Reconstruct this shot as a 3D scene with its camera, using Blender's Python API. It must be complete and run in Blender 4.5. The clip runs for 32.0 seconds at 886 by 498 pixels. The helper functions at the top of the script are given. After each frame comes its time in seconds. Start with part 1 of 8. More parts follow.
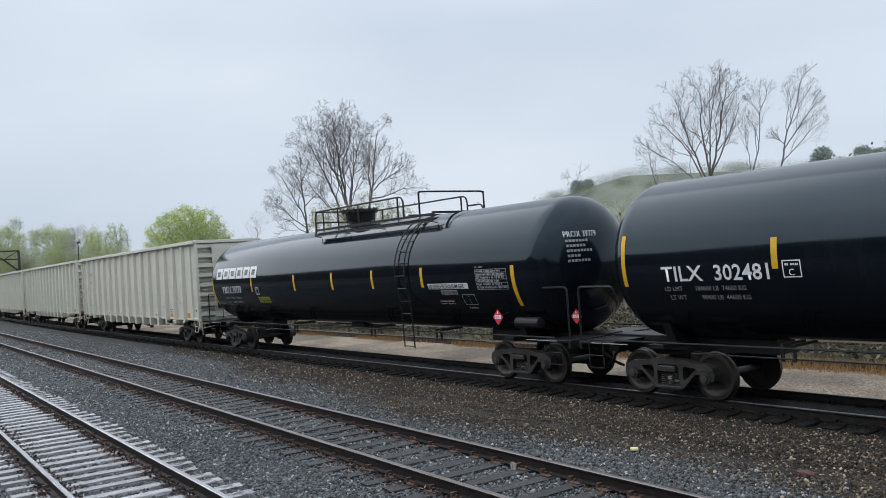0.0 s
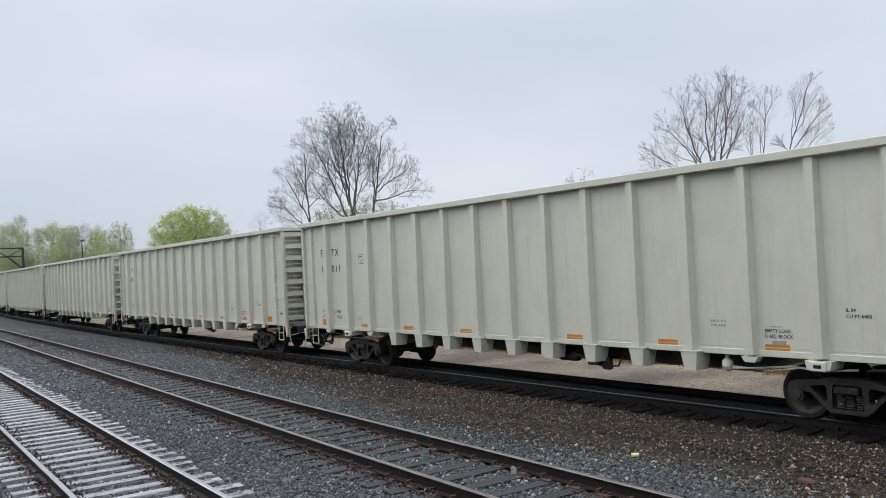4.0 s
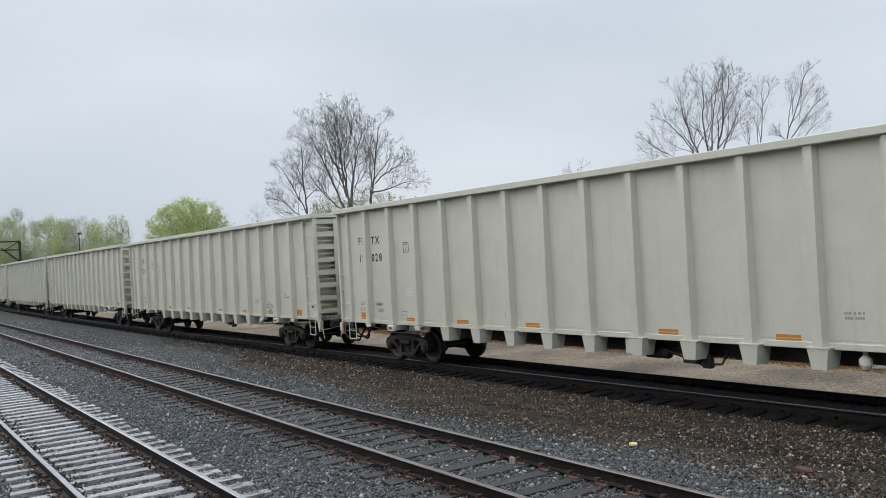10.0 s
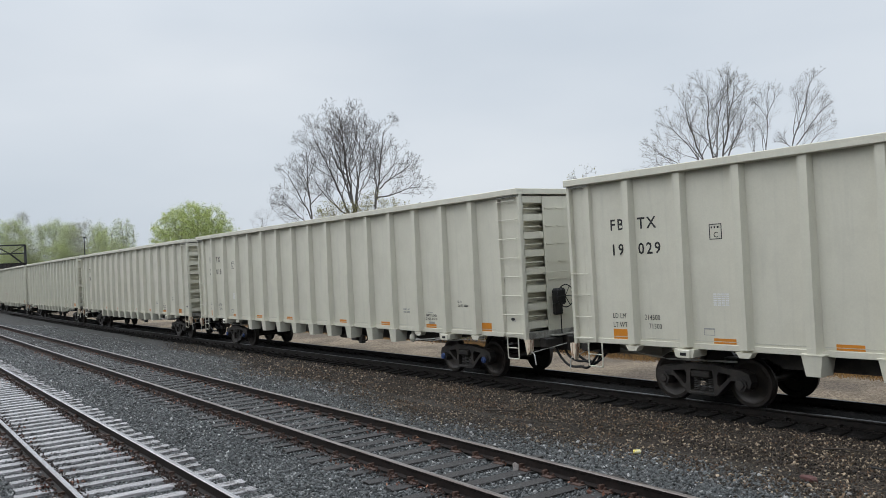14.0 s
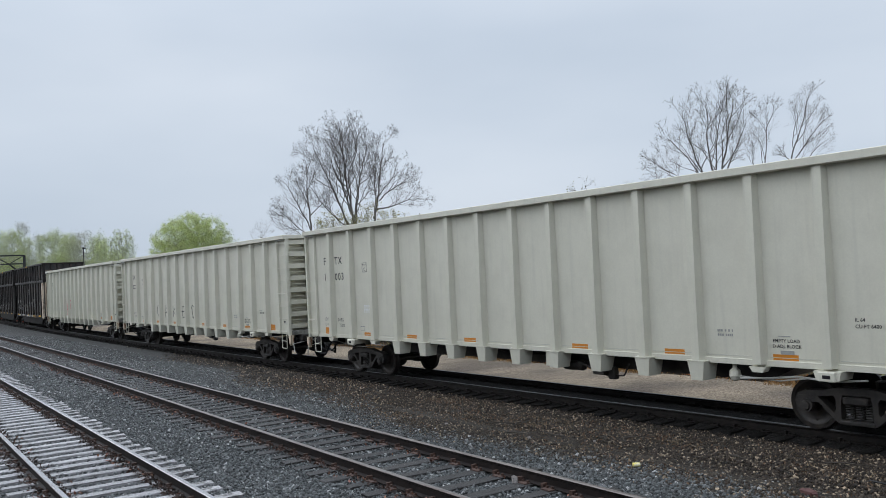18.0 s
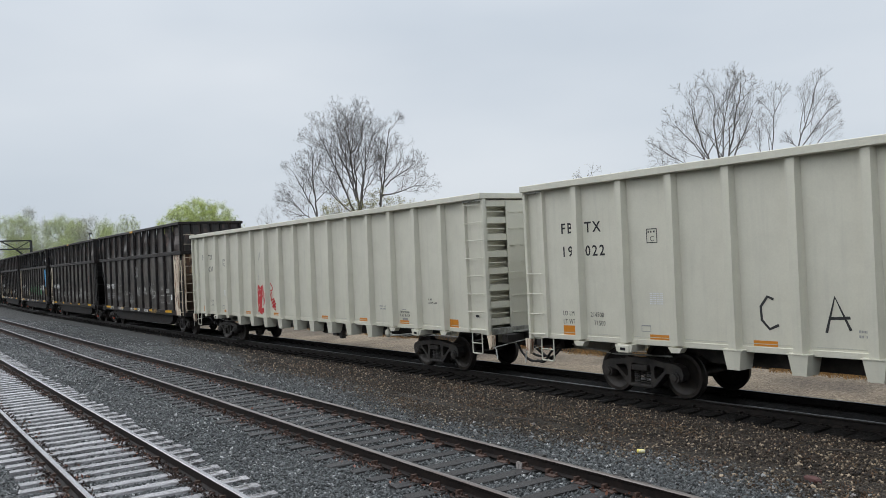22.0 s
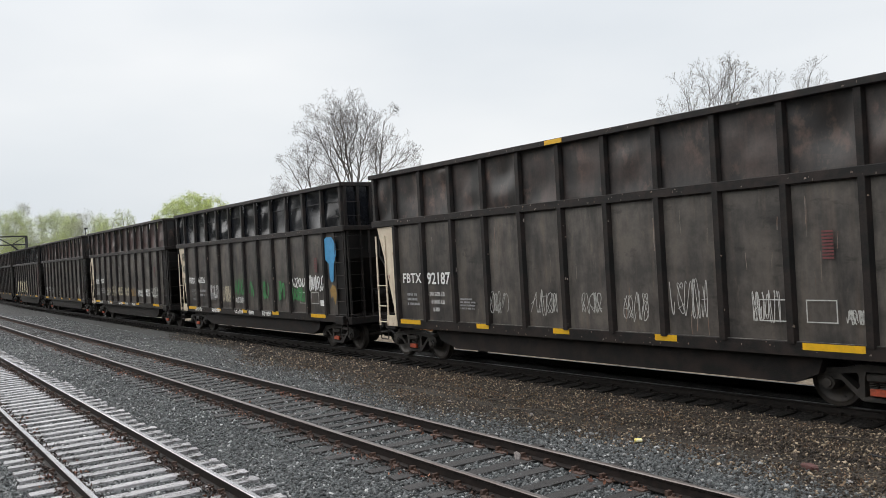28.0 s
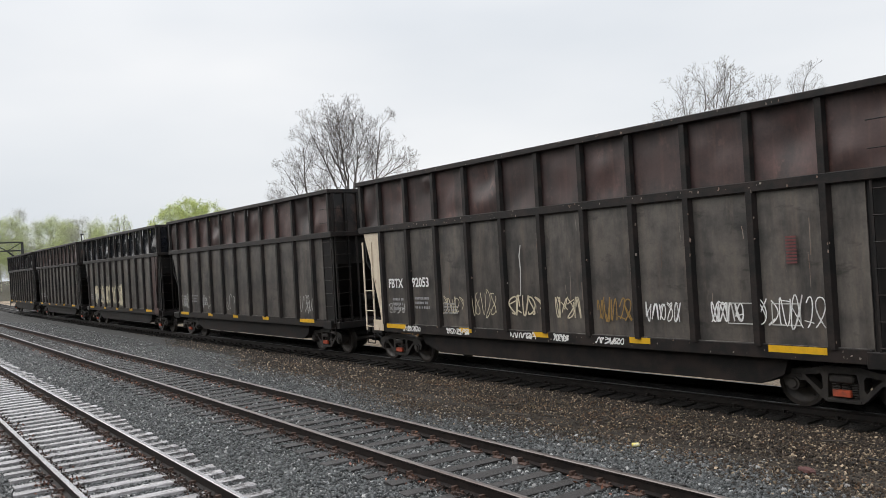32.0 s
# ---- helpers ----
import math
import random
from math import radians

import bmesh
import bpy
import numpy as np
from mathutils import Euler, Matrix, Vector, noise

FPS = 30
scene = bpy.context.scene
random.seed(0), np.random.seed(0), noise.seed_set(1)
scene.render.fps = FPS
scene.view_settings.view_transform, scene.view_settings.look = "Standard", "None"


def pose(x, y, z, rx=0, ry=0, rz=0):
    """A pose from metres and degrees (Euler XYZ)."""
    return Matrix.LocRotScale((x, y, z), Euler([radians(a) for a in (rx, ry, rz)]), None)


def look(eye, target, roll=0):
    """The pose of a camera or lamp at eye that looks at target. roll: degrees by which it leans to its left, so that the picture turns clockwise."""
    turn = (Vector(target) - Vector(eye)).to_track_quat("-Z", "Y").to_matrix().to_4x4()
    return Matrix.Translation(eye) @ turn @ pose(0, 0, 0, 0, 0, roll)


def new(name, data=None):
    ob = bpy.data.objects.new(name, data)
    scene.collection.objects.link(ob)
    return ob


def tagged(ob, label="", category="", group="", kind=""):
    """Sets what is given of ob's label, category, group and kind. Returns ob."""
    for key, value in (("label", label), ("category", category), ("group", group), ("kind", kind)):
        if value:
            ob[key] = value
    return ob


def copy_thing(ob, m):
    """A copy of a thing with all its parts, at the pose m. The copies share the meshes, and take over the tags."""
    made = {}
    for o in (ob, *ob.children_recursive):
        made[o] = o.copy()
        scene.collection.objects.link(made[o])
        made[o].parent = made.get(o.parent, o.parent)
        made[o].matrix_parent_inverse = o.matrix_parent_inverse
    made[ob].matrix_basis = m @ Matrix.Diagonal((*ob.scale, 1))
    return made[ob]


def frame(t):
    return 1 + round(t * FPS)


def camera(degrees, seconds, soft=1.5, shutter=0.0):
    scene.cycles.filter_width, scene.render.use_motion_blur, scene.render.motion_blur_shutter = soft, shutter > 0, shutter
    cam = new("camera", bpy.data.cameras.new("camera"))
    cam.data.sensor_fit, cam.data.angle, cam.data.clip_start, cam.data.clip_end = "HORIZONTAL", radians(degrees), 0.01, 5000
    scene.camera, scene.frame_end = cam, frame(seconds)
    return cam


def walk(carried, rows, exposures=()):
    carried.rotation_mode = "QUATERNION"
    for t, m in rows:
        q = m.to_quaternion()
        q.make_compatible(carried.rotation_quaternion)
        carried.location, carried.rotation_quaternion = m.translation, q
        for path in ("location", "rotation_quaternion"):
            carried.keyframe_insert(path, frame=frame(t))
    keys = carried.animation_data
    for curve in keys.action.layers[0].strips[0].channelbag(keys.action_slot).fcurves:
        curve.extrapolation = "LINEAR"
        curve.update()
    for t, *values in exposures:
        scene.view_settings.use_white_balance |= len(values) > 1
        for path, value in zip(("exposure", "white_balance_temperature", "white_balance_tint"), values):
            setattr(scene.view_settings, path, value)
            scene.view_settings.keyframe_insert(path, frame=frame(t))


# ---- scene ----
# The camera is held by hand beside three tracks: it stands still and sways a little.
EYE = (0.0, 0.0, 2.785)
cam = camera(55.24, 32.0, soft=0.65, shutter=0.0)
SWAY = [
    (0, 90.776, 3.812, 55.284), (0.5, 90.530, 3.595, 55.217), (1, 90.817, 3.394, 55.362), (1.5, 91.354, 3.497, 55.603),
    (2, 91.444, 3.639, 55.677), (2.5, 91.291, 3.316, 55.688), (3, 91.140, 3.077, 55.666), (3.5, 91.057, 3.059, 55.539),
    (5.5, 90.434, 3.135, 55.416), (6, 90.038, 3.212, 55.324), (6.5, 89.864, 3.289, 55.318), (7, 89.890, 3.231, 55.341),
    (7.5, 89.933, 3.147, 55.376), (8, 89.893, 3.057, 55.400), (8.5, 89.725, 3.009, 55.350), (9, 89.715, 3.164, 55.212),
    (9.5, 90.001, 3.365, 55.208), (10, 90.376, 3.345, 55.332), (10.5, 90.626, 3.190, 55.459), (11, 90.805, 3.159, 55.462),
    (11.5, 90.906, 3.156, 55.495), (12, 90.765, 3.038, 55.546), (12.5, 90.560, 2.935, 55.472), (13, 90.447, 2.876, 55.401),
    (13.5, 90.531, 2.926, 55.475), (14, 90.775, 3.059, 55.619), (14.5, 91.010, 3.076, 55.688), (16.5, 91.705, 2.864, 55.579),
    (17, 91.663, 2.784, 55.561), (17.5, 91.630, 2.775, 55.612), (18, 91.566, 2.876, 55.575), (18.5, 91.444, 2.858, 55.549),
    (19, 91.209, 2.748, 55.566), (19.5, 90.937, 2.797, 55.624), (20, 90.722, 2.967, 55.673), (20.5, 90.489, 2.985, 55.622),
    (21, 90.442, 2.799, 55.622), (21.5, 90.616, 2.787, 55.761), (22, 90.665, 2.697, 55.943), (22.5, 90.537, 2.718, 55.862),
    (23, 90.544, 2.818, 55.817), (23.5, 90.581, 2.670, 55.960), (24, 90.489, 2.484, 56.037), (24.5, 90.600, 2.549, 56.092),
    (25, 90.888, 2.511, 56.135), (25.5, 91.026, 2.461, 56.097), (27.5, 90.268, 3.136, 55.873), (28, 90.093, 3.238, 55.696),
    (28.5, 90.100, 3.263, 55.472), (29, 90.261, 3.205, 55.424), (29.5, 90.357, 3.267, 55.484), (30, 90.439, 3.290, 55.607),
    (30.5, 90.530, 3.439, 55.598), (31, 90.466, 3.506, 55.516), (31.5, 90.298, 3.471, 55.390), (32, 90.408, 3.408, 55.471),
]
walk(cam, [(t, pose(*EYE, rx, ry, rz)) for t, rx, ry, rz in SWAY],
     exposures=[(0.0, 0.10, 6120, 10), (1.2, 0.12, 6330, 10), (3.0, 0.10, 6280, 10), (7.0, 0.06, 6250, 10), (13.0, 0.05, 6420, 10), (16.0, 0.02, 6250, 10), (18.0, -0.03, 6080, 10), (20.5, 0.02, 6300, 10), (23.0, 0.02, 6400, 10),
                (24.4, 0.03, 6390, 11), (25.5, 0.13, 6420, 11), (27.5, 0.32, 6800, 11), (28.0, 0.33, 6820, 11), (30.0, 0.32, 6800, 12), (32.0, 0.32, 6840, 12)])

# ---- overcast daylight ----
world = bpy.data.worlds.new("overcast")
scene.world = world
world.use_nodes = True
wn, wl = world.node_tree.nodes, world.node_tree.links
wn.clear()
w_out = wn.new("ShaderNodeOutputWorld")
w_bg = wn.new("ShaderNodeBackground")
w_sky = wn.new("ShaderNodeTexSky")
w_sky.sky_type, w_sky.sun_disc = "NISHITA", False
w_sky.sun_elevation, w_sky.sun_rotation = radians(48), radians(200)
w_sky.air_density, w_sky.dust_density = 1.0, 3.0
w_tc = wn.new("ShaderNodeTexCoord")
w_sep = wn.new("ShaderNodeSeparateXYZ")
w_map = wn.new("ShaderNodeMapping")
w_map.inputs["Scale"].default_value = (1.0, 1.0, 3.2)
w_map.inputs["Location"].default_value = (0.7, 0.2, 0.4)
w_noise = wn.new("ShaderNodeTexNoise")
w_noise.inputs["Scale"].default_value, w_noise.inputs["Detail"].default_value = 1.9, 4.0
w_noise.inputs["Roughness"].default_value = 0.42
w_cloud = wn.new("ShaderNodeValToRGB")
w_cloud.color_ramp.elements[0].position, w_cloud.color_ramp.elements[0].color = 0.30, (0.575, 0.635, 0.70, 1)
w_cloud.color_ramp.elements[1].position, w_cloud.color_ramp.elements[1].color = 0.72, (0.74, 0.78, 0.82, 1)
w_zen = wn.new("ShaderNodeMapRange")
w_zen.inputs["From Min"].default_value, w_zen.inputs["From Max"].default_value = 0.22, 0.95
w_zen.inputs["To Min"].default_value, w_zen.inputs["To Max"].default_value = 1.0, 2.3
w_zen.interpolation_type = "SMOOTHSTEP"
w_mul = wn.new("ShaderNodeVectorMath")
w_mul.operation = "SCALE"
w_mix = wn.new("ShaderNodeMixRGB")
w_mix.inputs["Fac"].default_value = 0.93
w_scale = wn.new("ShaderNodeVectorMath")
w_scale.operation = "SCALE"
w_scale.inputs["Scale"].default_value = 0.12
wl.new(w_tc.outputs["Generated"], w_map.inputs["Vector"])
wl.new(w_map.outputs["Vector"], w_noise.inputs["Vector"])
wl.new(w_noise.outputs["Fac"], w_cloud.inputs["Fac"])
wl.new(w_tc.outputs["Generated"], w_sep.inputs["Vector"])
wl.new(w_sep.outputs["Z"], w_zen.inputs["Value"])
wl.new(w_cloud.outputs["Color"], w_mul.inputs[0])
wl.new(w_zen.outputs["Result"], w_mul.inputs["Scale"])
wl.new(w_sky.outputs["Color"], w_scale.inputs[0])
wl.new(w_scale.outputs["Vector"], w_mix.inputs["Color1"])
wl.new(w_mul.outputs["Vector"], w_mix.inputs["Color2"])
wl.new(w_mix.outputs["Color"], w_bg.inputs["Color"])
w_bg.inputs["Strength"].default_value = 1.0
wl.new(w_bg.outputs["Background"], w_out.inputs["Surface"])
sun = new("sun", bpy.data.lights.new("sun", "SUN"))
sun.data.energy, sun.data.angle, sun.data.color = 1.2, radians(85), (1.0, 0.985, 0.96)
sun.matrix_world = look((-70, -38, 80), (0, 10, 0))

# ---- materials ----


def shader(name, base, rough=0.6, metal=0.0, spots=None, scale=6.0, mix=0.5, grain=60.0, grain_amount=0.12, bump=0.2, bump_scale=40.0,
           streak=None, island=0.0, speck=None, ob_random=0.0, rough_var=0.12, stretch=(1, 1, 1), band=(0.42, 0.62), dist=0.02, layers=()):
    """A worn surface: base colour, broad stains of a second colour, fine grain, bump and uneven gloss."""
    m = bpy.data.materials.new(name)
    m.use_nodes = True
    n, l = m.node_tree.nodes, m.node_tree.links
    b = n["Principled BSDF"]
    tc = n.new("ShaderNodeTexCoord")
    mp = n.new("ShaderNodeMapping")
    mp.inputs["Scale"].default_value = stretch
    l.new(tc.outputs["Object"], mp.inputs["Vector"])
    big = n.new("ShaderNodeTexNoise")
    big.inputs["Scale"].default_value, big.inputs["Detail"].default_value, big.inputs["Roughness"].default_value = scale, 6.0, 0.62
    l.new(mp.outputs["Vector"], big.inputs["Vector"])
    ramp = n.new("ShaderNodeValToRGB")
    ramp.color_ramp.elements[0].position, ramp.color_ramp.elements[1].position = band
    l.new(big.outputs["Fac"], ramp.inputs["Fac"])
    mx = n.new("ShaderNodeMixRGB")
    mx.inputs["Color1"].default_value = (*base, 1)
    mx.inputs["Color2"].default_value = (*(spots or [c * 0.7 for c in base]), 1)
    sc = n.new("ShaderNodeMath")
    sc.operation = "MULTIPLY"
    sc.inputs[1].default_value = mix
    l.new(ramp.outputs["Color"], sc.inputs[0])
    l.new(sc.outputs[0], mx.inputs["Fac"])
    col = mx.outputs["Color"]
    if streak:
        st = n.new("ShaderNodeTexNoise")
        st.inputs["Scale"].default_value, st.inputs["Detail"].default_value = 1.0, 5.0
        mp2 = n.new("ShaderNodeMapping")
        mp2.inputs["Scale"].default_value = (7.0, 7.0, 0.45)
        l.new(tc.outputs["Object"], mp2.inputs["Vector"])
        l.new(mp2.outputs["Vector"], st.inputs["Vector"])
        r2 = n.new("ShaderNodeValToRGB")
        r2.color_ramp.elements[0].position, r2.color_ramp.elements[1].position = 0.52, 0.75
        l.new(st.outputs["Fac"], r2.inputs["Fac"])
        s2 = n.new("ShaderNodeMath")
        s2.operation = "MULTIPLY"
        s2.inputs[1].default_value = streak[3]
        l.new(r2.outputs["Color"], s2.inputs[0])
        m2 = n.new("ShaderNodeMixRGB")
        m2.inputs["Color2"].default_value = (*streak[:3], 1)
        l.new(s2.outputs[0], m2.inputs["Fac"])
        l.new(col, m2.inputs["Color1"])
        col = m2.outputs["Color"]
    for size3, edge, tone, amount in layers:
        # further stains: size along x, y, z, where the stain begins and ends, its colour and strength
        ln, lm, lr, ls, lx = n.new("ShaderNodeTexNoise"), n.new("ShaderNodeMapping"), n.new("ShaderNodeValToRGB"), n.new("ShaderNodeMath"), n.new("ShaderNodeMixRGB")
        ln.inputs["Scale"].default_value, ln.inputs["Detail"].default_value, ln.inputs["Roughness"].default_value = 1.0, 6.0, 0.65
        lm.inputs["Scale"].default_value = size3
        lm.inputs["Location"].default_value = (3.7 * size3[2], 1.3, 0.9 * size3[0])
        lr.color_ramp.elements[0].position, lr.color_ramp.elements[1].position = edge
        ls.operation, ls.inputs[1].default_value = "MULTIPLY", amount
        lx.inputs["Color2"].default_value = (*tone, 1)
        l.new(tc.outputs["Object"], lm.inputs["Vector"])
        l.new(lm.outputs["Vector"], ln.inputs["Vector"])
        l.new(ln.outputs["Fac"], lr.inputs["Fac"])
        l.new(lr.outputs["Color"], ls.inputs[0])
        l.new(ls.outputs[0], lx.inputs["Fac"])
        l.new(col, lx.inputs["Color1"])
        col = lx.outputs["Color"]
    if speck:
        # a share of the pieces is of another colour
        gi = n.new("ShaderNodeNewGeometry")
        fr = n.new("ShaderNodeMath")
        fr.operation = "MULTIPLY"
        fr.inputs[1].default_value = 17.31
        fc = n.new("ShaderNodeMath")
        fc.operation = "FRACT"
        gt = n.new("ShaderNodeMath")
        gt.operation = "LESS_THAN"
        gt.inputs[1].default_value = speck[0]
        m3 = n.new("ShaderNodeMixRGB")
        m3.inputs["Color2"].default_value = (*speck[1], 1)
        l.new(gi.outputs["Random Per Island"], fr.inputs[0])
        l.new(fr.outputs[0], fc.inputs[0])
        l.new(fc.outputs[0], gt.inputs[0])
        l.new(gt.outputs[0], m3.inputs["Fac"])
        l.new(col, m3.inputs["Color1"])
        col = m3.outputs["Color"]
    fine = n.new("ShaderNodeTexNoise")
    fine.inputs["Scale"].default_value, fine.inputs["Detail"].default_value = grain, 3.0
    l.new(mp.outputs["Vector"], fine.inputs["Vector"])
    val = n.new("ShaderNodeMapRange")
    val.inputs["From Min"].default_value, val.inputs["From Max"].default_value = 0.25, 0.75
    val.inputs["To Min"].default_value, val.inputs["To Max"].default_value = 1 - grain_amount, 1 + grain_amount
    l.new(fine.outputs["Fac"], val.inputs["Value"])
    factor = val.outputs["Result"]
    for amount, node, out in ((island, "ShaderNodeNewGeometry", "Random Per Island"), (ob_random, "ShaderNodeObjectInfo", "Random")):
        if amount:
            g = n.new(node)
            v2 = n.new("ShaderNodeMapRange")
            v2.inputs["To Min"].default_value, v2.inputs["To Max"].default_value = 1 - amount, 1 + amount
            l.new(g.outputs[out], v2.inputs["Value"])
            mu = n.new("ShaderNodeMath")
            mu.operation = "MULTIPLY"
            l.new(factor, mu.inputs[0])
            l.new(v2.outputs["Result"], mu.inputs[1])
            factor = mu.outputs[0]
    sv = n.new("ShaderNodeVectorMath")
    sv.operation = "SCALE"
    l.new(col, sv.inputs[0])
    l.new(factor, sv.inputs["Scale"])
    l.new(sv.outputs["Vector"], b.inputs["Base Color"])
    rr = n.new("ShaderNodeMapRange")
    rr.inputs["To Min"].default_value, rr.inputs["To Max"].default_value = max(0.02, rough - rough_var), min(1, rough + rough_var)
    l.new(big.outputs["Fac"], rr.inputs["Value"])
    l.new(rr.outputs["Result"], b.inputs["Roughness"])
    b.inputs["Metallic"].default_value = metal
    if bump:
        bt = n.new("ShaderNodeTexNoise")
        bt.inputs["Scale"].default_value, bt.inputs["Detail"].default_value = bump_scale, 4.0
        l.new(mp.outputs["Vector"], bt.inputs["Vector"])
        bp = n.new("ShaderNodeBump")
        bp.inputs["Strength"].default_value, bp.inputs["Distance"].default_value = bump, dist
        l.new(bt.outputs["Fac"], bp.inputs["Height"])
        l.new(bp.outputs["Normal"], b.inputs["Normal"])
    return m


M_WHITE = shader("off_white_car_paint", (0.66, 0.638, 0.535), 0.42, spots=(0.55, 0.53, 0.44), scale=1.3, mix=0.35, grain=30, grain_amount=0.03, bump=0.06, bump_scale=3, streak=(0.42, 0.41, 0.36, 0.22), dist=0.01)
M_WHITE_IN = shader("off_white_end_paint", (0.57, 0.555, 0.475), 0.5, spots=(0.36, 0.36, 0.33), scale=1.4, mix=0.55, grain_amount=0.04, bump=0.06)
M_GRIMY = shader("dirt_stained_sill_paint", (0.34, 0.335, 0.30), 0.6, spots=(0.09, 0.085, 0.075), scale=3, mix=0.85, grain_amount=0.15, bump=0.15, streak=(0.10, 0.08, 0.06, 0.5))
M_TANK = shader("black_tank_paint", (0.0045, 0.0065, 0.0105), 0.11, spots=(0.008, 0.0105, 0.0145), scale=0.9, mix=0.6, grain=80, grain_amount=0.1, bump=0.03, bump_scale=0.9, rough_var=0.05, streak=(0.014, 0.015, 0.018, 0.25))
M_TANK.node_tree.nodes["Principled BSDF"].inputs["IOR"].default_value = 1.42
M_TANK.node_tree.nodes["Principled BSDF"].inputs["Specular Tint"].default_value = (0.74, 0.90, 1.0, 1)
M_BLACK = shader("black_steel", (0.012, 0.012, 0.014), 0.45, spots=(0.03, 0.026, 0.022), scale=4, mix=0.5, bump=0.1)
M_TRUCK = shader("dusty_cast_steel", (0.021, 0.0192, 0.018), 0.5, spots=(0.056, 0.047, 0.040), scale=5, mix=0.7, bump=0.3, bump_scale=30)
M_WHEEL = shader("wheel_steel", (0.030, 0.026, 0.024), 0.45, spots=(0.06, 0.048, 0.038), scale=5, mix=0.6, metal=0.3, bump=0.1)
M_SPRING = shader("spring_steel", (0.09, 0.085, 0.08), 0.55, bump=0.1)
M_RUBBER = shader("hose_rubber", (0.012, 0.012, 0.012), 0.6, bump=0.1)
M_PALE = shader("galvanised_steel", (0.55, 0.55, 0.52), 0.45, spots=(0.4, 0.38, 0.34), scale=8, mix=0.5, bump=0.05)
M_ORANGE = shader("orange_reflector", (0.62, 0.22, 0.012), 0.45, spots=(0.5, 0.2, 0.03), scale=8, mix=0.4, grain_amount=0.05, bump=0.02)
M_YELLOW = shader("yellow_reflector", (0.72, 0.40, 0.01), 0.45, spots=(0.5, 0.29, 0.02), scale=8, mix=0.4, grain_amount=0.05, bump=0.02)
M_INK = shader("black_lettering", (0.015, 0.015, 0.016), 0.5, bump=0)
M_GREY_INK = shader("grey_lettering", (0.36, 0.36, 0.34), 0.5, bump=0)
M_WHITE_INK = shader("white_lettering", (0.78, 0.78, 0.76), 0.5, spots=(0.5, 0.5, 0.49), scale=12, mix=0.35, bump=0)
M_FAINT_INK = shader("faded_white_lettering", (0.33, 0.33, 0.335), 0.5, spots=(0.2, 0.2, 0.2), scale=14, mix=0.6, bump=0)
M_RED = shader("red_sign", (0.62, 0.03, 0.045), 0.5, spots=(0.5, 0.06, 0.07), mix=0.3, bump=0)
M_HOPPER = shader("grimy_brown_black_paint", (0.118, 0.104, 0.092), 0.38, spots=(0.042, 0.039, 0.037), scale=1.1, mix=0.85, grain=25, grain_amount=0.08, bump=0.14, bump_scale=4, dist=0.02, rough_var=0.2, streak=(0.17, 0.125, 0.095, 0.35), ob_random=0.16,
                  layers=(((2.2, 2.2, 0.5), (0.46, 0.66), (0.026, 0.025, 0.025), 0.75), ((5.0, 5.0, 1.6), (0.60, 0.68), (0.15, 0.125, 0.10), 0.4), ((1.3, 1.3, 3.0), (0.60, 0.70), (0.012, 0.012, 0.012), 0.6)))
M_CHIP = shader("chipped_pale_spots", (0.19, 0.165, 0.145), 0.6, spots=(0.16, 0.09, 0.06), scale=3, mix=0.9, island=0.4, bump=0)
M_RUSTY = shader("rusty_upper_panels", (0.060, 0.031, 0.028), 0.46, spots=(0.028, 0.017, 0.016), scale=1.0, mix=0.95, grain=25, grain_amount=0.12, bump=0.16, bump_scale=5, dist=0.02, rough_var=0.12, streak=(0.15, 0.075, 0.055, 0.3), ob_random=0.35,
                  layers=(((1.6, 1.6, 0.8), (0.52, 0.66), (0.016, 0.013, 0.013), 0.7), ((3.0, 3.0, 2.2), (0.60, 0.68), (0.15, 0.075, 0.06), 0.4)))
M_UPPER_BROWN = shader("brown_black_upper_panels", (0.060, 0.043, 0.038), 0.42, spots=(0.018, 0.017, 0.017), scale=1.0, mix=0.95, grain=25, grain_amount=0.12, bump=0.16, bump_scale=5, dist=0.02, rough_var=0.25, streak=(0.12, 0.075, 0.06, 0.3), ob_random=0.3,
                       layers=(((1.6, 1.6, 0.8), (0.44, 0.60), (0.013, 0.013, 0.013), 0.85), ((2.2, 2.2, 1.5), (0.56, 0.66), (0.135, 0.082, 0.064), 0.6)))
M_UPPER_BLACK = shader("black_upper_panels", (0.0075, 0.009, 0.0125), 0.22, spots=(0.014, 0.0145, 0.017), scale=1.6, mix=0.6, grain=25, grain_amount=0.1, bump=0.14, bump_scale=4, dist=0.02, rough_var=0.2, streak=(0.05, 0.05, 0.05, 0.3), ob_random=0.3,
                       layers=(((2.5, 2.5, 1.5), (0.60, 0.70), (0.055, 0.056, 0.06), 0.25),))
M_UPPER_BLACK.node_tree.nodes["Principled BSDF"].inputs["IOR"].default_value = 1.42
M_HRIB = shader("black_ribs", (0.0135, 0.0127, 0.0125), 0.5, spots=(0.033, 0.024, 0.021), scale=2.6, mix=0.8, grain_amount=0.15, bump=0.15)
# black that holds the shade deep under the hoppers' overhanging ends
M_END_SHADE = shader("end_shade_black", (0.0095, 0.0092, 0.0092), 0.55, spots=(0.022, 0.018, 0.016), scale=2.2, mix=0.6, bump=0.15)
# pale speckled colour for the highlight painted on the hoppers' sill tops
M_SILL_TOP = shader("sill_top_highlight", (0.17, 0.155, 0.14), 0.8, spots=(0.035, 0.032, 0.03), scale=3, mix=0.9, band=(0.40, 0.56), grain=60, grain_amount=0.3, bump=0.3)
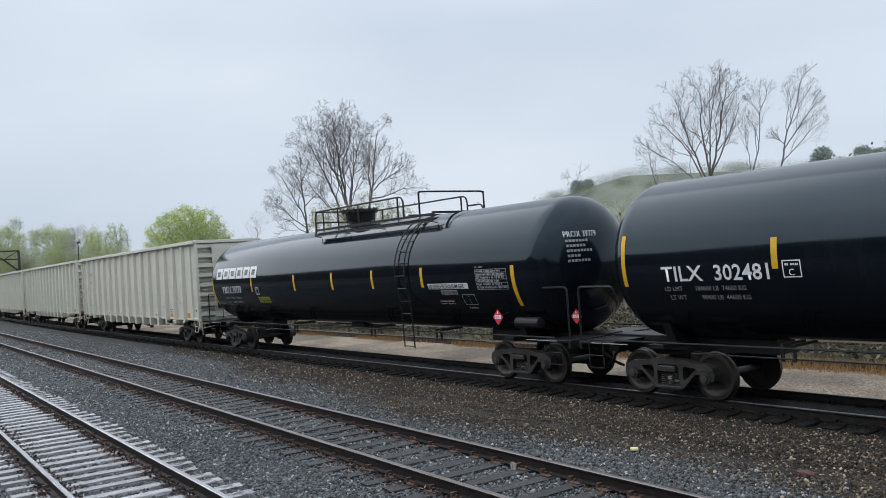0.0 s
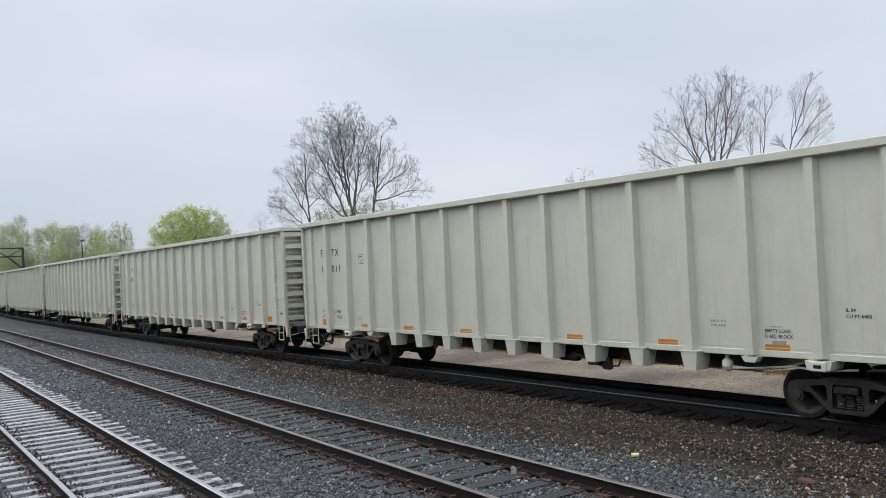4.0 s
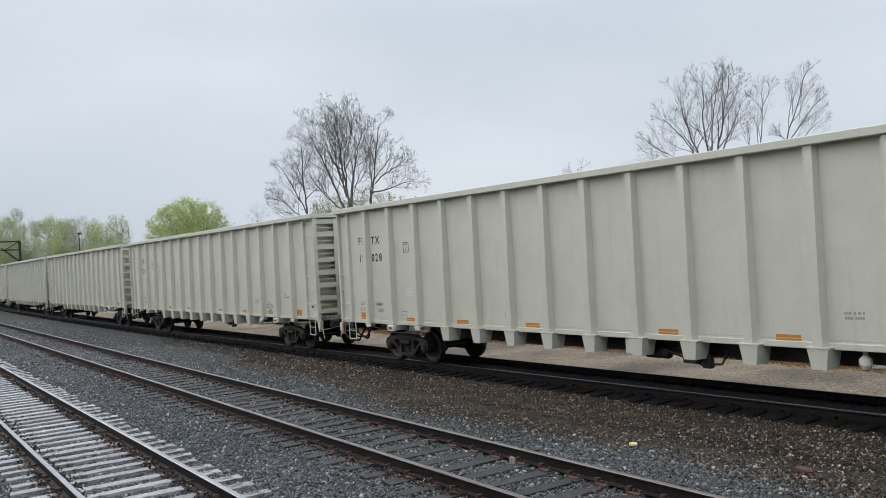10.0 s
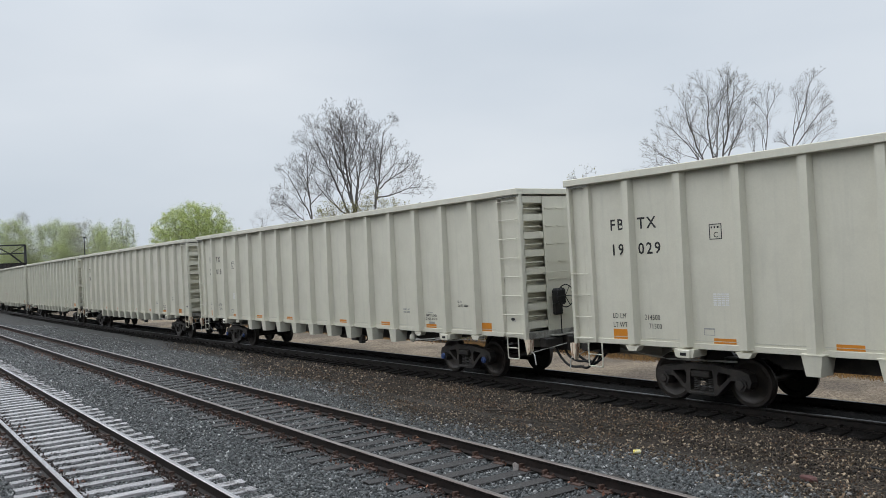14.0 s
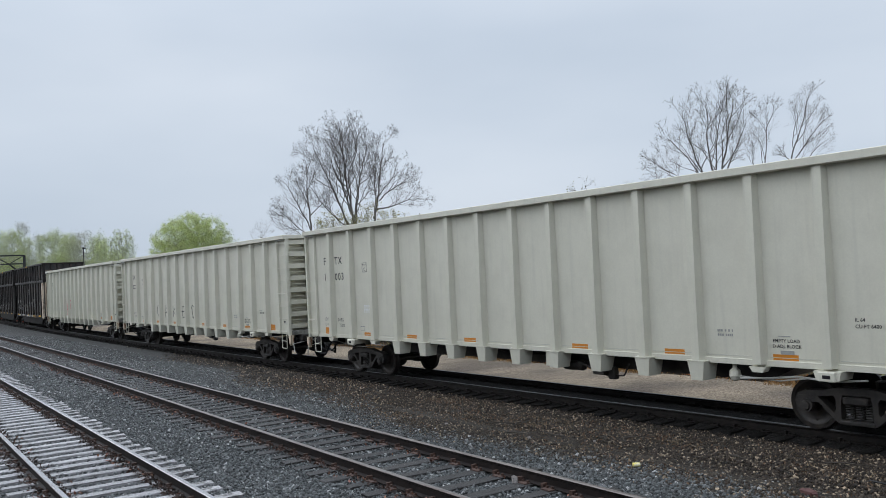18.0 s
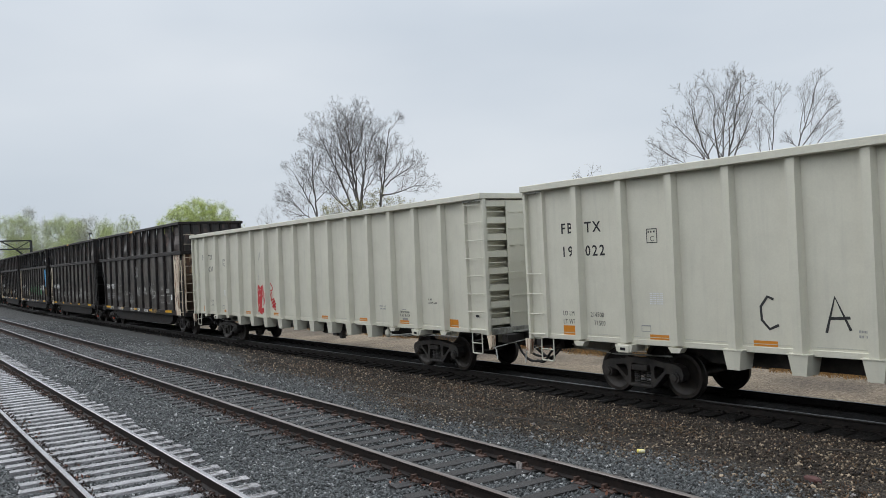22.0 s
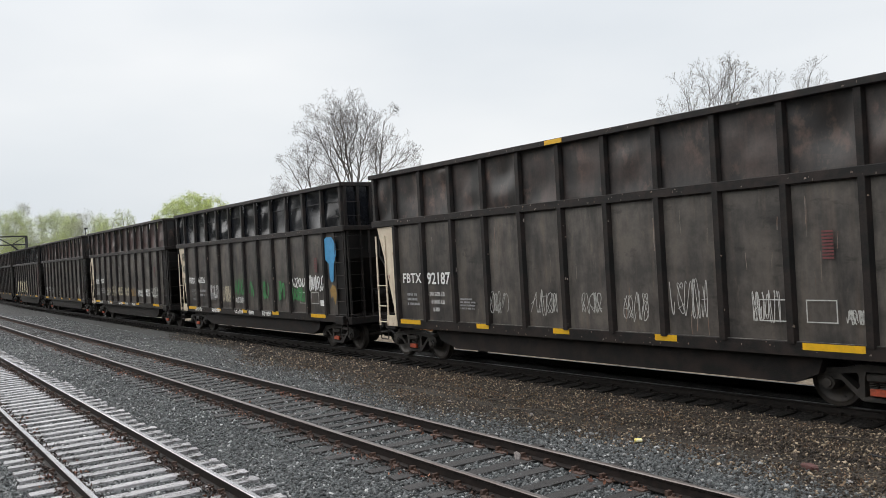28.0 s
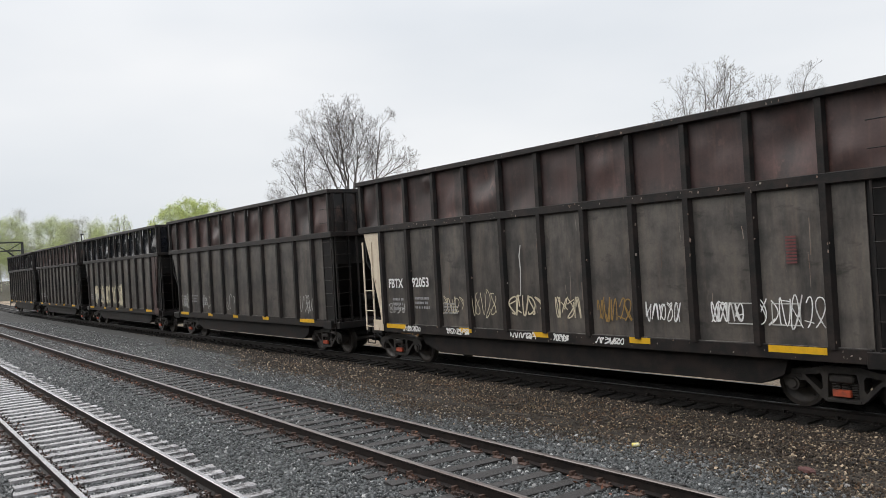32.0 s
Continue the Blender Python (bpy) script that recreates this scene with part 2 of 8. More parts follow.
M_SCUFF = shader("chipped_white_paint", (0.72, 0.64, 0.51), 0.6, spots=(0.58, 0.46, 0.33), scale=1.4, mix=0.7, band=(0.46, 0.62), bump=0.2, stretch=(3.4, 3.4, 0.9), streak=(0.36, 0.16, 0.08, 0.35),
                 layers=(((11, 11, 1.5), (0.53, 0.57), (0.24, 0.085, 0.035), 0.85), ((3.5, 3.5, 1.2), (0.575, 0.63), (0.10, 0.05, 0.03), 0.9)))
M_RUST_END = shader("rust_eaten_pale_paint", (0.052, 0.030, 0.020), 0.65, spots=(0.13, 0.055, 0.025), scale=2.5, mix=0.8, bump=0.25, stretch=(3, 3, 1),
                    layers=(((6, 6, 1.6), (0.53, 0.60), (0.46, 0.34, 0.21), 0.85), ((14, 14, 2.0), (0.56, 0.60), (0.16, 0.06, 0.025), 0.85)))
M_RUST_SLOPE = shader("rusty_dusty_sheet", (0.24, 0.165, 0.115), 0.75, spots=(0.10, 0.06, 0.042), scale=2.2, mix=0.8, bump=0.25, streak=(0.26, 0.20, 0.15, 0.45),
                      layers=(((5, 5, 1.5), (0.57, 0.64), (0.21, 0.17, 0.13), 0.7),))
M_DUSTY_GREY = shader("dusty_grey_cast_iron", (0.21, 0.20, 0.19), 0.65, spots=(0.11, 0.09, 0.075), scale=6, mix=0.7, bump=0.2)
M_CREAM_PLATE = shader("cream_corner_paint", (0.66, 0.57, 0.44), 0.55, spots=(0.52, 0.42, 0.31), scale=2, mix=0.6, bump=0.15, streak=(0.33, 0.17, 0.10, 0.35),
                       layers=(((7, 7, 3), (0.61, 0.66), (0.24, 0.10, 0.06), 0.8),))
# base colour is raised so that it includes the wet ties' sky sheen
M_TIE_A = shader("weathered_ties_wet_sheen", (0.42, 0.405, 0.41), 0.25, spots=(0.19, 0.178, 0.176), scale=5, mix=0.85, grain=45, grain_amount=0.4, bump=0.5, bump_scale=30, stretch=(6, 0.7, 6), ob_random=0.25, rough_var=0.16, layers=(((2.2, 2.2, 2.2), (0.56, 0.64), (0.035, 0.030, 0.028), 0.8), ((30, 2.0, 30), (0.58, 0.66), (0.05, 0.045, 0.042), 0.75)))
M_TIE_B = shader("dark_wet_ties", (0.023, 0.021, 0.0205), 0.58, spots=(0.056, 0.051, 0.048), scale=5, mix=0.6, grain=45, grain_amount=0.25, bump=0.5, bump_scale=30, stretch=(6, 0.7, 6), ob_random=0.3, rough_var=0.15)
# ties of the far track, blackened to hold the shade under the train
M_TIE_C = shader("shade_black_ties", (0.008, 0.0075, 0.007), 0.65, spots=(0.02, 0.018, 0.016), scale=5, mix=0.6, bump=0.5, stretch=(6, 0.7, 6), ob_random=0.3)
M_RAIL = shader("brown_rail_web", (0.012, 0.009, 0.0082), 0.6, spots=(0.030, 0.021, 0.018), scale=7, mix=0.6, bump=0.15, grain_amount=0.2)
M_RAILTOP = shader("worn_rail_top", (0.50, 0.49, 0.495), 0.22, metal=0.85, spots=(0.24, 0.20, 0.195), scale=3, mix=0.4, bump=0.02, stretch=(0.4, 6, 6))
# far rails and their tops, darkened for the same shade
M_RAIL_C = shader("shade_black_rail", (0.010, 0.0085, 0.0078), 0.55, spots=(0.022, 0.017, 0.014), scale=7, mix=0.6, bump=0.15, grain_amount=0.2)
M_RAILTOP_C = shader("shade_dark_rail_top", (0.045, 0.045, 0.047), 0.36, metal=0.4, spots=(0.03, 0.028, 0.027), scale=3, mix=0.5, bump=0.02, stretch=(0.4, 6, 6))
M_RAILTOP_DULL = shader("dull_rail_top", (0.20, 0.18, 0.17), 0.34, metal=0.6, spots=(0.10, 0.07, 0.06), scale=3, mix=0.6, bump=0.03, stretch=(0.4, 6, 6))
M_PLATE = shader("rusty_tie_plate", (0.075, 0.040, 0.028), 0.65, spots=(0.05, 0.03, 0.025), scale=9, mix=0.6, bump=0.3)
M_STONE = shader("grey_ballast_stones", (0.050, 0.054, 0.0545), 0.34, spots=(0.112, 0.116, 0.116), scale=9, mix=0.5, grain=90, grain_amount=0.25, island=0.85, speck=(0.09, (0.23, 0.23, 0.225)), bump=0.25, bump_scale=60)
M_STONE_BROWN = shader("brown_gravel_stones", (0.024, 0.0165, 0.0115), 0.55, spots=(0.062, 0.044, 0.030), scale=9, mix=0.5, grain=90, grain_amount=0.25, island=0.75, speck=(0.17, (0.23, 0.18, 0.125)), bump=0.25, bump_scale=60)
M_LEAF = shader("dead_leaves", (0.15, 0.06, 0.042), 0.6, spots=(0.27, 0.13, 0.07), scale=3, mix=0.8, island=0.6, bump=0.2)
M_BARK = shader("grey_bark", (0.165, 0.148, 0.138), 0.85, spots=(0.11, 0.10, 0.094), scale=4, mix=0.6, bump=0.5, bump_scale=20)
M_BARK_R = shader("brown_bark", (0.15, 0.135, 0.122), 0.85, spots=(0.11, 0.098, 0.09), scale=4, mix=0.6, bump=0.5, bump_scale=20)
M_SPRINGLEAF = shader("young_green_leaves", (0.50, 0.56, 0.21), 0.6, spots=(0.40, 0.46, 0.18), scale=0.5, mix=0.7, island=0.45, bump=0)
M_OLIVE = shader("olive_budding_leaves", (0.36, 0.345, 0.14), 0.7, spots=(0.27, 0.24, 0.11), scale=0.4, mix=0.7, island=0.5, bump=0)
# far wood and pines: haze is put into the colour by paling it
M_WOOD_GREEN = shader("haze_tinted_far_green", (0.47, 0.53, 0.24), 0.8, spots=(0.37, 0.40, 0.22), scale=0.05, mix=0.8, island=0.4, bump=0)
M_WOOD_GREY = shader("haze_tinted_far_grey", (0.39, 0.39, 0.30), 0.8, spots=(0.31, 0.31, 0.25), scale=0.08, mix=0.8, island=0.4, bump=0)
M_PINE = shader("mist_tinted_pine_needles", (0.33, 0.37, 0.33), 0.8, spots=(0.27, 0.30, 0.27), scale=1, mix=0.6, island=0.4, bump=0)
M_DRYGRASS = shader("dry_tan_grass", (0.34, 0.20, 0.085), 0.8, spots=(0.24, 0.165, 0.08), scale=2, mix=0.7, island=0.4, bump=0)
M_BANK = shader("dark_wooded_bank", (0.035, 0.042, 0.028), 0.9, spots=(0.06, 0.05, 0.035), scale=0.3, mix=0.8, bump=0)
M_UNDER = shader("brown_green_undergrowth", (0.105, 0.095, 0.05), 0.8, spots=(0.075, 0.055, 0.038), scale=0.6, mix=0.8, island=0.5, bump=0)
M_UNDER_GREEN = shader("olive_shrub_leaves", (0.20, 0.20, 0.085), 0.8, spots=(0.13, 0.115, 0.055), scale=0.6, mix=0.8, island=0.5, bump=0)
# the hill and its wood carry the mist in these three colours
M_MIST_GREY = shader("mist_tinted_twigs", (0.23, 0.24, 0.195), 0.8, spots=(0.175, 0.185, 0.155), scale=0.08, mix=0.8, island=0.25, bump=0)
M_MIST_GREEN = shader("mist_tinted_leaves", (0.24, 0.27, 0.165), 0.8, spots=(0.19, 0.21, 0.14), scale=0.06, mix=0.8, island=0.25, bump=0)
M_HILL = shader("mist_tinted_slope", (0.165, 0.175, 0.13), 0.9, spots=(0.12, 0.13, 0.10), scale=0.12, mix=0.8, grain=2, grain_amount=0.3, bump=0)
M_MOULD = shader("dark_leaf_mould", (0.028, 0.019, 0.016), 0.8, spots=(0.075, 0.038, 0.026), scale=3, mix=0.7, island=0.6, bump=0)
M_DEBRIS = shader("brown_plant_debris", (0.11, 0.062, 0.036), 0.8, spots=(0.17, 0.13, 0.08), scale=2, mix=0.8, island=0.6, bump=0)
M_LITTER = shader("rust_orange_leaf_litter", (0.36, 0.14, 0.05), 0.7, spots=(0.26, 0.13, 0.06), scale=2, mix=0.7, island=0.5, bump=0)
M_ACCENT = shader("orange_red_spring_block", (0.45, 0.075, 0.03), 0.6, spots=(0.2, 0.05, 0.03), scale=9, mix=0.7, bump=0.1)
M_GANTRY = shader("dark_gantry_steel", (0.03, 0.03, 0.032), 0.6, bump=0.1)


for _m, _v in ((M_HRIB, 0.22), (M_END_SHADE, 0.22), (M_HOPPER, 0.4), (M_TIE_C, 0.15), (M_RAIL_C, 0.25), (M_RAIL, 0.22), (M_BLACK, 0.3), (M_TIE_B, 0.35), (M_STONE, 0.4), (M_STONE_BROWN, 0.3)):
    _m.node_tree.nodes["Principled BSDF"].inputs["Specular IOR Level"].default_value = _v


def ground_shader(name, cols, scales, rough=0.6, bump=0.8, bump_scale=28.0):
    """Gravel seen as a carpet of small cells of several greys."""
    m = bpy.data.materials.new(name)
    m.use_nodes = True
    n, l = m.node_tree.nodes, m.node_tree.links
    b = n["Principled BSDF"]
    tc = n.new("ShaderNodeTexCoord")
    vo = n.new("ShaderNodeTexVoronoi")
    vo.inputs["Scale"].default_value = scales[0]
    l.new(tc.outputs["Object"], vo.inputs["Vector"])
    sp = n.new("ShaderNodeSeparateColor")
    l.new(vo.outputs["Color"], sp.inputs["Color"])
    ramp = n.new("ShaderNodeValToRGB")
    e = ramp.color_ramp.elements
    e[0].position, e[0].color = 0.0, (*cols[0], 1)
    e[1].position, e[1].color = 1.0, (*cols[2], 1)
    e.new(0.6).color = (*cols[1], 1)
    l.new(sp.outputs["Red"], ramp.inputs["Fac"])
    big = n.new("ShaderNodeTexNoise")
    big.inputs["Scale"].default_value, big.inputs["Detail"].default_value = scales[1], 5.0
    l.new(tc.outputs["Object"], big.inputs["Vector"])
    br = n.new("ShaderNodeValToRGB")
    br.color_ramp.elements[0].position, br.color_ramp.elements[1].position = 0.40, 0.62
    l.new(big.outputs["Fac"], br.inputs["Fac"])
    mx = n.new("ShaderNodeMixRGB")
    mx.blend_type = "MULTIPLY"
    mx.inputs["Color2"].default_value = (*cols[3], 1)
    l.new(br.outputs["Color"], mx.inputs["Fac"])
    l.new(ramp.outputs["Color"], mx.inputs["Color1"])
    l.new(mx.outputs["Color"], b.inputs["Base Color"])
    b.inputs["Roughness"].default_value = rough
    b.inputs["Specular IOR Level"].default_value = 0.25
    bp = n.new("ShaderNodeBump")
    bp.inputs["Strength"].default_value, bp.inputs["Distance"].default_value = bump, 0.03
    l.new(vo.outputs["Distance"], bp.inputs["Height"])
    bp.invert = True
    l.new(bp.outputs["Normal"], b.inputs["Normal"])
    return m


def let_through(m, amount):
    """Lets light pass through thin leaves."""
    n, l = m.node_tree.nodes, m.node_tree.links
    b, out = n["Principled BSDF"], n["Material Output"]
    b.inputs["Specular IOR Level"].default_value = 0.15
    tr, mx = n.new("ShaderNodeBsdfTranslucent"), n.new("ShaderNodeMixShader")
    mx.inputs["Fac"].default_value = amount
    l.new(b.inputs["Base Color"].links[0].from_socket, tr.inputs["Color"])
    l.new(b.outputs["BSDF"], mx.inputs[1])
    l.new(tr.outputs["BSDF"], mx.inputs[2])
    l.new(mx.outputs["Shader"], out.inputs["Surface"])


for _m in (M_SPRINGLEAF, M_OLIVE, M_WOOD_GREEN, M_WOOD_GREY, M_MIST_GREY, M_MIST_GREEN, M_DRYGRASS):
    let_through(_m, 0.45)
M_BALLAST = ground_shader("grey_ballast", ((0.020, 0.021, 0.0215), (0.055, 0.058, 0.059), (0.13, 0.135, 0.136), (0.72, 0.74, 0.75)), (26, 0.5), 0.85)
M_BROWN = ground_shader("brown_gravel", ((0.012, 0.0098, 0.0075), (0.032, 0.0265, 0.0205), (0.10, 0.085, 0.068), (0.68, 0.62, 0.54)), (34, 0.45), 0.9)


def fade_to(m, x0, x1, tone):
    """The gravel turns to another colour along x, in ragged patches."""
    n, l = m.node_tree.nodes, m.node_tree.links
    b = n["Principled BSDF"]
    tc, sx, mr, ns, ad, mx = n.new("ShaderNodeTexCoord"), n.new("ShaderNodeSeparateXYZ"), n.new("ShaderNodeMapRange"), n.new("ShaderNodeTexNoise"), n.new("ShaderNodeMath"), n.new("ShaderNodeMixRGB")
    ns.inputs["Scale"].default_value = 0.4
    mr.inputs["From Min"].default_value, mr.inputs["From Max"].default_value = x0, x1
    mr.inputs["To Min"].default_value, mr.inputs["To Max"].default_value = -0.4, 0.9
    ad.use_clamp = True
    l.new(tc.outputs["Object"], sx.inputs["Vector"])
    l.new(tc.outputs["Object"], ns.inputs["Vector"])
    l.new(sx.outputs["X"], mr.inputs["Value"])
    l.new(mr.outputs["Result"], ad.inputs[0])
    l.new(ns.outputs["Fac"], ad.inputs[1])
    l.new(ad.outputs[0], mx.inputs["Fac"])
    l.new(b.inputs["Base Color"].links[0].from_socket, mx.inputs["Color1"])
    mx.inputs["Color2"].default_value = (*tone, 1)
    l.new(mx.outputs["Color"], b.inputs["Base Color"])


fade_to(M_BROWN, -18, -50, (0.062, 0.061, 0.059))
# far trackbed: the train's shade is painted into this near-black gravel
M_BED_SHADE = ground_shader("shade_dark_ballast", ((0.005, 0.0045, 0.004), (0.011, 0.0097, 0.0086), (0.028, 0.025, 0.022), (0.7, 0.7, 0.7)), (26, 0.6), 0.95)
M_LOT = ground_shader("pale_gravel_road", ((0.155, 0.118, 0.081), (0.30, 0.235, 0.165), (0.44, 0.36, 0.265), (0.50, 0.50, 0.53)), (30, 0.35), 0.9, 0.5)
M_EARTH = ground_shader("grassy_earth", ((0.018, 0.016, 0.009), (0.032, 0.028, 0.014), (0.06, 0.048, 0.024), (0.8, 0.8, 0.7)), (9, 0.1), 0.85, 0.4)
# ---- mesh helpers ----


def box(bm, x0, x1, y0, y1, z0, z1, b=0.0):
    """A box in a bmesh; b bevels its edges."""
    v = [bm.verts.new(p) for p in ((x0, y0, z0), (x1, y0, z0), (x1, y1, z0), (x0, y1, z0), (x0, y0, z1), (x1, y0, z1), (x1, y1, z1), (x0, y1, z1))]
    fs = [bm.faces.new([v[i] for i in q]) for q in ((3, 2, 1, 0), (4, 5, 6, 7), (0, 1, 5, 4), (1, 2, 6, 5), (2, 3, 7, 6), (3, 0, 4, 7))]
    if b:
        es = {e for f in fs for e in f.edges}
        bmesh.ops.bevel(bm, geom=list(es), offset=b, segments=1, affect="EDGES")
    return bm


def prism(bm, pts, y0, y1):
    """A polygon in the xz plane, drawn counter-clockwise as seen from -y, pushed from y0 to y1."""
    a = [bm.verts.new((x, y0, z)) for x, z in pts]
    c = [bm.verts.new((x, y1, z)) for x, z in pts]
    bm.faces.new(a)
    bm.faces.new(c[::-1])
    for i in range(len(pts)):
        j = (i + 1) % len(pts)
        bm.faces.new((a[j], a[i], c[i], c[j]))
    return bm


def prism_x(bm, pts, x0, x1):
    """A polygon in the yz plane, pushed from x0 to x1."""
    a = [bm.verts.new((x0, y, z)) for y, z in pts]
    c = [bm.verts.new((x1, y, z)) for y, z in pts]
    bm.faces.new(a[::-1])
    bm.faces.new(c)
    for i in range(len(pts)):
        j = (i + 1) % len(pts)
        bm.faces.new((a[i], a[j], c[j], c[i]))
    return bm


def prism_z(bm, pts, z0, z1):
    a = [bm.verts.new((x, y, z0)) for x, y in pts]
    c = [bm.verts.new((x, y, z1)) for x, y in pts]
    bm.faces.new(a[::-1])
    bm.faces.new(c)
    for i in range(len(pts)):
        j = (i + 1) % len(pts)
        bm.faces.new((a[i], a[j], c[j], c[i]))
    return bm


def tube(bm, pts, r, n=6, caps=True):
    """A round bar along a polyline; r is one radius or one for each point."""
    pts = [Vector(p) for p in pts]
    rings = []
    for i, p in enumerate(pts):
        d = (pts[min(i + 1, len(pts) - 1)] - pts[max(i - 1, 0)]).normalized()
        a = d.orthogonal().normalized() if i == 0 else (prev - d * prev.dot(d)).normalized()
        prev = a
        c = d.cross(a)
        rr = r[i] if isinstance(r, (list, tuple)) else r
        rings.append([bm.verts.new(p + (a * math.cos(2 * math.pi * k / n) + c * math.sin(2 * math.pi * k / n)) * rr) for k in range(n)])
    for q, s in zip(rings, rings[1:]):
        for k in range(n):
            bm.faces.new((q[k], q[(k + 1) % n], s[(k + 1) % n], s[k]))
    if caps:
        bm.faces.new(rings[0][::-1])
        bm.faces.new(rings[-1])
    return bm


def lathe(bm, prof, axis="y", n=28, at=(0, 0, 0)):
    """Turns a profile of (along, radius) about an axis through at."""
    rings = []
    for d, r in prof:
        ring = []
        for k in range(n):
            a = 2 * math.pi * k / n
            u, w = r * math.cos(a), r * math.sin(a)
            p = {"y": (u, d, w), "x": (d, u, w), "z": (u, w, d)}[axis]
            ring.append(bm.verts.new((p[0] + at[0], p[1] + at[1], p[2] + at[2])))
        rings.append(ring)
    for q, s in zip(rings, rings[1:]):
        for k in range(n):
            bm.faces.new((q[k], q[(k + 1) % n], s[(k + 1) % n], s[k]))
    bm.faces.new(rings[0][::-1])
    bm.faces.new(rings[-1])
    return bm


def rounded(pts, r=0.04, n=3):
    """A polyline with its inner corners rounded."""
    pts = [Vector(p) for p in pts]
    out = [pts[0]]
    for a, b, c in zip(pts, pts[1:], pts[2:]):
        u, w = (a - b), (c - b)
        k = min(r, u.length * 0.45, w.length * 0.45)
        p, q = b + u.normalized() * k, b + w.normalized() * k
        for i in range(n + 1):
            t = i / n
            out.append(p * (1 - t) ** 2 + b * 2 * t * (1 - t) + q * t * t)
    out.append(pts[-1])
    return out


def finish(bm, name, smooth=False):
    bmesh.ops.recalc_face_normals(bm, faces=bm.faces)
    me = bpy.data.meshes.new(name)
    bm.to_mesh(me)
    bm.free()
    if smooth:
        me.polygons.foreach_set("use_smooth", [True] * len(me.polygons))
        me.set_sharp_from_angle(angle=radians(42))
    return me


def part(name, bm, material, parent=None, label="", smooth=False, m=None):
    """One mesh object, under a thing or a part."""
    me = bm if isinstance(bm, bpy.types.Mesh) else finish(bm, name, smooth)
    if material and not me.materials:
        me.materials.append(material)
    ob = new(name, me)
    ob.parent = parent
    if m is not None:
        ob.matrix_basis = m
    return tagged(ob, label)


def arrays_mesh(name, verts, faces, material):
    """A mesh from numpy arrays of points and of equal polygons."""
    me = bpy.data.meshes.new(name)
    k = faces.shape[1]
    me.vertices.add(len(verts))
    me.vertices.foreach_set("co", np.ascontiguousarray(verts, dtype=np.float32).ravel())
    me.loops.add(faces.size)
    me.loops.foreach_set("vertex_index", np.ascontiguousarray(faces, dtype=np.int32).ravel())
    me.polygons.add(len(faces))
    me.polygons.foreach_set("loop_start", np.arange(0, faces.size, k, dtype=np.int32))
    me.materials.append(material)
    me.update(calc_edges=True)
    return me


# ---- the plan: three tracks; x runs along the two near ones, y away from the camera ----
GAUGE = 1.505
Y_A, Y_B, Z_B = 2.197, 6.172, -0.048
Y_C, Z_C = 14.165, -0.292      # near rail of the train's track where x is 0


def bend(x):
    """How far the train's track lies off its distance at x = 0."""
    return 0.04025 * x + (0.0003 * x * x if x < 0 else 0.0)


def heading(x):
    return math.degrees(math.atan(0.04025 + (0.0006 * x if x < 0 else 0.0)))


def strip(name, edges, material, xs, label, kind="structure", category="ground"):
    """A sheet across the tracks: edges gives (y, z, follows the bend) from near to far."""
    v, f = [], []
    for x in xs:
        for y, z, follow in edges:
            v.append((x, y + bend(max(x, -160)) * follow, z))
    k = len(edges)
    for i in range(len(xs) - 1):
        for j in range(k - 1):
            a = i * k + j
            f.append((a, a + k, a + k + 1, a + 1))
    me = bpy.data.meshes.new(name)
    me.from_pydata(v, [], f)
    me.materials.append(material)
    bm = bmesh.new()
    bm.from_mesh(me)
    bmesh.ops.recalc_face_normals(bm, faces=bm.faces)
    bm.to_mesh(me)
    bm.free()
    if me.polygons[0].normal.z < 0:
        me.flip_normals()
    return tagged(new(name, me), label, category, kind=kind)


XS = [-160 + 2.5 * i for i in range(97)]
# the ground beyond, in one sheet to the horizon
strip("ground", [(-1500, -1.2, 0), (-8, -1.0, 0), (40, -1.0, 0), (140, 2.0, 0), (1500, 2.0, 0)], M_EARTH, [-2500, -600, -160, 0, 160, 1500], "grassy earth and scrub around the tracks")
strip("trackbed", [(-9, -1.1, 0), (-7, -0.28, 0), (1.2, -0.215, 0), (1.9, -0.20, 0), (4.1, -0.20, 0), (4.6, -0.235, 0), (5.4, -0.262, 0), (6.0, -0.255, 0),
                   (7.9, -0.255, 0), (8.6, -0.31, 0), (9.2, -0.34, 0)], M_BALLAST, XS, "grey crushed-stone ballast around the two near tracks", category="ballast")
strip("trackside_gravel", [(9.2, -0.336, 0), (10.2, -0.39, 0), (11.6, -0.44, 0.8), (13.0, -0.48, 1), (13.55, -0.52, 1)], M_BROWN, XS, "brown dirty gravel between the tracks", category="gravel")
strip("trackbed_far", [(13.45, -0.525, 1), (13.95, -0.495, 1), (14.3, -0.452, 1), (15.55, -0.452, 1), (16.0, -0.50, 1), (16.5, -0.54, 1), (17.0, -0.64, 1)], M_BED_SHADE, XS, "ballast under the train, its shade put into the colour", category="ballast")
strip("gravel_road", [(16.9, -0.63, 1), (18.5, -0.62, 1), (20.3, -0.60, 1), (21.6, -0.72, 1), (23, -1.05, 1)], M_LOT, XS, "pale wet gravel service road beyond the train", category="gravel road")


# ---- rails and ties ----
RAIL = [(-0.07, -0.172), (0.07, -0.172), (0.07, -0.160), (0.012, -0.140), (0.010, -0.050), (0.034, -0.036), (0.037, -0.012), (0.028, 0.0), (-0.028, 0.0), (-0.037, -0.012), (-0.034, -0.036), (-0.010, -0.050), (-0.012, -0.140), (-0.07, -0.160)]


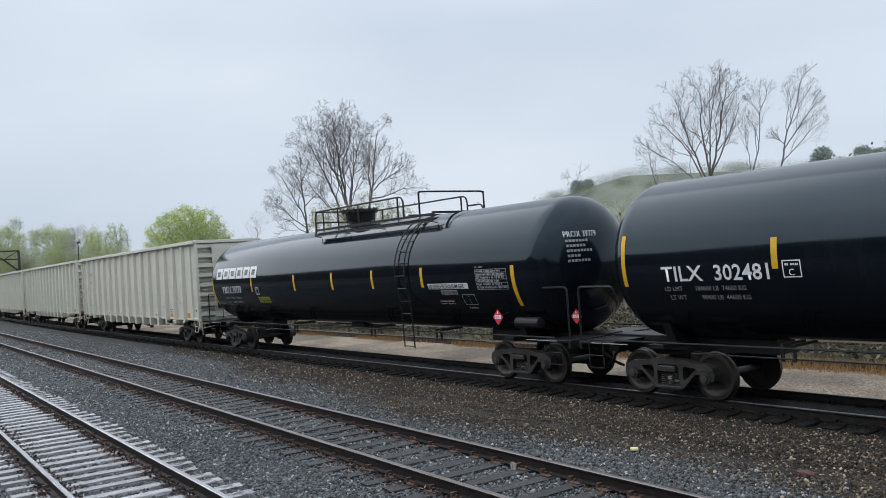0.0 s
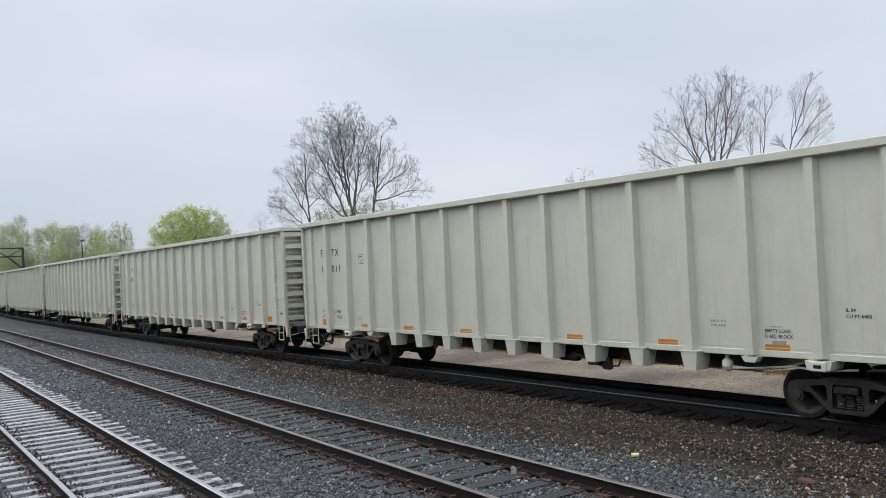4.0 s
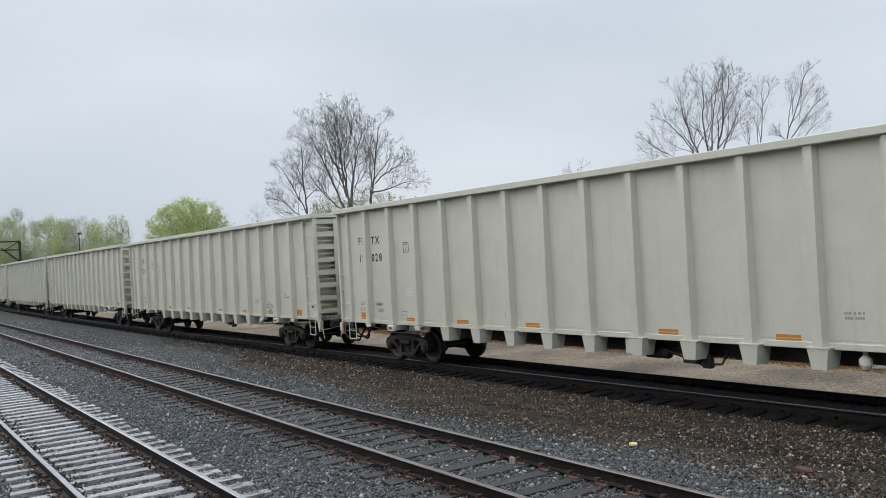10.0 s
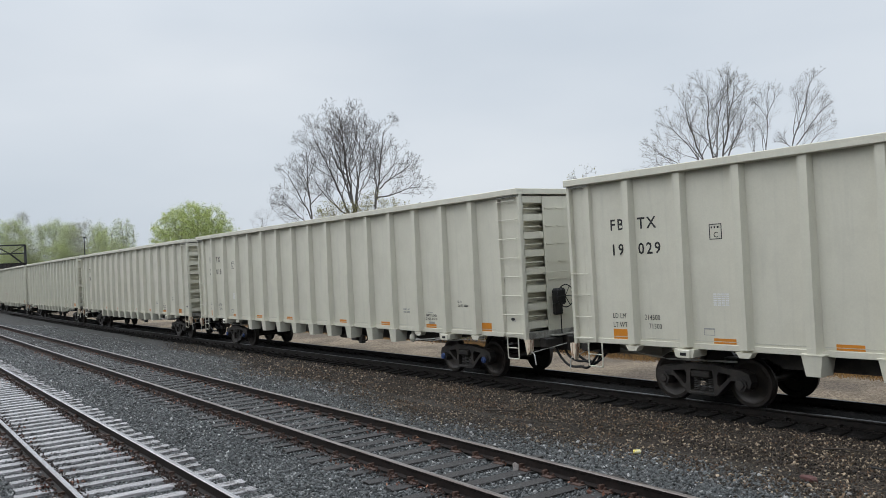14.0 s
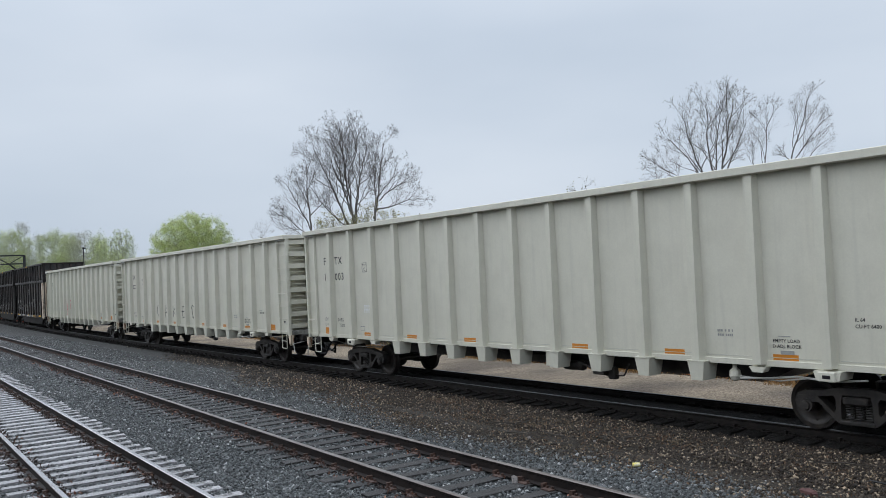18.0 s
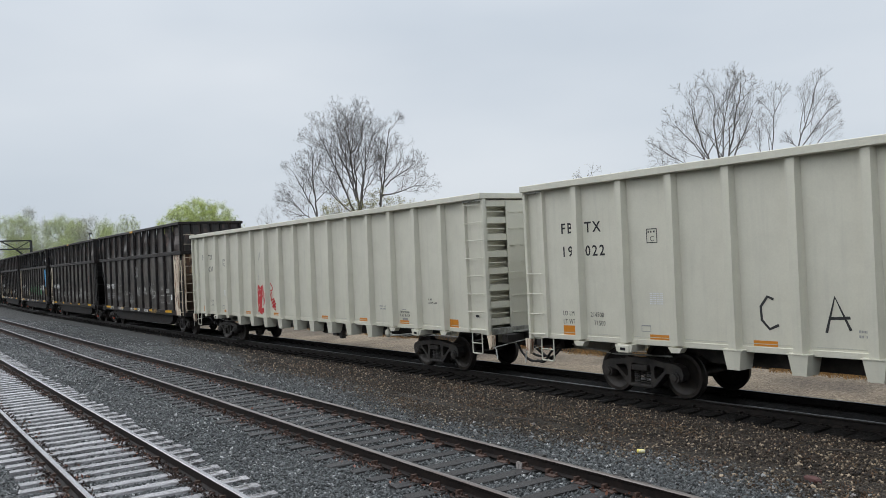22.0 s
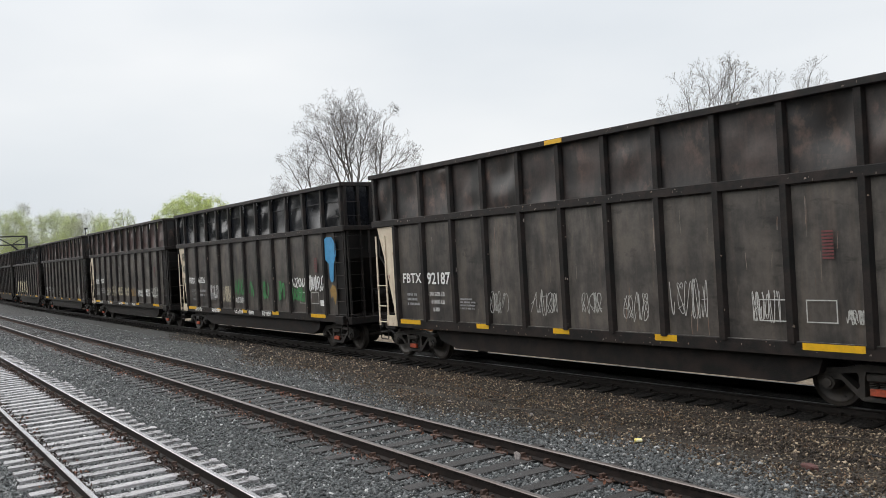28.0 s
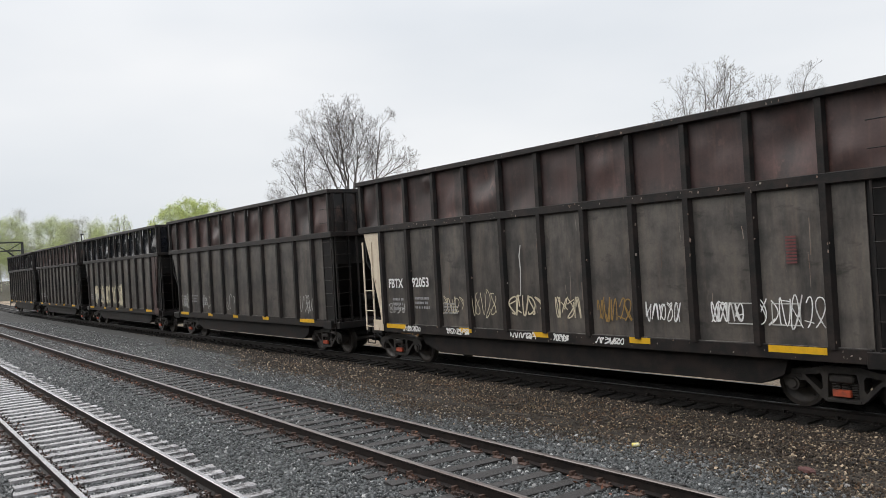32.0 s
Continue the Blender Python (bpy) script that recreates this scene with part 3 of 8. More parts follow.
def rail(y, z, follow, top, web, parent):
    xs = [-300, 120] if not follow else [-170 + 5 * i for i in range(50)]
    v, f, k = [], [], len(RAIL)
    for x in xs:
        for a, b in RAIL:
            v.append((x, y + bend(x) * follow + a, z + b))
    me = bpy.data.meshes.new("rail")
    for i in range(len(xs) - 1):
        for j in range(k):
            f.append((i * k + j, i * k + (j + 1) % k, (i + 1) * k + (j + 1) % k, (i + 1) * k + j))
    me.from_pydata(v, [], f)
    me.materials.append(web)
    me.materials.append(top)
    for p in me.polygons:
        if p.index % k in (7, 8):
            p.material_index = 1
    me.update()
    bm = bmesh.new()
    bm.from_mesh(me)
    bmesh.ops.recalc_face_normals(bm, faces=bm.faces)
    bm.to_mesh(me)
    bm.free()
    return part("rail", me, None, parent)


def tie_mesh(seed, length=2.6, w=0.115):
    rnd = random.Random(seed)
    bm = bmesh.new()
    box(bm, -w, w, 0, length, -0.17, 0, 0.008)
    for v in bm.verts:
        v.co.z += rnd.uniform(-0.006, 0.004)
        v.co.x += rnd.uniform(-0.018, 0.010) * (1 if v.co.x > 0 else -1)
        v.co.y += rnd.uniform(-0.025, 0.025) if v.co.y < 0.1 or v.co.y > length - 0.1 else 0
    return finish(bm, "tie")


TIE_X = {}


def track(name, y, z, follow, material, top, spacing, label, tie_from, seed, lift=0.0):
    rnd = random.Random(seed)
    root = tagged(new(name), label, "railway track", kind="structure")
    for dy in (0.0, GAUGE):
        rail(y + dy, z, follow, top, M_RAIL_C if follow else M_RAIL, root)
    meshes = [tie_mesh(seed * 10 + i, w=0.104 if name == "track_near" else 0.115) for i in range(9)]
    for me in meshes:
        me.materials.append(material)
    plates = bmesh.new()
    x, n = tie_from, 0
    while n < 190:
        yy = y + bend(x) * follow
        off = rnd.uniform(-0.07, 0.07)
        ob = part("tie", meshes[n * 7 % 9], None, root, m=pose(x, yy - 0.55 + off, z - 0.175 + lift + rnd.uniform(-0.006, 0.004), rz=rnd.uniform(-1.3, 1.3)))
        if x > -70:
            for dy in (0.0, GAUGE):
                box(plates, x - 0.09, x + 0.09, yy + dy - 0.17, yy + dy + 0.17, z - 0.176, z - 0.160)
                for sy in (-0.082, 0.082):
                    for sx in (-0.05, 0.05):
                        box(plates, x + sx - 0.014, x + sx + 0.014, yy + dy + sy - 0.016, yy + dy + sy + 0.016, z - 0.16, z - 0.132)
                if n % 2 == 0 or name == "track_middle":
                    box(plates, x - 0.115 - 0.05, x - 0.115, yy + dy - 0.10, yy + dy - 0.02, z - 0.172, z - 0.115)
                    box(plates, x - 0.115 - 0.05, x - 0.115, yy + dy + 0.03, yy + dy + 0.11, z - 0.172, z - 0.118)
        TIE_X.setdefault(name, []).append(x)
        x -= spacing * rnd.uniform(0.93, 1.07)
        n += 1
    # the track runs on past the camera
    for k in range(60):
        xk = tie_from + spacing * (k + 1)
        part("tie", meshes[k % 9], None, root, m=pose(xk, y + bend(xk) * follow - 0.55 + rnd.uniform(-0.07, 0.07), z - 0.175 + lift, rz=rnd.uniform(-1.3, 1.3)))
    tagged(part("tie_plates", plates, M_RAIL_C if follow else M_PLATE, root, "rusty tie plates, spikes and anchors"), kind="stuff")
    return root


track("track_near", Y_A, 0.0, 0, M_TIE_A, M_RAILTOP, 0.50, "near track with polished wet rails and wet ties, sky sheen in their colour", 1.5, 3, lift=0.02)
track("track_middle", Y_B, Z_B, 0, M_TIE_B, M_RAILTOP_DULL, 0.545, "middle track with brown rails and dark wet ties", 0.0, 5)
track("track_far", Y_C, Z_C, 1, M_TIE_C, M_RAILTOP_C, 0.52, "far track with ties blackened for the train's shade", -2.0, 7)
# ---- the train: cars are built about their middle, on the rail tops ----


def glyphs(body, size, material, parent, m, name="lettering", label="", space=1.0, squeeze=1.0, bold=0.0):
    """Flat lettering with the built-in font."""
    cu = bpy.data.curves.new(name, "FONT")
    cu.body, cu.size, cu.space_character, cu.offset = body, size, space, bold
    cu.fill_mode, cu.resolution_u = "FRONT", 2
    tmp = bpy.data.objects.new(name, cu)
    me = bpy.data.meshes.new_from_object(tmp)
    bpy.data.objects.remove(tmp)
    bpy.data.curves.remove(cu)
    me.materials.clear()
    me.materials.append(material)
    for v in me.vertices:
        v.co.x *= squeeze
    return part(name, me, None, parent, label, m=m)


def bars(bm, x0, x1, z0, z1, rows, y, seed=0, ragged=0.25):
    """Writing too small to read, as plain bars the size of its letters."""
    rnd = random.Random(seed)
    h = (z1 - z0) / rows
    for i in range(rows):
        x = x0
        end = x1 - (x1 - x0) * ragged * rnd.random()
        while x < end:
            w = h * rnd.uniform(0.30, 0.46)
            plate(bm, x, min(x + w, end), z0 + i * h + 0.24 * h, z0 + (i + 1) * h - 0.22 * h, y)
            x += w + h * (0.16 if rnd.random() > 0.2 else 0.55)
    return bm


def plate(bm, x0, x1, z0, z1, y, t=0.003):
    box(bm, x0, x1, y - t, y, z0, z1)
    return bm


def on_side(x, y, z):
    return pose(x, y, z, 90)


# the wheels and side frames of one truck, built once
def side_frame_mesh():
    bm = bmesh.new()
    outer = [(-1.06, 0.40), (-1.10, 0.52), (-1.05, 0.66), (-0.90, 0.72), (-0.62, 0.735), (-0.30, 0.80), (0.30, 0.80), (0.62, 0.735), (0.90, 0.72), (1.05, 0.66), (1.10, 0.52), (1.06, 0.40),
             (0.86, 0.40), (0.80, 0.52), (0.66, 0.52), (0.40, 0.26), (0.32, 0.20), (-0.32, 0.20), (-0.40, 0.26), (-0.66, 0.52), (-0.80, 0.52), (-0.86, 0.40)]
    hole_l = [(-0.68, 0.62), (-0.40, 0.66), (-0.36, 0.60), (-0.36, 0.42), (-0.40, 0.38)]
    hole_m = [(-0.27, 0.27), (-0.27, 0.52), (-0.24, 0.68), (0.24, 0.68), (0.27, 0.52), (0.27, 0.27)]
    hole_r = [(-x, z) for x, z in hole_l][::-1]
    loops = []
    for y in (-0.10, 0.10):
        edges = []
        for ring in (outer, hole_l, hole_m, hole_r):
            vs = [bm.verts.new((x, y, z)) for x, z in ring]
            edges += [bm.edges.new((vs[i], vs[(i + 1) % len(vs)])) for i in range(len(vs))]
            loops.append(vs)
        bmesh.ops.triangle_fill(bm, use_beauty=True, edges=edges)
    for a, c in zip(loops[:4], loops[4:]):
        for i in range(len(a)):
            j = (i + 1) % len(a)
            bm.faces.new((a[i], a[j], c[j], c[i]))
    bmesh.ops.recalc_face_normals(bm, faces=bm.faces)
    # bearing adapters and caps, bolster end, shoe guides
    for s in (-1, 1):
        lathe(bm, [(-0.17, 0.02), (-0.165, 0.075), (-0.13, 0.085), (-0.13, 0.12), (0.08, 0.13)], "y", 16, (s * 0.89, 0, 0.457))
        box(bm, s * 0.89 - 0.16, s * 0.89 + 0.16, -0.105, 0.10, 0.55, 0.64, 0.015)
    box(bm, -0.21, 0.21, -0.16, 0.10, 0.535, 0.66, 0.02)
    box(bm, -0.30, 0.30, -0.12, 0.1, 0.19, 0.25, 0.01)
    return finish(bm, "side_frame")


def spring_mesh():
    """One coil spring, standing."""
    bm = bmesh.new()
    tube(bm, [(0.058 * math.cos(k * 0.785), 0.058 * math.sin(k * 0.785), 0.262 + 0.268 * k / 52) for k in range(53)], 0.013, 5)
    return finish(bm, "spring", True)


def wheelset_mesh():
    """Two wheels on an axle, about the axle's middle."""
    bm = bmesh.new()
    for s in (-1, 1):
        prof = [(0.855, 0.09), (0.855, 0.125), (0.80, 0.14), (0.79, 0.22), (0.80, 0.36), (0.825, 0.385), (0.825, 0.452), (0.73, 0.462), (0.715, 0.487), (0.695, 0.487), (0.69, 0.38), (0.74, 0.36), (0.74, 0.15), (0.69, 0.13), (0.69, 0.09)]
        lathe(bm, [(s * d, r) for d, r in prof], "y", 36)
        for k in range(3):
            a = k * 2.094
            box(bm, math.cos(a) * 0.30 - 0.02, math.cos(a) * 0.30 + 0.02, s * 0.79 - 0.008 * s, s * 0.79 + 0.012 * s, math.sin(a) * 0.30 - 0.02, math.sin(a) * 0.30 + 0.02)
    lathe(bm, [(-0.95, 0.075), (-0.7, 0.085), (0.7, 0.085), (0.95, 0.075)], "y", 14)
    return finish(bm, "wheelset", True)


ME_FRAME, ME_SPRING, ME_WHEELS = side_frame_mesh(), spring_mesh(), wheelset_mesh()
for me, ma in ((ME_FRAME, M_TRUCK), (ME_SPRING, M_SPRING), (ME_WHEELS, M_WHEEL)):
    me.materials.append(ma)
_b = bmesh.new()
box(_b, -0.19, 0.19, -0.98, 0.98, 0.46, 0.66, 0.02)
box(_b, -0.06, 0.06, -0.9, 0.9, 0.33, 0.40)
lathe(_b, [(0.66, 0.2), (0.80, 0.2)], "z", 16)
for s in (-1, 1):
    box(_b, s * 0.40 - 0.05, s * 0.40 + 0.05, -0.75, 0.75, 0.36, 0.50)
    for sy in (-1, 1):
        box(_b, s * 0.40 - 0.06, s * 0.40 + 0.06, sy * 0.75 - 0.06, sy * 0.75 + 0.06, 0.30, 0.60, 0.01)
ME_BOLSTER = finish(_b, "truck")
ME_BOLSTER.materials.append(M_TRUCK)


def truck(car, x, accent=None):
    base = part("truck", ME_BOLSTER, None, car, "dusty cast-steel freight truck", m=pose(x, 0, 0))
    for s in (-1, 1):
        part("side_frame", ME_FRAME, None, base, m=pose(0, s * 1.0, 0, rz=0 if s < 0 else 180))
        for sx in (-0.17, 0.0, 0.17):
            part("spring", ME_SPRING, None, base, m=pose(sx, s * 1.0, 0))
        part("wheelset", ME_WHEELS, None, base, m=pose(s * 0.895, 0, 0.457))
    if accent:
        bm = bmesh.new()
        box(bm, -0.16, 0.16, -1.165, -1.10, 0.30, 0.42, 0.01)
        part("warning_block", bm, accent, base, "orange-red spring block")
    return base


def coupler(car, x, s, material=None):
    """A knuckle coupler, its draft sill and a sagging air hose at one end; s is the way it points."""
    bm = bmesh.new()
    box(bm, min(x - s * 1.3, x + s * 0.12), max(x - s * 1.3, x + s * 0.12), -0.17, 0.17, 0.74, 1.10, 0.01)
    c = part("draft_sill", bm, material or M_BLACK, car)
    bm = bmesh.new()
    x0 = x + s * 0.1
    box(bm, min(x0, x0 + s * 0.42), max(x0, x0 + s * 0.42), -0.07, 0.07, 0.78, 0.95, 0.015)
    prism_z(bm, [(x0 + s * a, b) for a, b in ((0.40, -0.14), (0.62, -0.17), (0.72, -0.08), (0.64, -0.02), (0.60, 0.04), (0.72, 0.10), (0.66, 0.17), (0.44, 0.14))][::s], 0.73, 1.0)
    part("coupler", bm, M_TRUCK, car, "rusty knuckle coupler")
    bm = bmesh.new()
    tube(bm, rounded([(x + s * 0.1, -0.32, 0.82), (x + s * 0.36, -0.33, 0.74), (x + s * 0.55, -0.2, 0.52), (x + s * 0.80, -0.12, 0.42)], 0.15, 4), 0.034, 7)
    part("air_hose", bm, M_RUBBER, car, "sagging black air hose")


def ladder(car, x0, x1, y, zs, material, rails=None, r=0.012, name="ladder"):
    """Rungs that stand off a wall, with uprights where rails gives their height."""
    s = -1 if y < 0 else 1
    for z in zs:
        bm = bmesh.new()
        tube(bm, rounded([(x0, y, z), (x0, y + s * 0.06, z), (x1, y + s * 0.06, z), (x1, y, z)], 0.02, 2), r, 6)
        part(name + "_rung", bm, material, car)
    if rails:
        wide = 0.034 if name == "white_ladder" else 0.02
        for x in (x0, x1):
            bm = bmesh.new()
            box(bm, x - wide, x + wide, y + s * 0.045 - 0.012, y + s * 0.045 + 0.012, rails[0], rails[1])
            part(name + "_rail", bm, material, car)


def step(car, x0, x1, y, z0, z1, material):
    bm = bmesh.new()
    tube(bm, rounded([(x0, y, z1), (x0, y, z0), (x1, y, z0), (x1, y, z1)], 0.04, 3), 0.016, 6)
    tube(bm, [(x0, y, (z0 + z1) / 2), (x1, y, (z0 + z1) / 2)], 0.014, 6)
    return part("sill_step", bm, material, car)


# ---- the off-white gondola ----
GL, GH, GW = 10.865, 4.69, 1.58          # half length, height, half width
PITCH = 1.2975


def stake_mesh():
    """One tapered hat-section side stake, its back on y = 0, facing -y."""
    bm = bmesh.new()
    ring = []
    for z, d, w in ((1.17, 0.165, 0.085), (2.4, 0.165, 0.085), (4.54, 0.125, 0.080)):
        ring.append([bm.verts.new(p) for p in ((-w - 0.045, 0, z), (-w, -d, z), (w, -d, z), (w + 0.045, 0, z))])
    for a, b in zip(ring, ring[1:]):
        for i in range(3):
            bm.faces.new((a[i], a[i + 1], b[i + 1], b[i]))
    bm.faces.new(ring[-1])
    bm.faces.new(ring[0][::-1])
    return finish(bm, "side_stake")


def foot_mesh():
    """The tapered lower end of a stake, below the side sill."""
    bm = bmesh.new()
    top = [(-0.19, -0.175), (0.19, -0.175), (0.21, 0.24), (-0.21, 0.24)]
    low = [(-0.13, -0.15), (0.13, -0.15), (0.15, 0.20), (-0.15, 0.20)]
    a = [bm.verts.new((x, y, 1.165)) for x, y in top]
    b = [bm.verts.new((x, y, 0.80)) for x, y in low]
    for i in range(4):
        j = (i + 1) % 4
        bm.faces.new((a[i], a[j], b[j], b[i]))
    bm.faces.new(b)
    bm.faces.new(a[::-1])
    box(bm, -0.22, 0.22, -0.185, 0.25, 1.155, 1.175)
    return finish(bm, "stake_foot")


def gondola():
    car = tagged(new("gondola_car"), "", "gondola car", "white gondola cars of the train")
    for s in (-1, 1):
        bm = bmesh.new()
        box(bm, -GL, GL, s * 1.405 - 0.015, s * 1.405 + 0.015, 1.17, 4.56)
        side = part("side_wall", bm, M_WHITE, car)
        bm = bmesh.new()
        box(bm, -GL - 0.02, GL + 0.02, s * 1.50 - 0.10, s * 1.50 + 0.10, 4.54, GH, 0.012)
        part("top_chord", bm, M_WHITE, car)
        bm = bmesh.new()
        box(bm, -GL, GL, min(s * 1.36, s * 1.45), max(s * 1.36, s * 1.45), 1.13, 1.24, 0.006)
        part("side_sill", bm, M_WHITE, car)
        bm = bmesh.new()
        for i in range(16):
            xa = -GL + 1.0 if i == 0 else -0.10 + (i - 8) * PITCH + 0.16
            xb = GL - 1.0 if i == 15 else -0.10 + (i - 7) * PITCH - 0.16
            box(bm, xa, xb, s * 1.423 - 0.003, s * 1.423 + 0.003, 1.285, 1.297)
        part("weld_seam", bm, M_WHITE_IN, car)
    me_stake, me_foot = stake_mesh(), foot_mesh()
    for me in (me_stake, me_foot):
        me.materials.append(M_WHITE)
    for s in (-1, 1):
        for i in range(15):
            x = (i - 7) * PITCH - 0.10
            st = part("side_stake", me_stake, None, car, m=pose(x, s * 1.42, 0, rz=0 if s < 0 else 180))
            if 3 <= i <= 11:
                part("stake_foot", me_foot, None, st)
            elif i in (1, 13):
                bm = bmesh.new()
                prism(bm, [(-0.24, 1.13), (0.24, 1.13), (0.20, 0.98), (-0.20, 0.98)][::-1], -0.17, 0.25)
                box(bm, -0.15, 0.15, -0.20, -0.05, 0.96, 1.12, 0.012)
                part("bolster_end", bm, M_WHITE, st)
                bm = bmesh.new()
                # a black plate paints the dark inside of the jacking hole
                box(bm, -0.07, 0.07, -0.206, -0.195, 1.01, 1.07, 0.006)
                part("jacking_hole", bm, M_BLACK, st)
            else:
                bm = bmesh.new()
                prism(bm, [(-0.17, 1.13), (0.17, 1.13), (0.10, 1.03), (-0.10, 1.03)][::-1], -0.15, 0.02)
                part("stake_foot", bm, M_WHITE, st)
    # the well between the trucks, and the floor
    bm = bmesh.new()
    box(bm, -GL + 0.1, GL - 0.1, -1.36, 1.36, 1.14, 1.22)
    prism(bm, [(-6.9, 1.14), (-6.2, 0.80), (6.2, 0.80), (6.9, 1.14)], -0.95, 1.2)
    # the dark steel colour stands in for shade on the car's underside
    part("floor", bm, M_TRUCK, car, "floor with a shallow well, darkened for the shade beneath")
    # ends: corner posts, horizontal ribs, a flat middle plate
    for e in (-1, 1):
        bm = bmesh.new()
        box(bm, min(e * (GL - 0.36), e * (GL - 0.33)), max(e * (GL - 0.36), e * (GL - 0.33)), -1.40, 1.40, 1.2, 4.56)
        wall = part("end_wall", bm, M_WHITE, car)
        for s in (-1, 1):
            bm = bmesh.new()
            box(bm, min(e * (GL - 0.36), e * GL), max(e * (GL - 0.36), e * GL), s * 1.412 - 0.012, s * 1.412 + 0.012, 1.10, 4.55, 0.004)
            box(bm, min(e * (GL - 0.08), e * (GL + 0.005)), max(e * (GL - 0.08), e * (GL + 0.005)), s * 1.47 - 0.055, s * 1.47 + 0.055, 1.10, 4.55, 0.008)
            part("corner_post", bm, M_WHITE, wall)
        for i in range(8):
            z = 1.42 + i * 0.43
            bm = bmesh.new()
            prism(bm, [(e * (GL - 0.34), z - 0.10), (e * (GL - 0.05), z - 0.08), (e * (GL - 0.05), z + 0.08), (e * (GL - 0.34), z + 0.10)][::e], -1.42, 1.42)
            part("end_rib", bm, M_WHITE, wall)
        bm = bmesh.new()
        box(bm, min(e * (GL - 0.05), e * (GL - 0.03)), max(e * (GL - 0.05), e * (GL - 0.03)), -0.74, 0.74, 1.25, 4.5)
        for i in range(7):
            z = 1.63 + i * 0.43
            for k in range(4):
                y = -0.57 + 0.38 * k
                box(bm, e * (GL - 0.02) - 0.012, e * (GL - 0.02) + 0.012, y - 0.11, y + 0.11, z - 0.012, z + 0.012)
        part("end_plate", bm, M_WHITE_IN if e < 0 else M_WHITE, wall)
        bm = bmesh.new()
        box(bm, min(e * (GL - 0.36), e * (GL + 0.014)), max(e * (GL - 0.36), e * (GL + 0.014)), -1.398, 1.398, 4.55, GH - 0.004, 0.008)
        part("end_chord", bm, M_WHITE, wall)
        bm = bmesh.new()
        box(bm, min(e * (GL - 0.3), e * (GL + 0.03)), max(e * (GL - 0.3), e * (GL + 0.03)), -1.40, 1.40, 1.10, 1.26, 0.01)
        box(bm, min(e * (GL - 0.1), e * (GL + 0.28)), max(e * (GL - 0.1), e * (GL + 0.28)), -0.75, 0.55, 1.13, 1.165, 0.006)
        part("end_sill", bm, M_GRIMY, wall, "dirt-stained grey end sill")
        # rungs in the recesses and a grab iron across the middle plate
        for i in range(7):
            z = 1.63 + i * 0.43
            for s in (-1, 1):
                bm = bmesh.new()
                tube(bm, [(e * (GL - 0.08), s * 0.78, z), (e * (GL - 0.08), s * 1.40, z)], 0.012, 6)
                part("end_rung", bm, M_WHITE, wall)
        bm = bmesh.new()
        tube(bm, rounded([(e * (GL - 0.03), -0.82, 2.66), (e * (GL + 0.05), -0.82, 2.66), (e * (GL + 0.05), 0.82, 2.66), (e * (GL - 0.03), 0.82, 2.66)], 0.03, 2), 0.012, 6)
        part("grab_iron", bm, M_WHITE, wall)
        coupler(car, e * GL, e, M_WHITE_IN)
        bm = bmesh.new()
        box(bm, min(e * (GL - 0.1), e * (GL + 0.34)), max(e * (GL - 0.1), e * (GL + 0.34)), -0.48, 0.48, 0.76, 1.12, 0.02)
        box(bm, min(e * GL, e * (GL + 0.22)), max(e * GL, e * (GL + 0.22)), -1.10, -0.52, 0.88, 1.10, 0.02)
        # its dark colour carries the shadow in the gap between two cars
        part("striker_casting", bm, M_TRUCK, car, "striker casting, dark grey for the shadow between cars")
        for y0, dip in ((-0.62, 0.40), (-0.36, 0.50)):
            bm = bmesh.new()
            tube(bm, rounded([(e * (GL + 0.05), y0, 0.86), (e * (GL + 0.25), y0 - 0.05, 0.62), (e * (GL + 0.5), y0, dip), (e * (GL + 0.85), y0 + 0.1, dip + 0.02)], 0.15, 4), 0.03, 7)
            part("air_hose", bm, M_RUBBER, car)
        # a corner casting and a pull lever at the near corner
        bm = bmesh.new()
        prism(bm, [(e * (GL - 0.06), 1.10), (e * (GL + 0.14), 1.10), (e * (GL + 0.12), 0.85), (e * (GL + 0.02), 0.74)][::-e], -1.52, -1.40)
        part("corner_bracket", bm, M_SCUFF, car)
        bm = bmesh.new()
        tube(bm, rounded([(e * (GL + 0.06), -1.44, 0.80), (e * (GL + 0.20), -1.45, 0.78), (e * (GL + 0.24), -1.45, 0.52)], 0.06, 3), 0.014, 6)
        tube(bm, [(e * (GL + 0.1), -1.44, 0.80), (e * (GL + 0.34), -0.2, 0.98)], 0.012, 6)
        part("uncoupling_lever", bm, M_PALE, car)
        step(car, e * (GL - 0.55) - 0.20, e * (GL - 0.55) + 0.20, -1.45, 0.62, 1.14, M_WHITE)
    ladder(car, 10.06, 10.74, -1.47, [1.23 + 0.455 * i for i in range(8)], M_WHITE, None)
    ladder(car, -10.86, -10.34, -1.47, [1.23 + 0.465 * i for i in range(4)], M_WHITE, None)
    for x in (GL - 0.86, -GL + 0.58):
        bm = bmesh.new()
        prism_z(bm, [(x - 0.07, -1.42), (x - 0.05, -1.50), (x + 0.05, -1.50), (x + 0.07, -1.42)], 1.15, 4.54)
        part("ladder_edge", bm, M_WHITE, car)
    return finish_gondola(car)


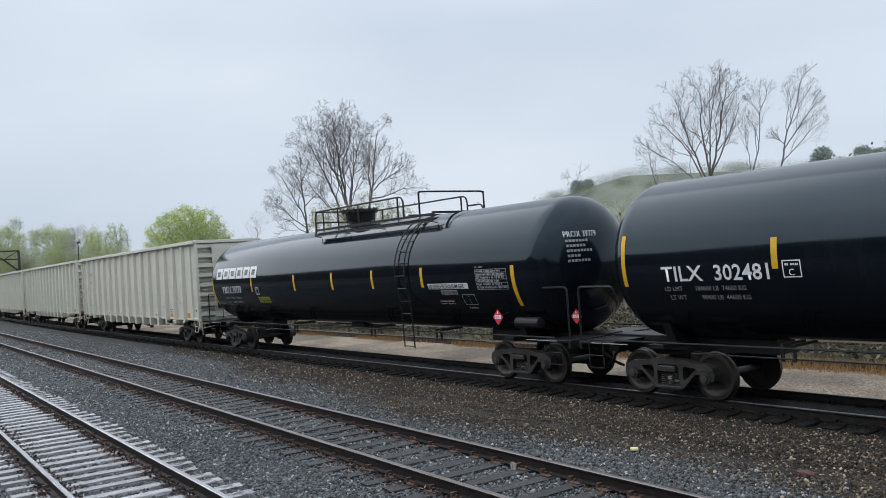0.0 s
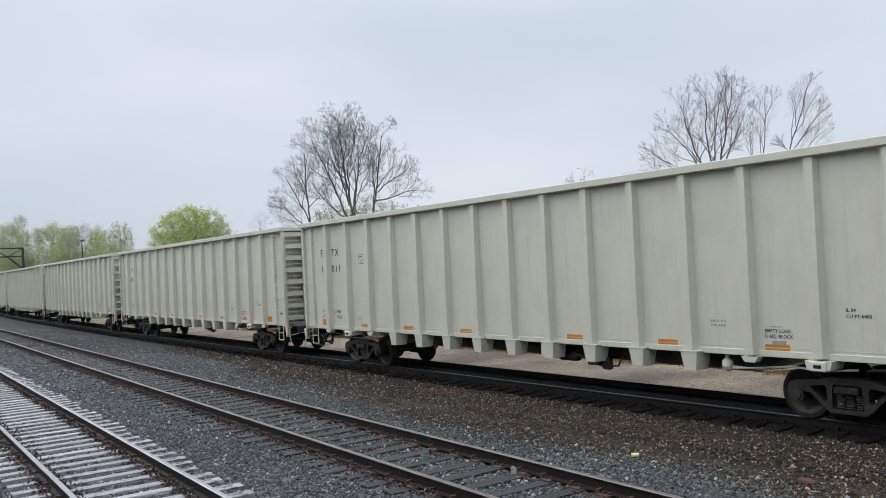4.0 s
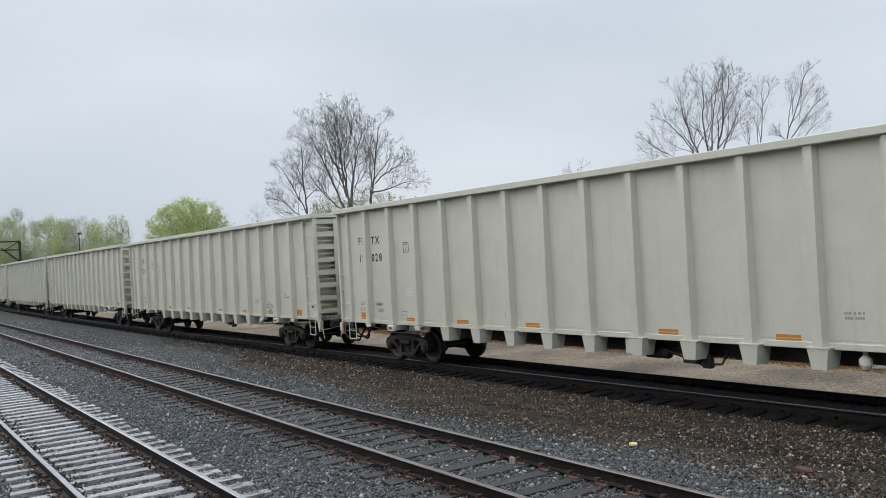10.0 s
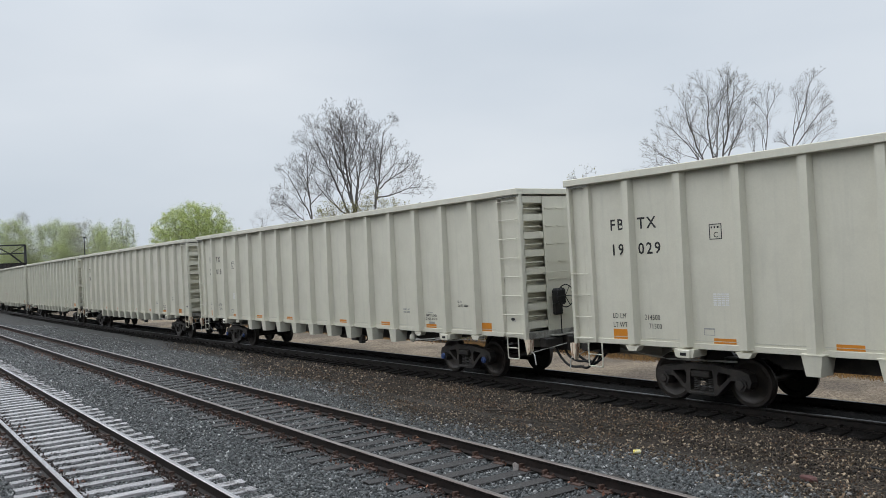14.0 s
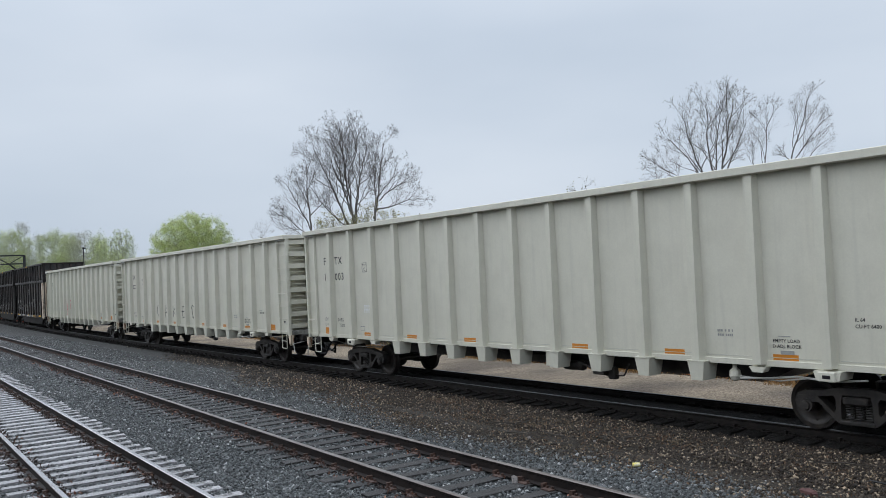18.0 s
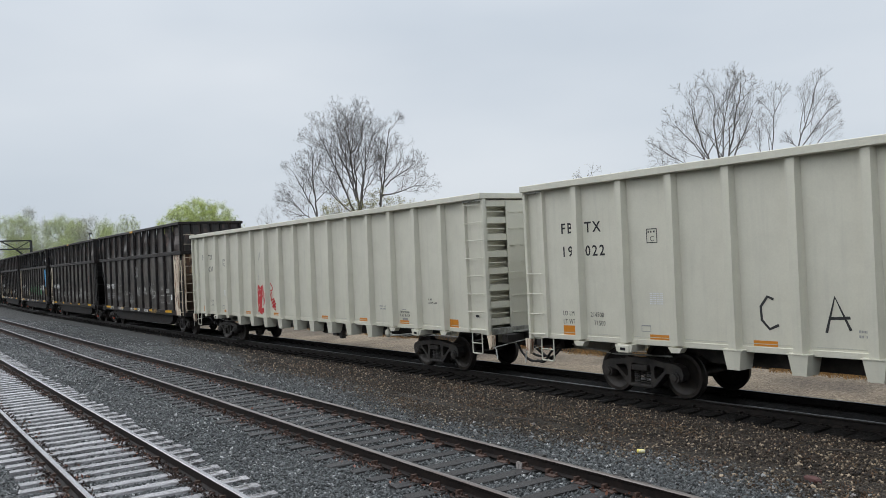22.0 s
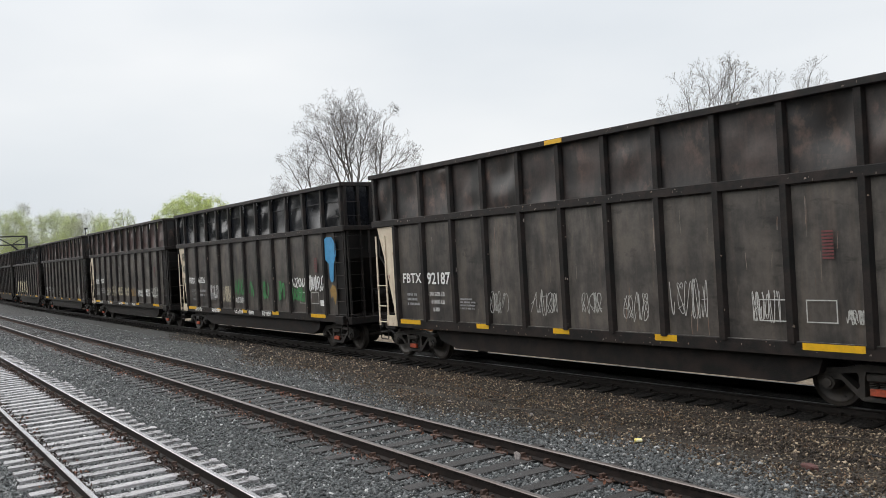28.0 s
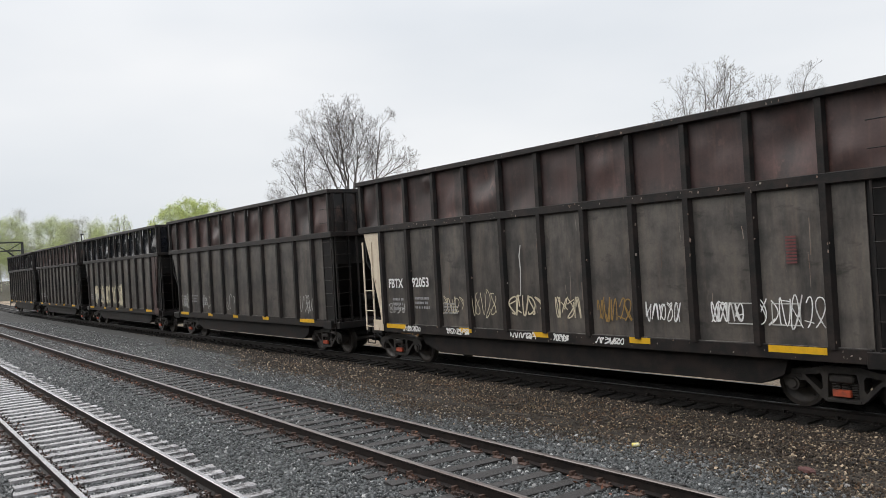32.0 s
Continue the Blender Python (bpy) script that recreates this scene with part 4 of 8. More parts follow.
def hand_brake(car):
    # hand brake on the leading end
    bm = bmesh.new()
    box(bm, GL - 0.01, GL + 0.18, -0.64, -0.28, 1.86, 2.26, 0.05)
    box(bm, GL + 0.0, GL + 0.12, -0.62, -0.36, 1.62, 1.92, 0.03)
    hb = part("hand_brake", bm, M_BLACK, car, "black hand-brake gear box")
    bm = bmesh.new()
    ring = [(GL + 0.24, -0.38 + 0.27 * math.cos(a), 2.07 + 0.27 * math.sin(a)) for a in [2 * math.pi * k / 24 for k in range(25)]]
    tube(bm, ring, 0.015, 6, False)
    for k in range(6):
        a = k * math.pi / 3
        tube(bm, [(GL + 0.22, -0.38, 2.07), ring[int(k * 4)]], 0.010, 5)
    part("brake_wheel", bm, M_BLACK, hb)
    bm = bmesh.new()
    tube(bm, [(GL + 0.08, -0.42, 1.65), (GL + 0.08, -0.42, 0.92)], 0.014, 6)
    part("brake_rod", bm, M_BLACK, hb)
    # a notice of small stencilled lines beside the wheel
    bm = bmesh.new()
    for k in range(7):
        box(bm, GL - 0.03, GL - 0.026, 0.05, 0.05 + (0.36, 0.30, 0.42, 0.22, 0.40, 0.34, 0.28)[k], 2.42 - 0.10 * k, 2.445 - 0.10 * k)
    part("stencil", bm, M_GREY_INK, car)


def finish_gondola(car):
    # underframe gear: air reservoir, valve, pipes
    bm = bmesh.new()
    box(bm, 0.76, 1.02, -1.40, -1.10, 0.80, 1.16, 0.01)
    part("control_box", bm, M_WHITE, car)
    bm = bmesh.new()
    lathe(bm, [(0.95, 0.03), (0.98, 0.09), (1.03, 0.11), (1.55, 0.11), (1.60, 0.09), (1.63, 0.03)], "x", 16, (0, -1.0, 0.80))
    part("air_reservoir", bm, M_TRUCK, car)
    bm = bmesh.new()
    lathe(bm, [(0.80, 0.02), (0.83, 0.08), (0.90, 0.11), (0.99, 0.10), (1.05, 0.04), (1.13, 0.04)], "z", 14, (5.74, -1.30, 0))
    part("vent_valve", bm, M_WHITE, car, "white bulb-shaped vent valve")
    bm = bmesh.new()
    box(bm, 2.1, 2.45, -1.28, -1.05, 0.68, 0.95, 0.02)
    box(bm, 2.52, 2.72, -1.25, -1.1, 0.60, 0.86, 0.02)
    tube(bm, [(1.6, -1.2, 0.92), (2.0, -1.2, 0.80), (2.5, -1.2, 0.66), (2.95, -1.2, 0.70), (3.1, -1.2, 0.95)], 0.022, 6)
    tube(bm, [(-1.3, -1.0, 1.02), (0.6, -1.0, 0.98), (2.2, -1.0, 0.90)], 0.022, 6)
    part("brake_valve", bm, M_TRUCK, car)
    bm = bmesh.new()
    tube(bm, [(5.84, -1.30, 0.86), (6.4, -1.30, 0.90), (7.0, -1.28, 0.96), (7.6, -1.28, 0.92), (8.2, -1.28, 0.98)], 0.02, 6)
    tube(bm, [(5.84, -1.30, 0.90), (6.6, -1.26, 0.86), (7.2, -1.28, 0.95)], 0.014, 6)
    part("brake_pipe", bm, M_PALE, car)
    bm = bmesh.new()
    tube(bm, [(-GL + 0.8, -0.9, 0.95), (-GL + 2.0, -0.8, 0.80), (-7.2, -0.9, 0.85)], 0.02, 6)
    part("brake_pipe", bm, M_PALE, car)
    for x in (-GL + 2.98, GL - 2.98):
        truck(car, x)
    # orange reflectors along the sill
    big, small = bmesh.new(), bmesh.new()
    plate(big, -0.22, 0.22, 1.24, 1.45, -1.422)
    plate(small, -0.24, 0.24, 1.25, 1.35, -1.422)
    me_b, me_s = finish(big, "reflector"), finish(small, "reflector")
    for me in (me_b, me_s):
        me.materials.append(M_ORANGE)
    for x in (9.27, -9.565):
        part("reflector", me_b, None, car, m=pose(x, 0, 0))
    for x in (6.86, 4.48, 1.91, -2.03, -4.70, -7.07):
        part("reflector", me_s, None, car, m=pose(x, 0, 0))
    # small stencils that cannot be read
    bm = bmesh.new()
    bars(bm, 6.74, 6.98, 1.65, 1.68, 1, -1.422, 3, 0.1)
    bars(bm, 5.5, 5.9, 1.62, 1.78, 2, -1.422, 5)
    for a, b, c, d in ((-7.52, -7.28, 1.40, 1.41), (-7.52, -7.28, 1.51, 1.535), (-7.52, -7.51, 1.40, 1.53), (-7.29, -7.28, 1.40, 1.53)):
        plate(bm, a, b, c, d, -1.422)
    bars(bm, -3.0, -2.6, 1.46, 1.62, 2, -1.422, 6)
    bars(bm, GL - 0.58, GL - 0.40, 1.50, 1.56, 1, -1.422, 6)
    part("stencil", bm, M_GREY_INK, car, "small grey stencils")
    bm = bmesh.new()
    plate(bm, 6.77, 7.03, 1.352, 1.42, -1.426)
    part("label_plate", bm, M_GREY_INK, car)
    for txt, x, z, size in (("EMPTY LOAD", 6.63, 1.560, 0.085), ("D ADJ. BLOCK", 6.62, 1.465, 0.085), ("IL 64", 8.12, 1.945, 0.085), ("CU FT 6400", 8.12, 1.84, 0.085)):
        glyphs(txt, size, M_INK, car, on_side(x, -1.424, z), bold=0.001)
    bm = bmesh.new()
    prism(bm, [(10.33 + 0.075 * math.cos(a), 1.57 + 0.035 * math.sin(a)) for a in [math.pi * k / 8 for k in range(16)]], -1.4265, -1.4235)
    part("round_mark", bm, M_INK, car, "small black oval maker's mark")
    # bare bright metal where the top chord is worn at the corners
    for x0, x1 in ((GL - 0.85, GL - 0.06), (-GL + 0.05, -GL + 0.62)):
        bm = bmesh.new()
        n = 9
        prism(bm, [(x0 + (x1 - x0) * k / n, 4.50 + 0.014 * math.sin(k * 2.3)) for k in range(n + 1)] + [(x1, 4.545), (x0, 4.545)], -1.53, -1.425)
        part("corner_gusset", bm, M_PALE, car, "worn bright gusset under the top chord")
    bm = bmesh.new()
    for q in range(6):
        for c in range(4):
            plate(bm, -7.27 + 0.088 * c, -7.20 + 0.088 * c, 1.96 + 0.041 * q, 1.986 + 0.041 * q, -1.422)
    part("label_plate", bm, M_WHITE_INK, car, "white label sheet")
    bm = bmesh.new()
    for a, b, c, d in ((-7.28, -7.01, 3.20, 3.215), (-7.28, -7.01, 3.475, 3.49), (-7.28, -7.265, 3.20, 3.49), (-7.025, -7.01, 3.20, 3.49)):
        plate(bm, a, b, c, d, -1.422)
    bars(bm, -7.24, -7.06, 3.39, 3.46, 1, -1.422, 9, 0)
    part("stencil", bm, M_INK, car)
    glyphs("C", 0.15, M_INK, car, on_side(-7.195, -1.424, 3.235))
    return car


WHITE_CARS = (("19", "011", "214600", "71400"), ("19", "001", "214800", "71200"), ("19", "028", "214800", "71200"), ("19", "029", "214500", "71500"),
              ("20", "018", "213900", "72100"), ("19", "003", "214800", "71200"), ("19", "022", "214500", "71500"), ("19", "031", "214600", "71400"))
TRAIN = []         # every car with the place of its middle at the start
proto = gondola()
CARS = [proto] + [copy_thing(proto, Matrix()) for _ in WHITE_CARS[1:]]
for i, (a, b, ld, lt) in enumerate(WHITE_CARS):
    car = CARS[i]
    TRAIN.append((car, -58.50 - 23.3 * i + GL))
    if i in (0, 1, 3, 4):
        hand_brake(car)
    note = ("clean off-white gondola car with ribbed sides and black numbers",) * 6 + ("off-white gondola car with black spray-painted letters", "off-white gondola car with a red spray-painted tag")
    tagged(car, note[i])
    x0 = -GL
    y = -1.424
    for txt, x, z, size in (("FB", 1.13, 3.515, 0.325), ("TX", 1.87, 3.51, 0.325), (a, 1.12, 2.995, 0.325), (b, 1.86, 2.995, 0.325)):
        glyphs(txt, size, M_INK, car, on_side(x0 + x, y, z), space=1.28, bold=0.005)
    for txt, x, z in (("LD LMT", 1.08, 1.675), ("LT WT", 1.08, 1.49), (ld, 1.93, 1.66), (lt, 2.03, 1.48)):
        glyphs(txt, 0.15, M_INK, car, on_side(x0 + x, y, z), space=1.05, squeeze=0.84)
    glyphs("FBTX", 0.2, M_INK, car, pose(GL - 0.026, 0.16, 3.88, 90, 0, 90), squeeze=0.8, name="end_lettering")
    glyphs(a + b, 0.2, M_INK, car, pose(GL - 0.026, 0.16, 3.60, 90, 0, 90), squeeze=0.8, name="end_lettering")


# new blue end caps on the bearings of one car
M_BLUE_CAP = shader("blue_bearing_cap", (0.035, 0.075, 0.22), 0.45, spots=(0.02, 0.035, 0.09), scale=14, mix=0.6, bump=0.1)
for tr in [c for c in CARS[4].children if c.name.startswith("truck")]:
    for sx in (-1, 1):
        bm = bmesh.new()
        lathe(bm, [(-1.20, 0.02), (-1.195, 0.07), (-1.175, 0.085), (-1.16, 0.085)], "y", 16, (sx * 0.89, 0, 0.457))
        for q in range(3):
            box(bm, sx * 0.89 + 0.05 * math.cos(q * 2.094) - 0.014, sx * 0.89 + 0.05 * math.cos(q * 2.094) + 0.014, -1.212, -1.19, 0.457 + 0.05 * math.sin(q * 2.094) - 0.014, 0.457 + 0.05 * math.sin(q * 2.094) + 0.014)
        part("bearing_cap", bm, M_BLUE_CAP, tr, "bright blue bearing end cap")


def ribbon(bm, pts, w, y):
    """A flat spray-painted stroke on a side wall."""
    pts = [Vector((p[0], p[1])) for p in pts]
    vs = []
    for i, p in enumerate(pts):
        d = (pts[min(i + 1, len(pts) - 1)] - pts[max(i - 1, 0)])
        d = d.normalized() if d.length else Vector((1, 0))
        k = Vector((-d.y, d.x)) * w * 0.5
        vs.append((bm.verts.new((p.x + k.x, y, p.y + k.y)), bm.verts.new((p.x - k.x, y, p.y - k.y))))
    for (a, b), (c, d) in zip(vs, vs[1:]):
        bm.faces.new((a, b, d, c))
    return bm


def scrawl(bm, x0, x1, z0, z1, y, seed, w=0.03, strokes=6, turns=4):
    """A tag of looping strokes that spells nothing."""
    rnd = random.Random(seed)
    mid, rz = (z0 + z1) / 2, (z1 - z0) / 2
    for i in range(strokes):
        cx = x0 + (x1 - x0) * (i + 0.5) / strokes
        k = (x1 - x0) / strokes * rnd.uniform(0.34, 0.52)
        a, b = rnd.choice(((1, 2), (2, 1), (1, 1), (2, 3), (1, 2), (3, 2)))
        p, q, part_of = rnd.uniform(0, 6.28), rnd.uniform(0, 6.28), rnd.uniform(0.55, 0.95)
        slant, up = rnd.uniform(-0.1, 0.35), rnd.uniform(0.7, 1.0)
        pts = []
        for j in range(8 * turns + 1):
            t = 6.2832 * part_of * j / (8 * turns)
            v = math.sin(b * t + q) * up
            pts.append((cx + k * math.cos(a * t + p) + slant * k * v, mid + rz * v))
        ribbon(bm, pts, w, y - 0.0005 * i)
        if rnd.random() < 0.35:
            ribbon(bm, [(cx - k, mid + rz * rnd.uniform(-0.9, 0.9)), (cx + k * 1.2, mid + rz * rnd.uniform(-0.9, 0.9))], w * 0.8, y - 0.0005 * i - 0.0002)
    return bm


# spray paint on the last two white cars
M_SPRAY_BLACK = shader("black_spray_paint", (0.03, 0.03, 0.03), 0.6, bump=0)
M_SPRAY_RED = shader("red_spray_paint", (0.55, 0.03, 0.035), 0.6, spots=(0.65, 0.25, 0.2), scale=6, mix=0.12, bump=0)
M_SPRAY_THIN = shader("thin_red_spray_paint", (0.66, 0.45, 0.42), 0.6, bump=0)
car = TRAIN[6][0]
for x, strokes in ((-4.80, [[(0.30, 0.55), (0.18, 0.60), (0.04, 0.42), (0.05, 0.18), (0.20, 0.02), (0.38, 0.10)]]), (-3.55, [[(0.0, 0.0), (0.17, 0.60), (0.42, 0.05)], [(0.05, 0.24), (0.42, 0.26)]]),
                   (-2.30, [[(0.02, 0.55), (0.06, 0.05)], [(0.46, 0.55), (0.06, 0.28), (0.52, 0.08)]]), (-1.03, [[(0.58, 0.56), (0.10, 0.52), (0.12, 0.02), (0.58, 0.06)], [(0.0, 0.30), (0.46, 0.32)]]),
                   (0.26, [[(0.18, 0.48), (0.25, 0.02)], [(0.02, 0.40), (0.22, 0.60), (0.50, 0.50), (0.56, 0.28), (0.30, 0.0)], [(0.56, 0.03), (0.58, 0.05)]])):
    bm = bmesh.new()
    for st in strokes:
        ribbon(bm, [(x + a, 1.54 + b) for a, b in st], 0.05, -1.426)
    part("graffiti", bm, M_SPRAY_BLACK, car, "black spray-painted capital letter")
car = TRAIN[7][0]
bm = bmesh.new()
rnd = random.Random(17)
# a filled patch with a slit left open, its edge rough with strokes
prism(bm, [(-3.68, 2.27), (-3.52, 2.36), (-3.42, 2.28), (-3.30, 2.36), (-3.23, 1.95), (-3.31, 1.75), (-3.36, 1.47), (-3.64, 1.39), (-3.71, 1.72), (-3.67, 1.98)][::-1], -1.4285, -1.4265)
prism(bm, [(-3.20, 2.34), (-3.04, 2.36), (-2.91, 2.51), (-2.84, 2.42), (-2.82, 1.90), (-2.90, 1.79), (-2.83, 1.72), (-2.92, 1.45), (-3.04, 1.27), (-3.20, 1.34), (-3.55, 1.30), (-3.61, 1.42), (-3.36, 1.48), (-3.15, 1.52), (-3.16, 1.82), (-3.23, 1.95)][::-1], -1.4289, -1.4267)
for k in range(15):
    x = -3.66 + 0.058 * k
    top, low = 2.34 + 0.07 * math.sin(k * 1.1), 1.36 + 0.05 * math.sin(k * 0.8 + 1)
    ribbon(bm, [(x + rnd.uniform(-0.05, 0.05), top - 0.25), (x + rnd.uniform(-0.03, 0.05), top)], rnd.uniform(0.04, 0.08), -1.4292 - 0.0004 * k)
    ribbon(bm, [(x + rnd.uniform(-0.05, 0.05), low - 0.06), (x + rnd.uniform(-0.03, 0.05), low + 0.1)], rnd.uniform(0.04, 0.08), -1.4293 - 0.0004 * k)
part("graffiti", bm, M_SPRAY_RED, car, "red spray-painted tag")
bm = bmesh.new()
for k, (x, z) in enumerate(((-3.54, 2.21), (-3.47, 1.99), (-3.22, 2.01), (-2.88, 2.06), (-2.90, 2.27), (-3.07, 2.22), (-3.53, 1.60), (-3.0, 1.95), (-3.4, 2.2), (-3.1, 2.1))):
    # places where the paint is thin
    tilt = rnd.uniform(-0.05, 0.05)
    ribbon(bm, [(x - 0.045, z - tilt), (x, z + 0.015), (x + 0.045, z + tilt)], rnd.uniform(0.03, 0.06), -1.4362 - 0.0003 * k)
part("graffiti", bm, M_SPRAY_THIN, car, "thin patches of the red paint")
bm = bmesh.new()
# the same strokes run over the front of the stake and on into the next bay
ribbon(bm, [(-2.80, 1.62), (-2.72, 1.72), (-2.66, 1.86), (-2.62, 2.02), (-2.615, 2.10)], 0.055, -1.5905)
ribbon(bm, [(-2.80, 2.30), (-2.76, 2.14), (-2.79, 1.98)], 0.05, -1.5906)
for k, line in enumerate(([(-2.53, 1.95), (-2.46, 2.06), (-2.41, 2.11), (-2.35, 2.04), (-2.41, 1.86), (-2.46, 1.79), (-2.30, 1.84), (-2.16, 1.87), (-2.28, 1.76), (-2.40, 1.67), (-2.22, 1.75), (-2.10, 1.80), (-2.24, 1.66), (-2.35, 1.57), (-2.16, 1.66), (-2.03, 1.71), (-2.18, 1.60),
                           (-2.29, 1.54), (-2.16, 1.57), (-2.07, 1.58), (-2.13, 1.52), (-2.17, 1.48), (-2.09, 1.47), (-2.05, 1.43)], [(-2.46, 2.46), (-2.30, 2.32), (-2.28, 2.22), (-2.48, 2.17)])):
    pts = [Vector(p) for p in line]
    pts = [pts[0]] + pts + [pts[-1]]
    fine = []
    for p, q, r, e in zip(pts, pts[1:], pts[2:], pts[3:]):
        for n in range(5):
            u = n / 5
            fine.append(0.5 * (2 * q + (r - p) * u + (2 * p - 5 * q + 4 * r - e) * u * u + (3 * q - p - 3 * r + e) * u ** 3))
    ribbon(bm, fine + [pts[-1]], 0.05, -1.427 - 0.001 * k)
part("graffiti", bm, M_SPRAY_RED, car, "red spray-painted squiggle")
bm = bmesh.new()
for x, z0, z1 in ((-3.5, 3.35, 3.78), (-3.36, 3.45, 3.66), (-3.1, 3.5, 3.64), (-3.58, 2.6, 3.0), (-3.1, 2.6, 2.9)):
    plate(bm, x, x + 0.022, z0, z1, -1.424)
part("scuff_marks", bm, M_GREY_INK, car)
# ---- the black tank cars ----
TR, TZ, TL = 1.655, 2.78, 10.65            # radius, height of the axis, half length of the shell
SHIFT = 0.15                               # how far the shell sits ahead of the middle of its car


def on_tank(x, a, out=0.004):
    """A point of the shell at the angle a above the horizontal, on the camera's side."""
    r = TR + out
    return (x, -r * math.cos(a), TZ + r * math.sin(a))


def tank_patch(bm, x0, x1, z0, z1, out=0.005, n=5):
    """A patch that lies on the round shell between two heights."""
    a0, a1 = math.asin((z0 - TZ) / TR), math.asin((z1 - TZ) / TR)
    rows = [[bm.verts.new(on_tank(x, a0 + (a1 - a0) * i / n, out)) for x in (x0, x1)] for i in range(n + 1)]
    for p, q in zip(rows, rows[1:]):
        bm.faces.new((p[0], p[1], q[1], q[0]))
    return bm


def wrap(ob, out=0.02):
    """Lays flat lettering, drawn in its own xy plane at the world place (x, z), on the shell."""
    for v in ob.data.vertices:
        x, z = v.co.x, v.co.y
        a = math.asin(max(-0.98, min(0.98, (z - TZ) / TR)))
        v.co = on_tank(x, a, out)
    return ob


def tank_text(body, size, x, z, material, car, squeeze=1.0, bold=0.0, space=1.0):
    ob = glyphs(body, size, material, car, Matrix(), squeeze=squeeze, bold=bold, space=space)
    for v in ob.data.vertices:
        v.co.x, v.co.y = v.co.x + x, v.co.y + z
    return wrap(ob)


def tank_bars(bm, x0, x1, z0, z1, rows, seed, ragged=0.2):
    rnd = random.Random(seed)
    h = (z1 - z0) / rows
    for i in range(rows):
        x, end = x0, x1 - (x1 - x0) * ragged * rnd.random()
        while x < end:
            w = h * rnd.uniform(0.34, 0.5)
            tank_patch(bm, x, min(x + w, end), z0 + i * h + 0.24 * h, z0 + (i + 1) * h - 0.22 * h, n=1)
            x += w + h * (0.18 if rnd.random() > 0.2 else 0.6)
    return bm


def diamond(car, x, y, z, size=0.19):
    """A red and white hazard placard on a bracket."""
    bm = bmesh.new()
    prism(bm, [(x, z - size), (x + size, z), (x, z + size), (x - size, z)], y, y + 0.012)
    d = part("placard", bm, M_RED, car, "red diamond placard with a white band")
    bm = bmesh.new()
    box(bm, x - size * 0.62, x + size * 0.62, y - 0.003, y, z - size * 0.2, z + size * 0.26)
    prism(bm, [(x - size * 0.12, z + size * 0.42), (x + size * 0.12, z + size * 0.42), (x, z + size * 0.8)], y - 0.003, y)
    part("placard_band", bm, M_WHITE_INK, d)
    glyphs("1075", size * 0.40, M_INK, d, on_side(x - size * 0.50, y - 0.005, z - size * 0.14))
    return d


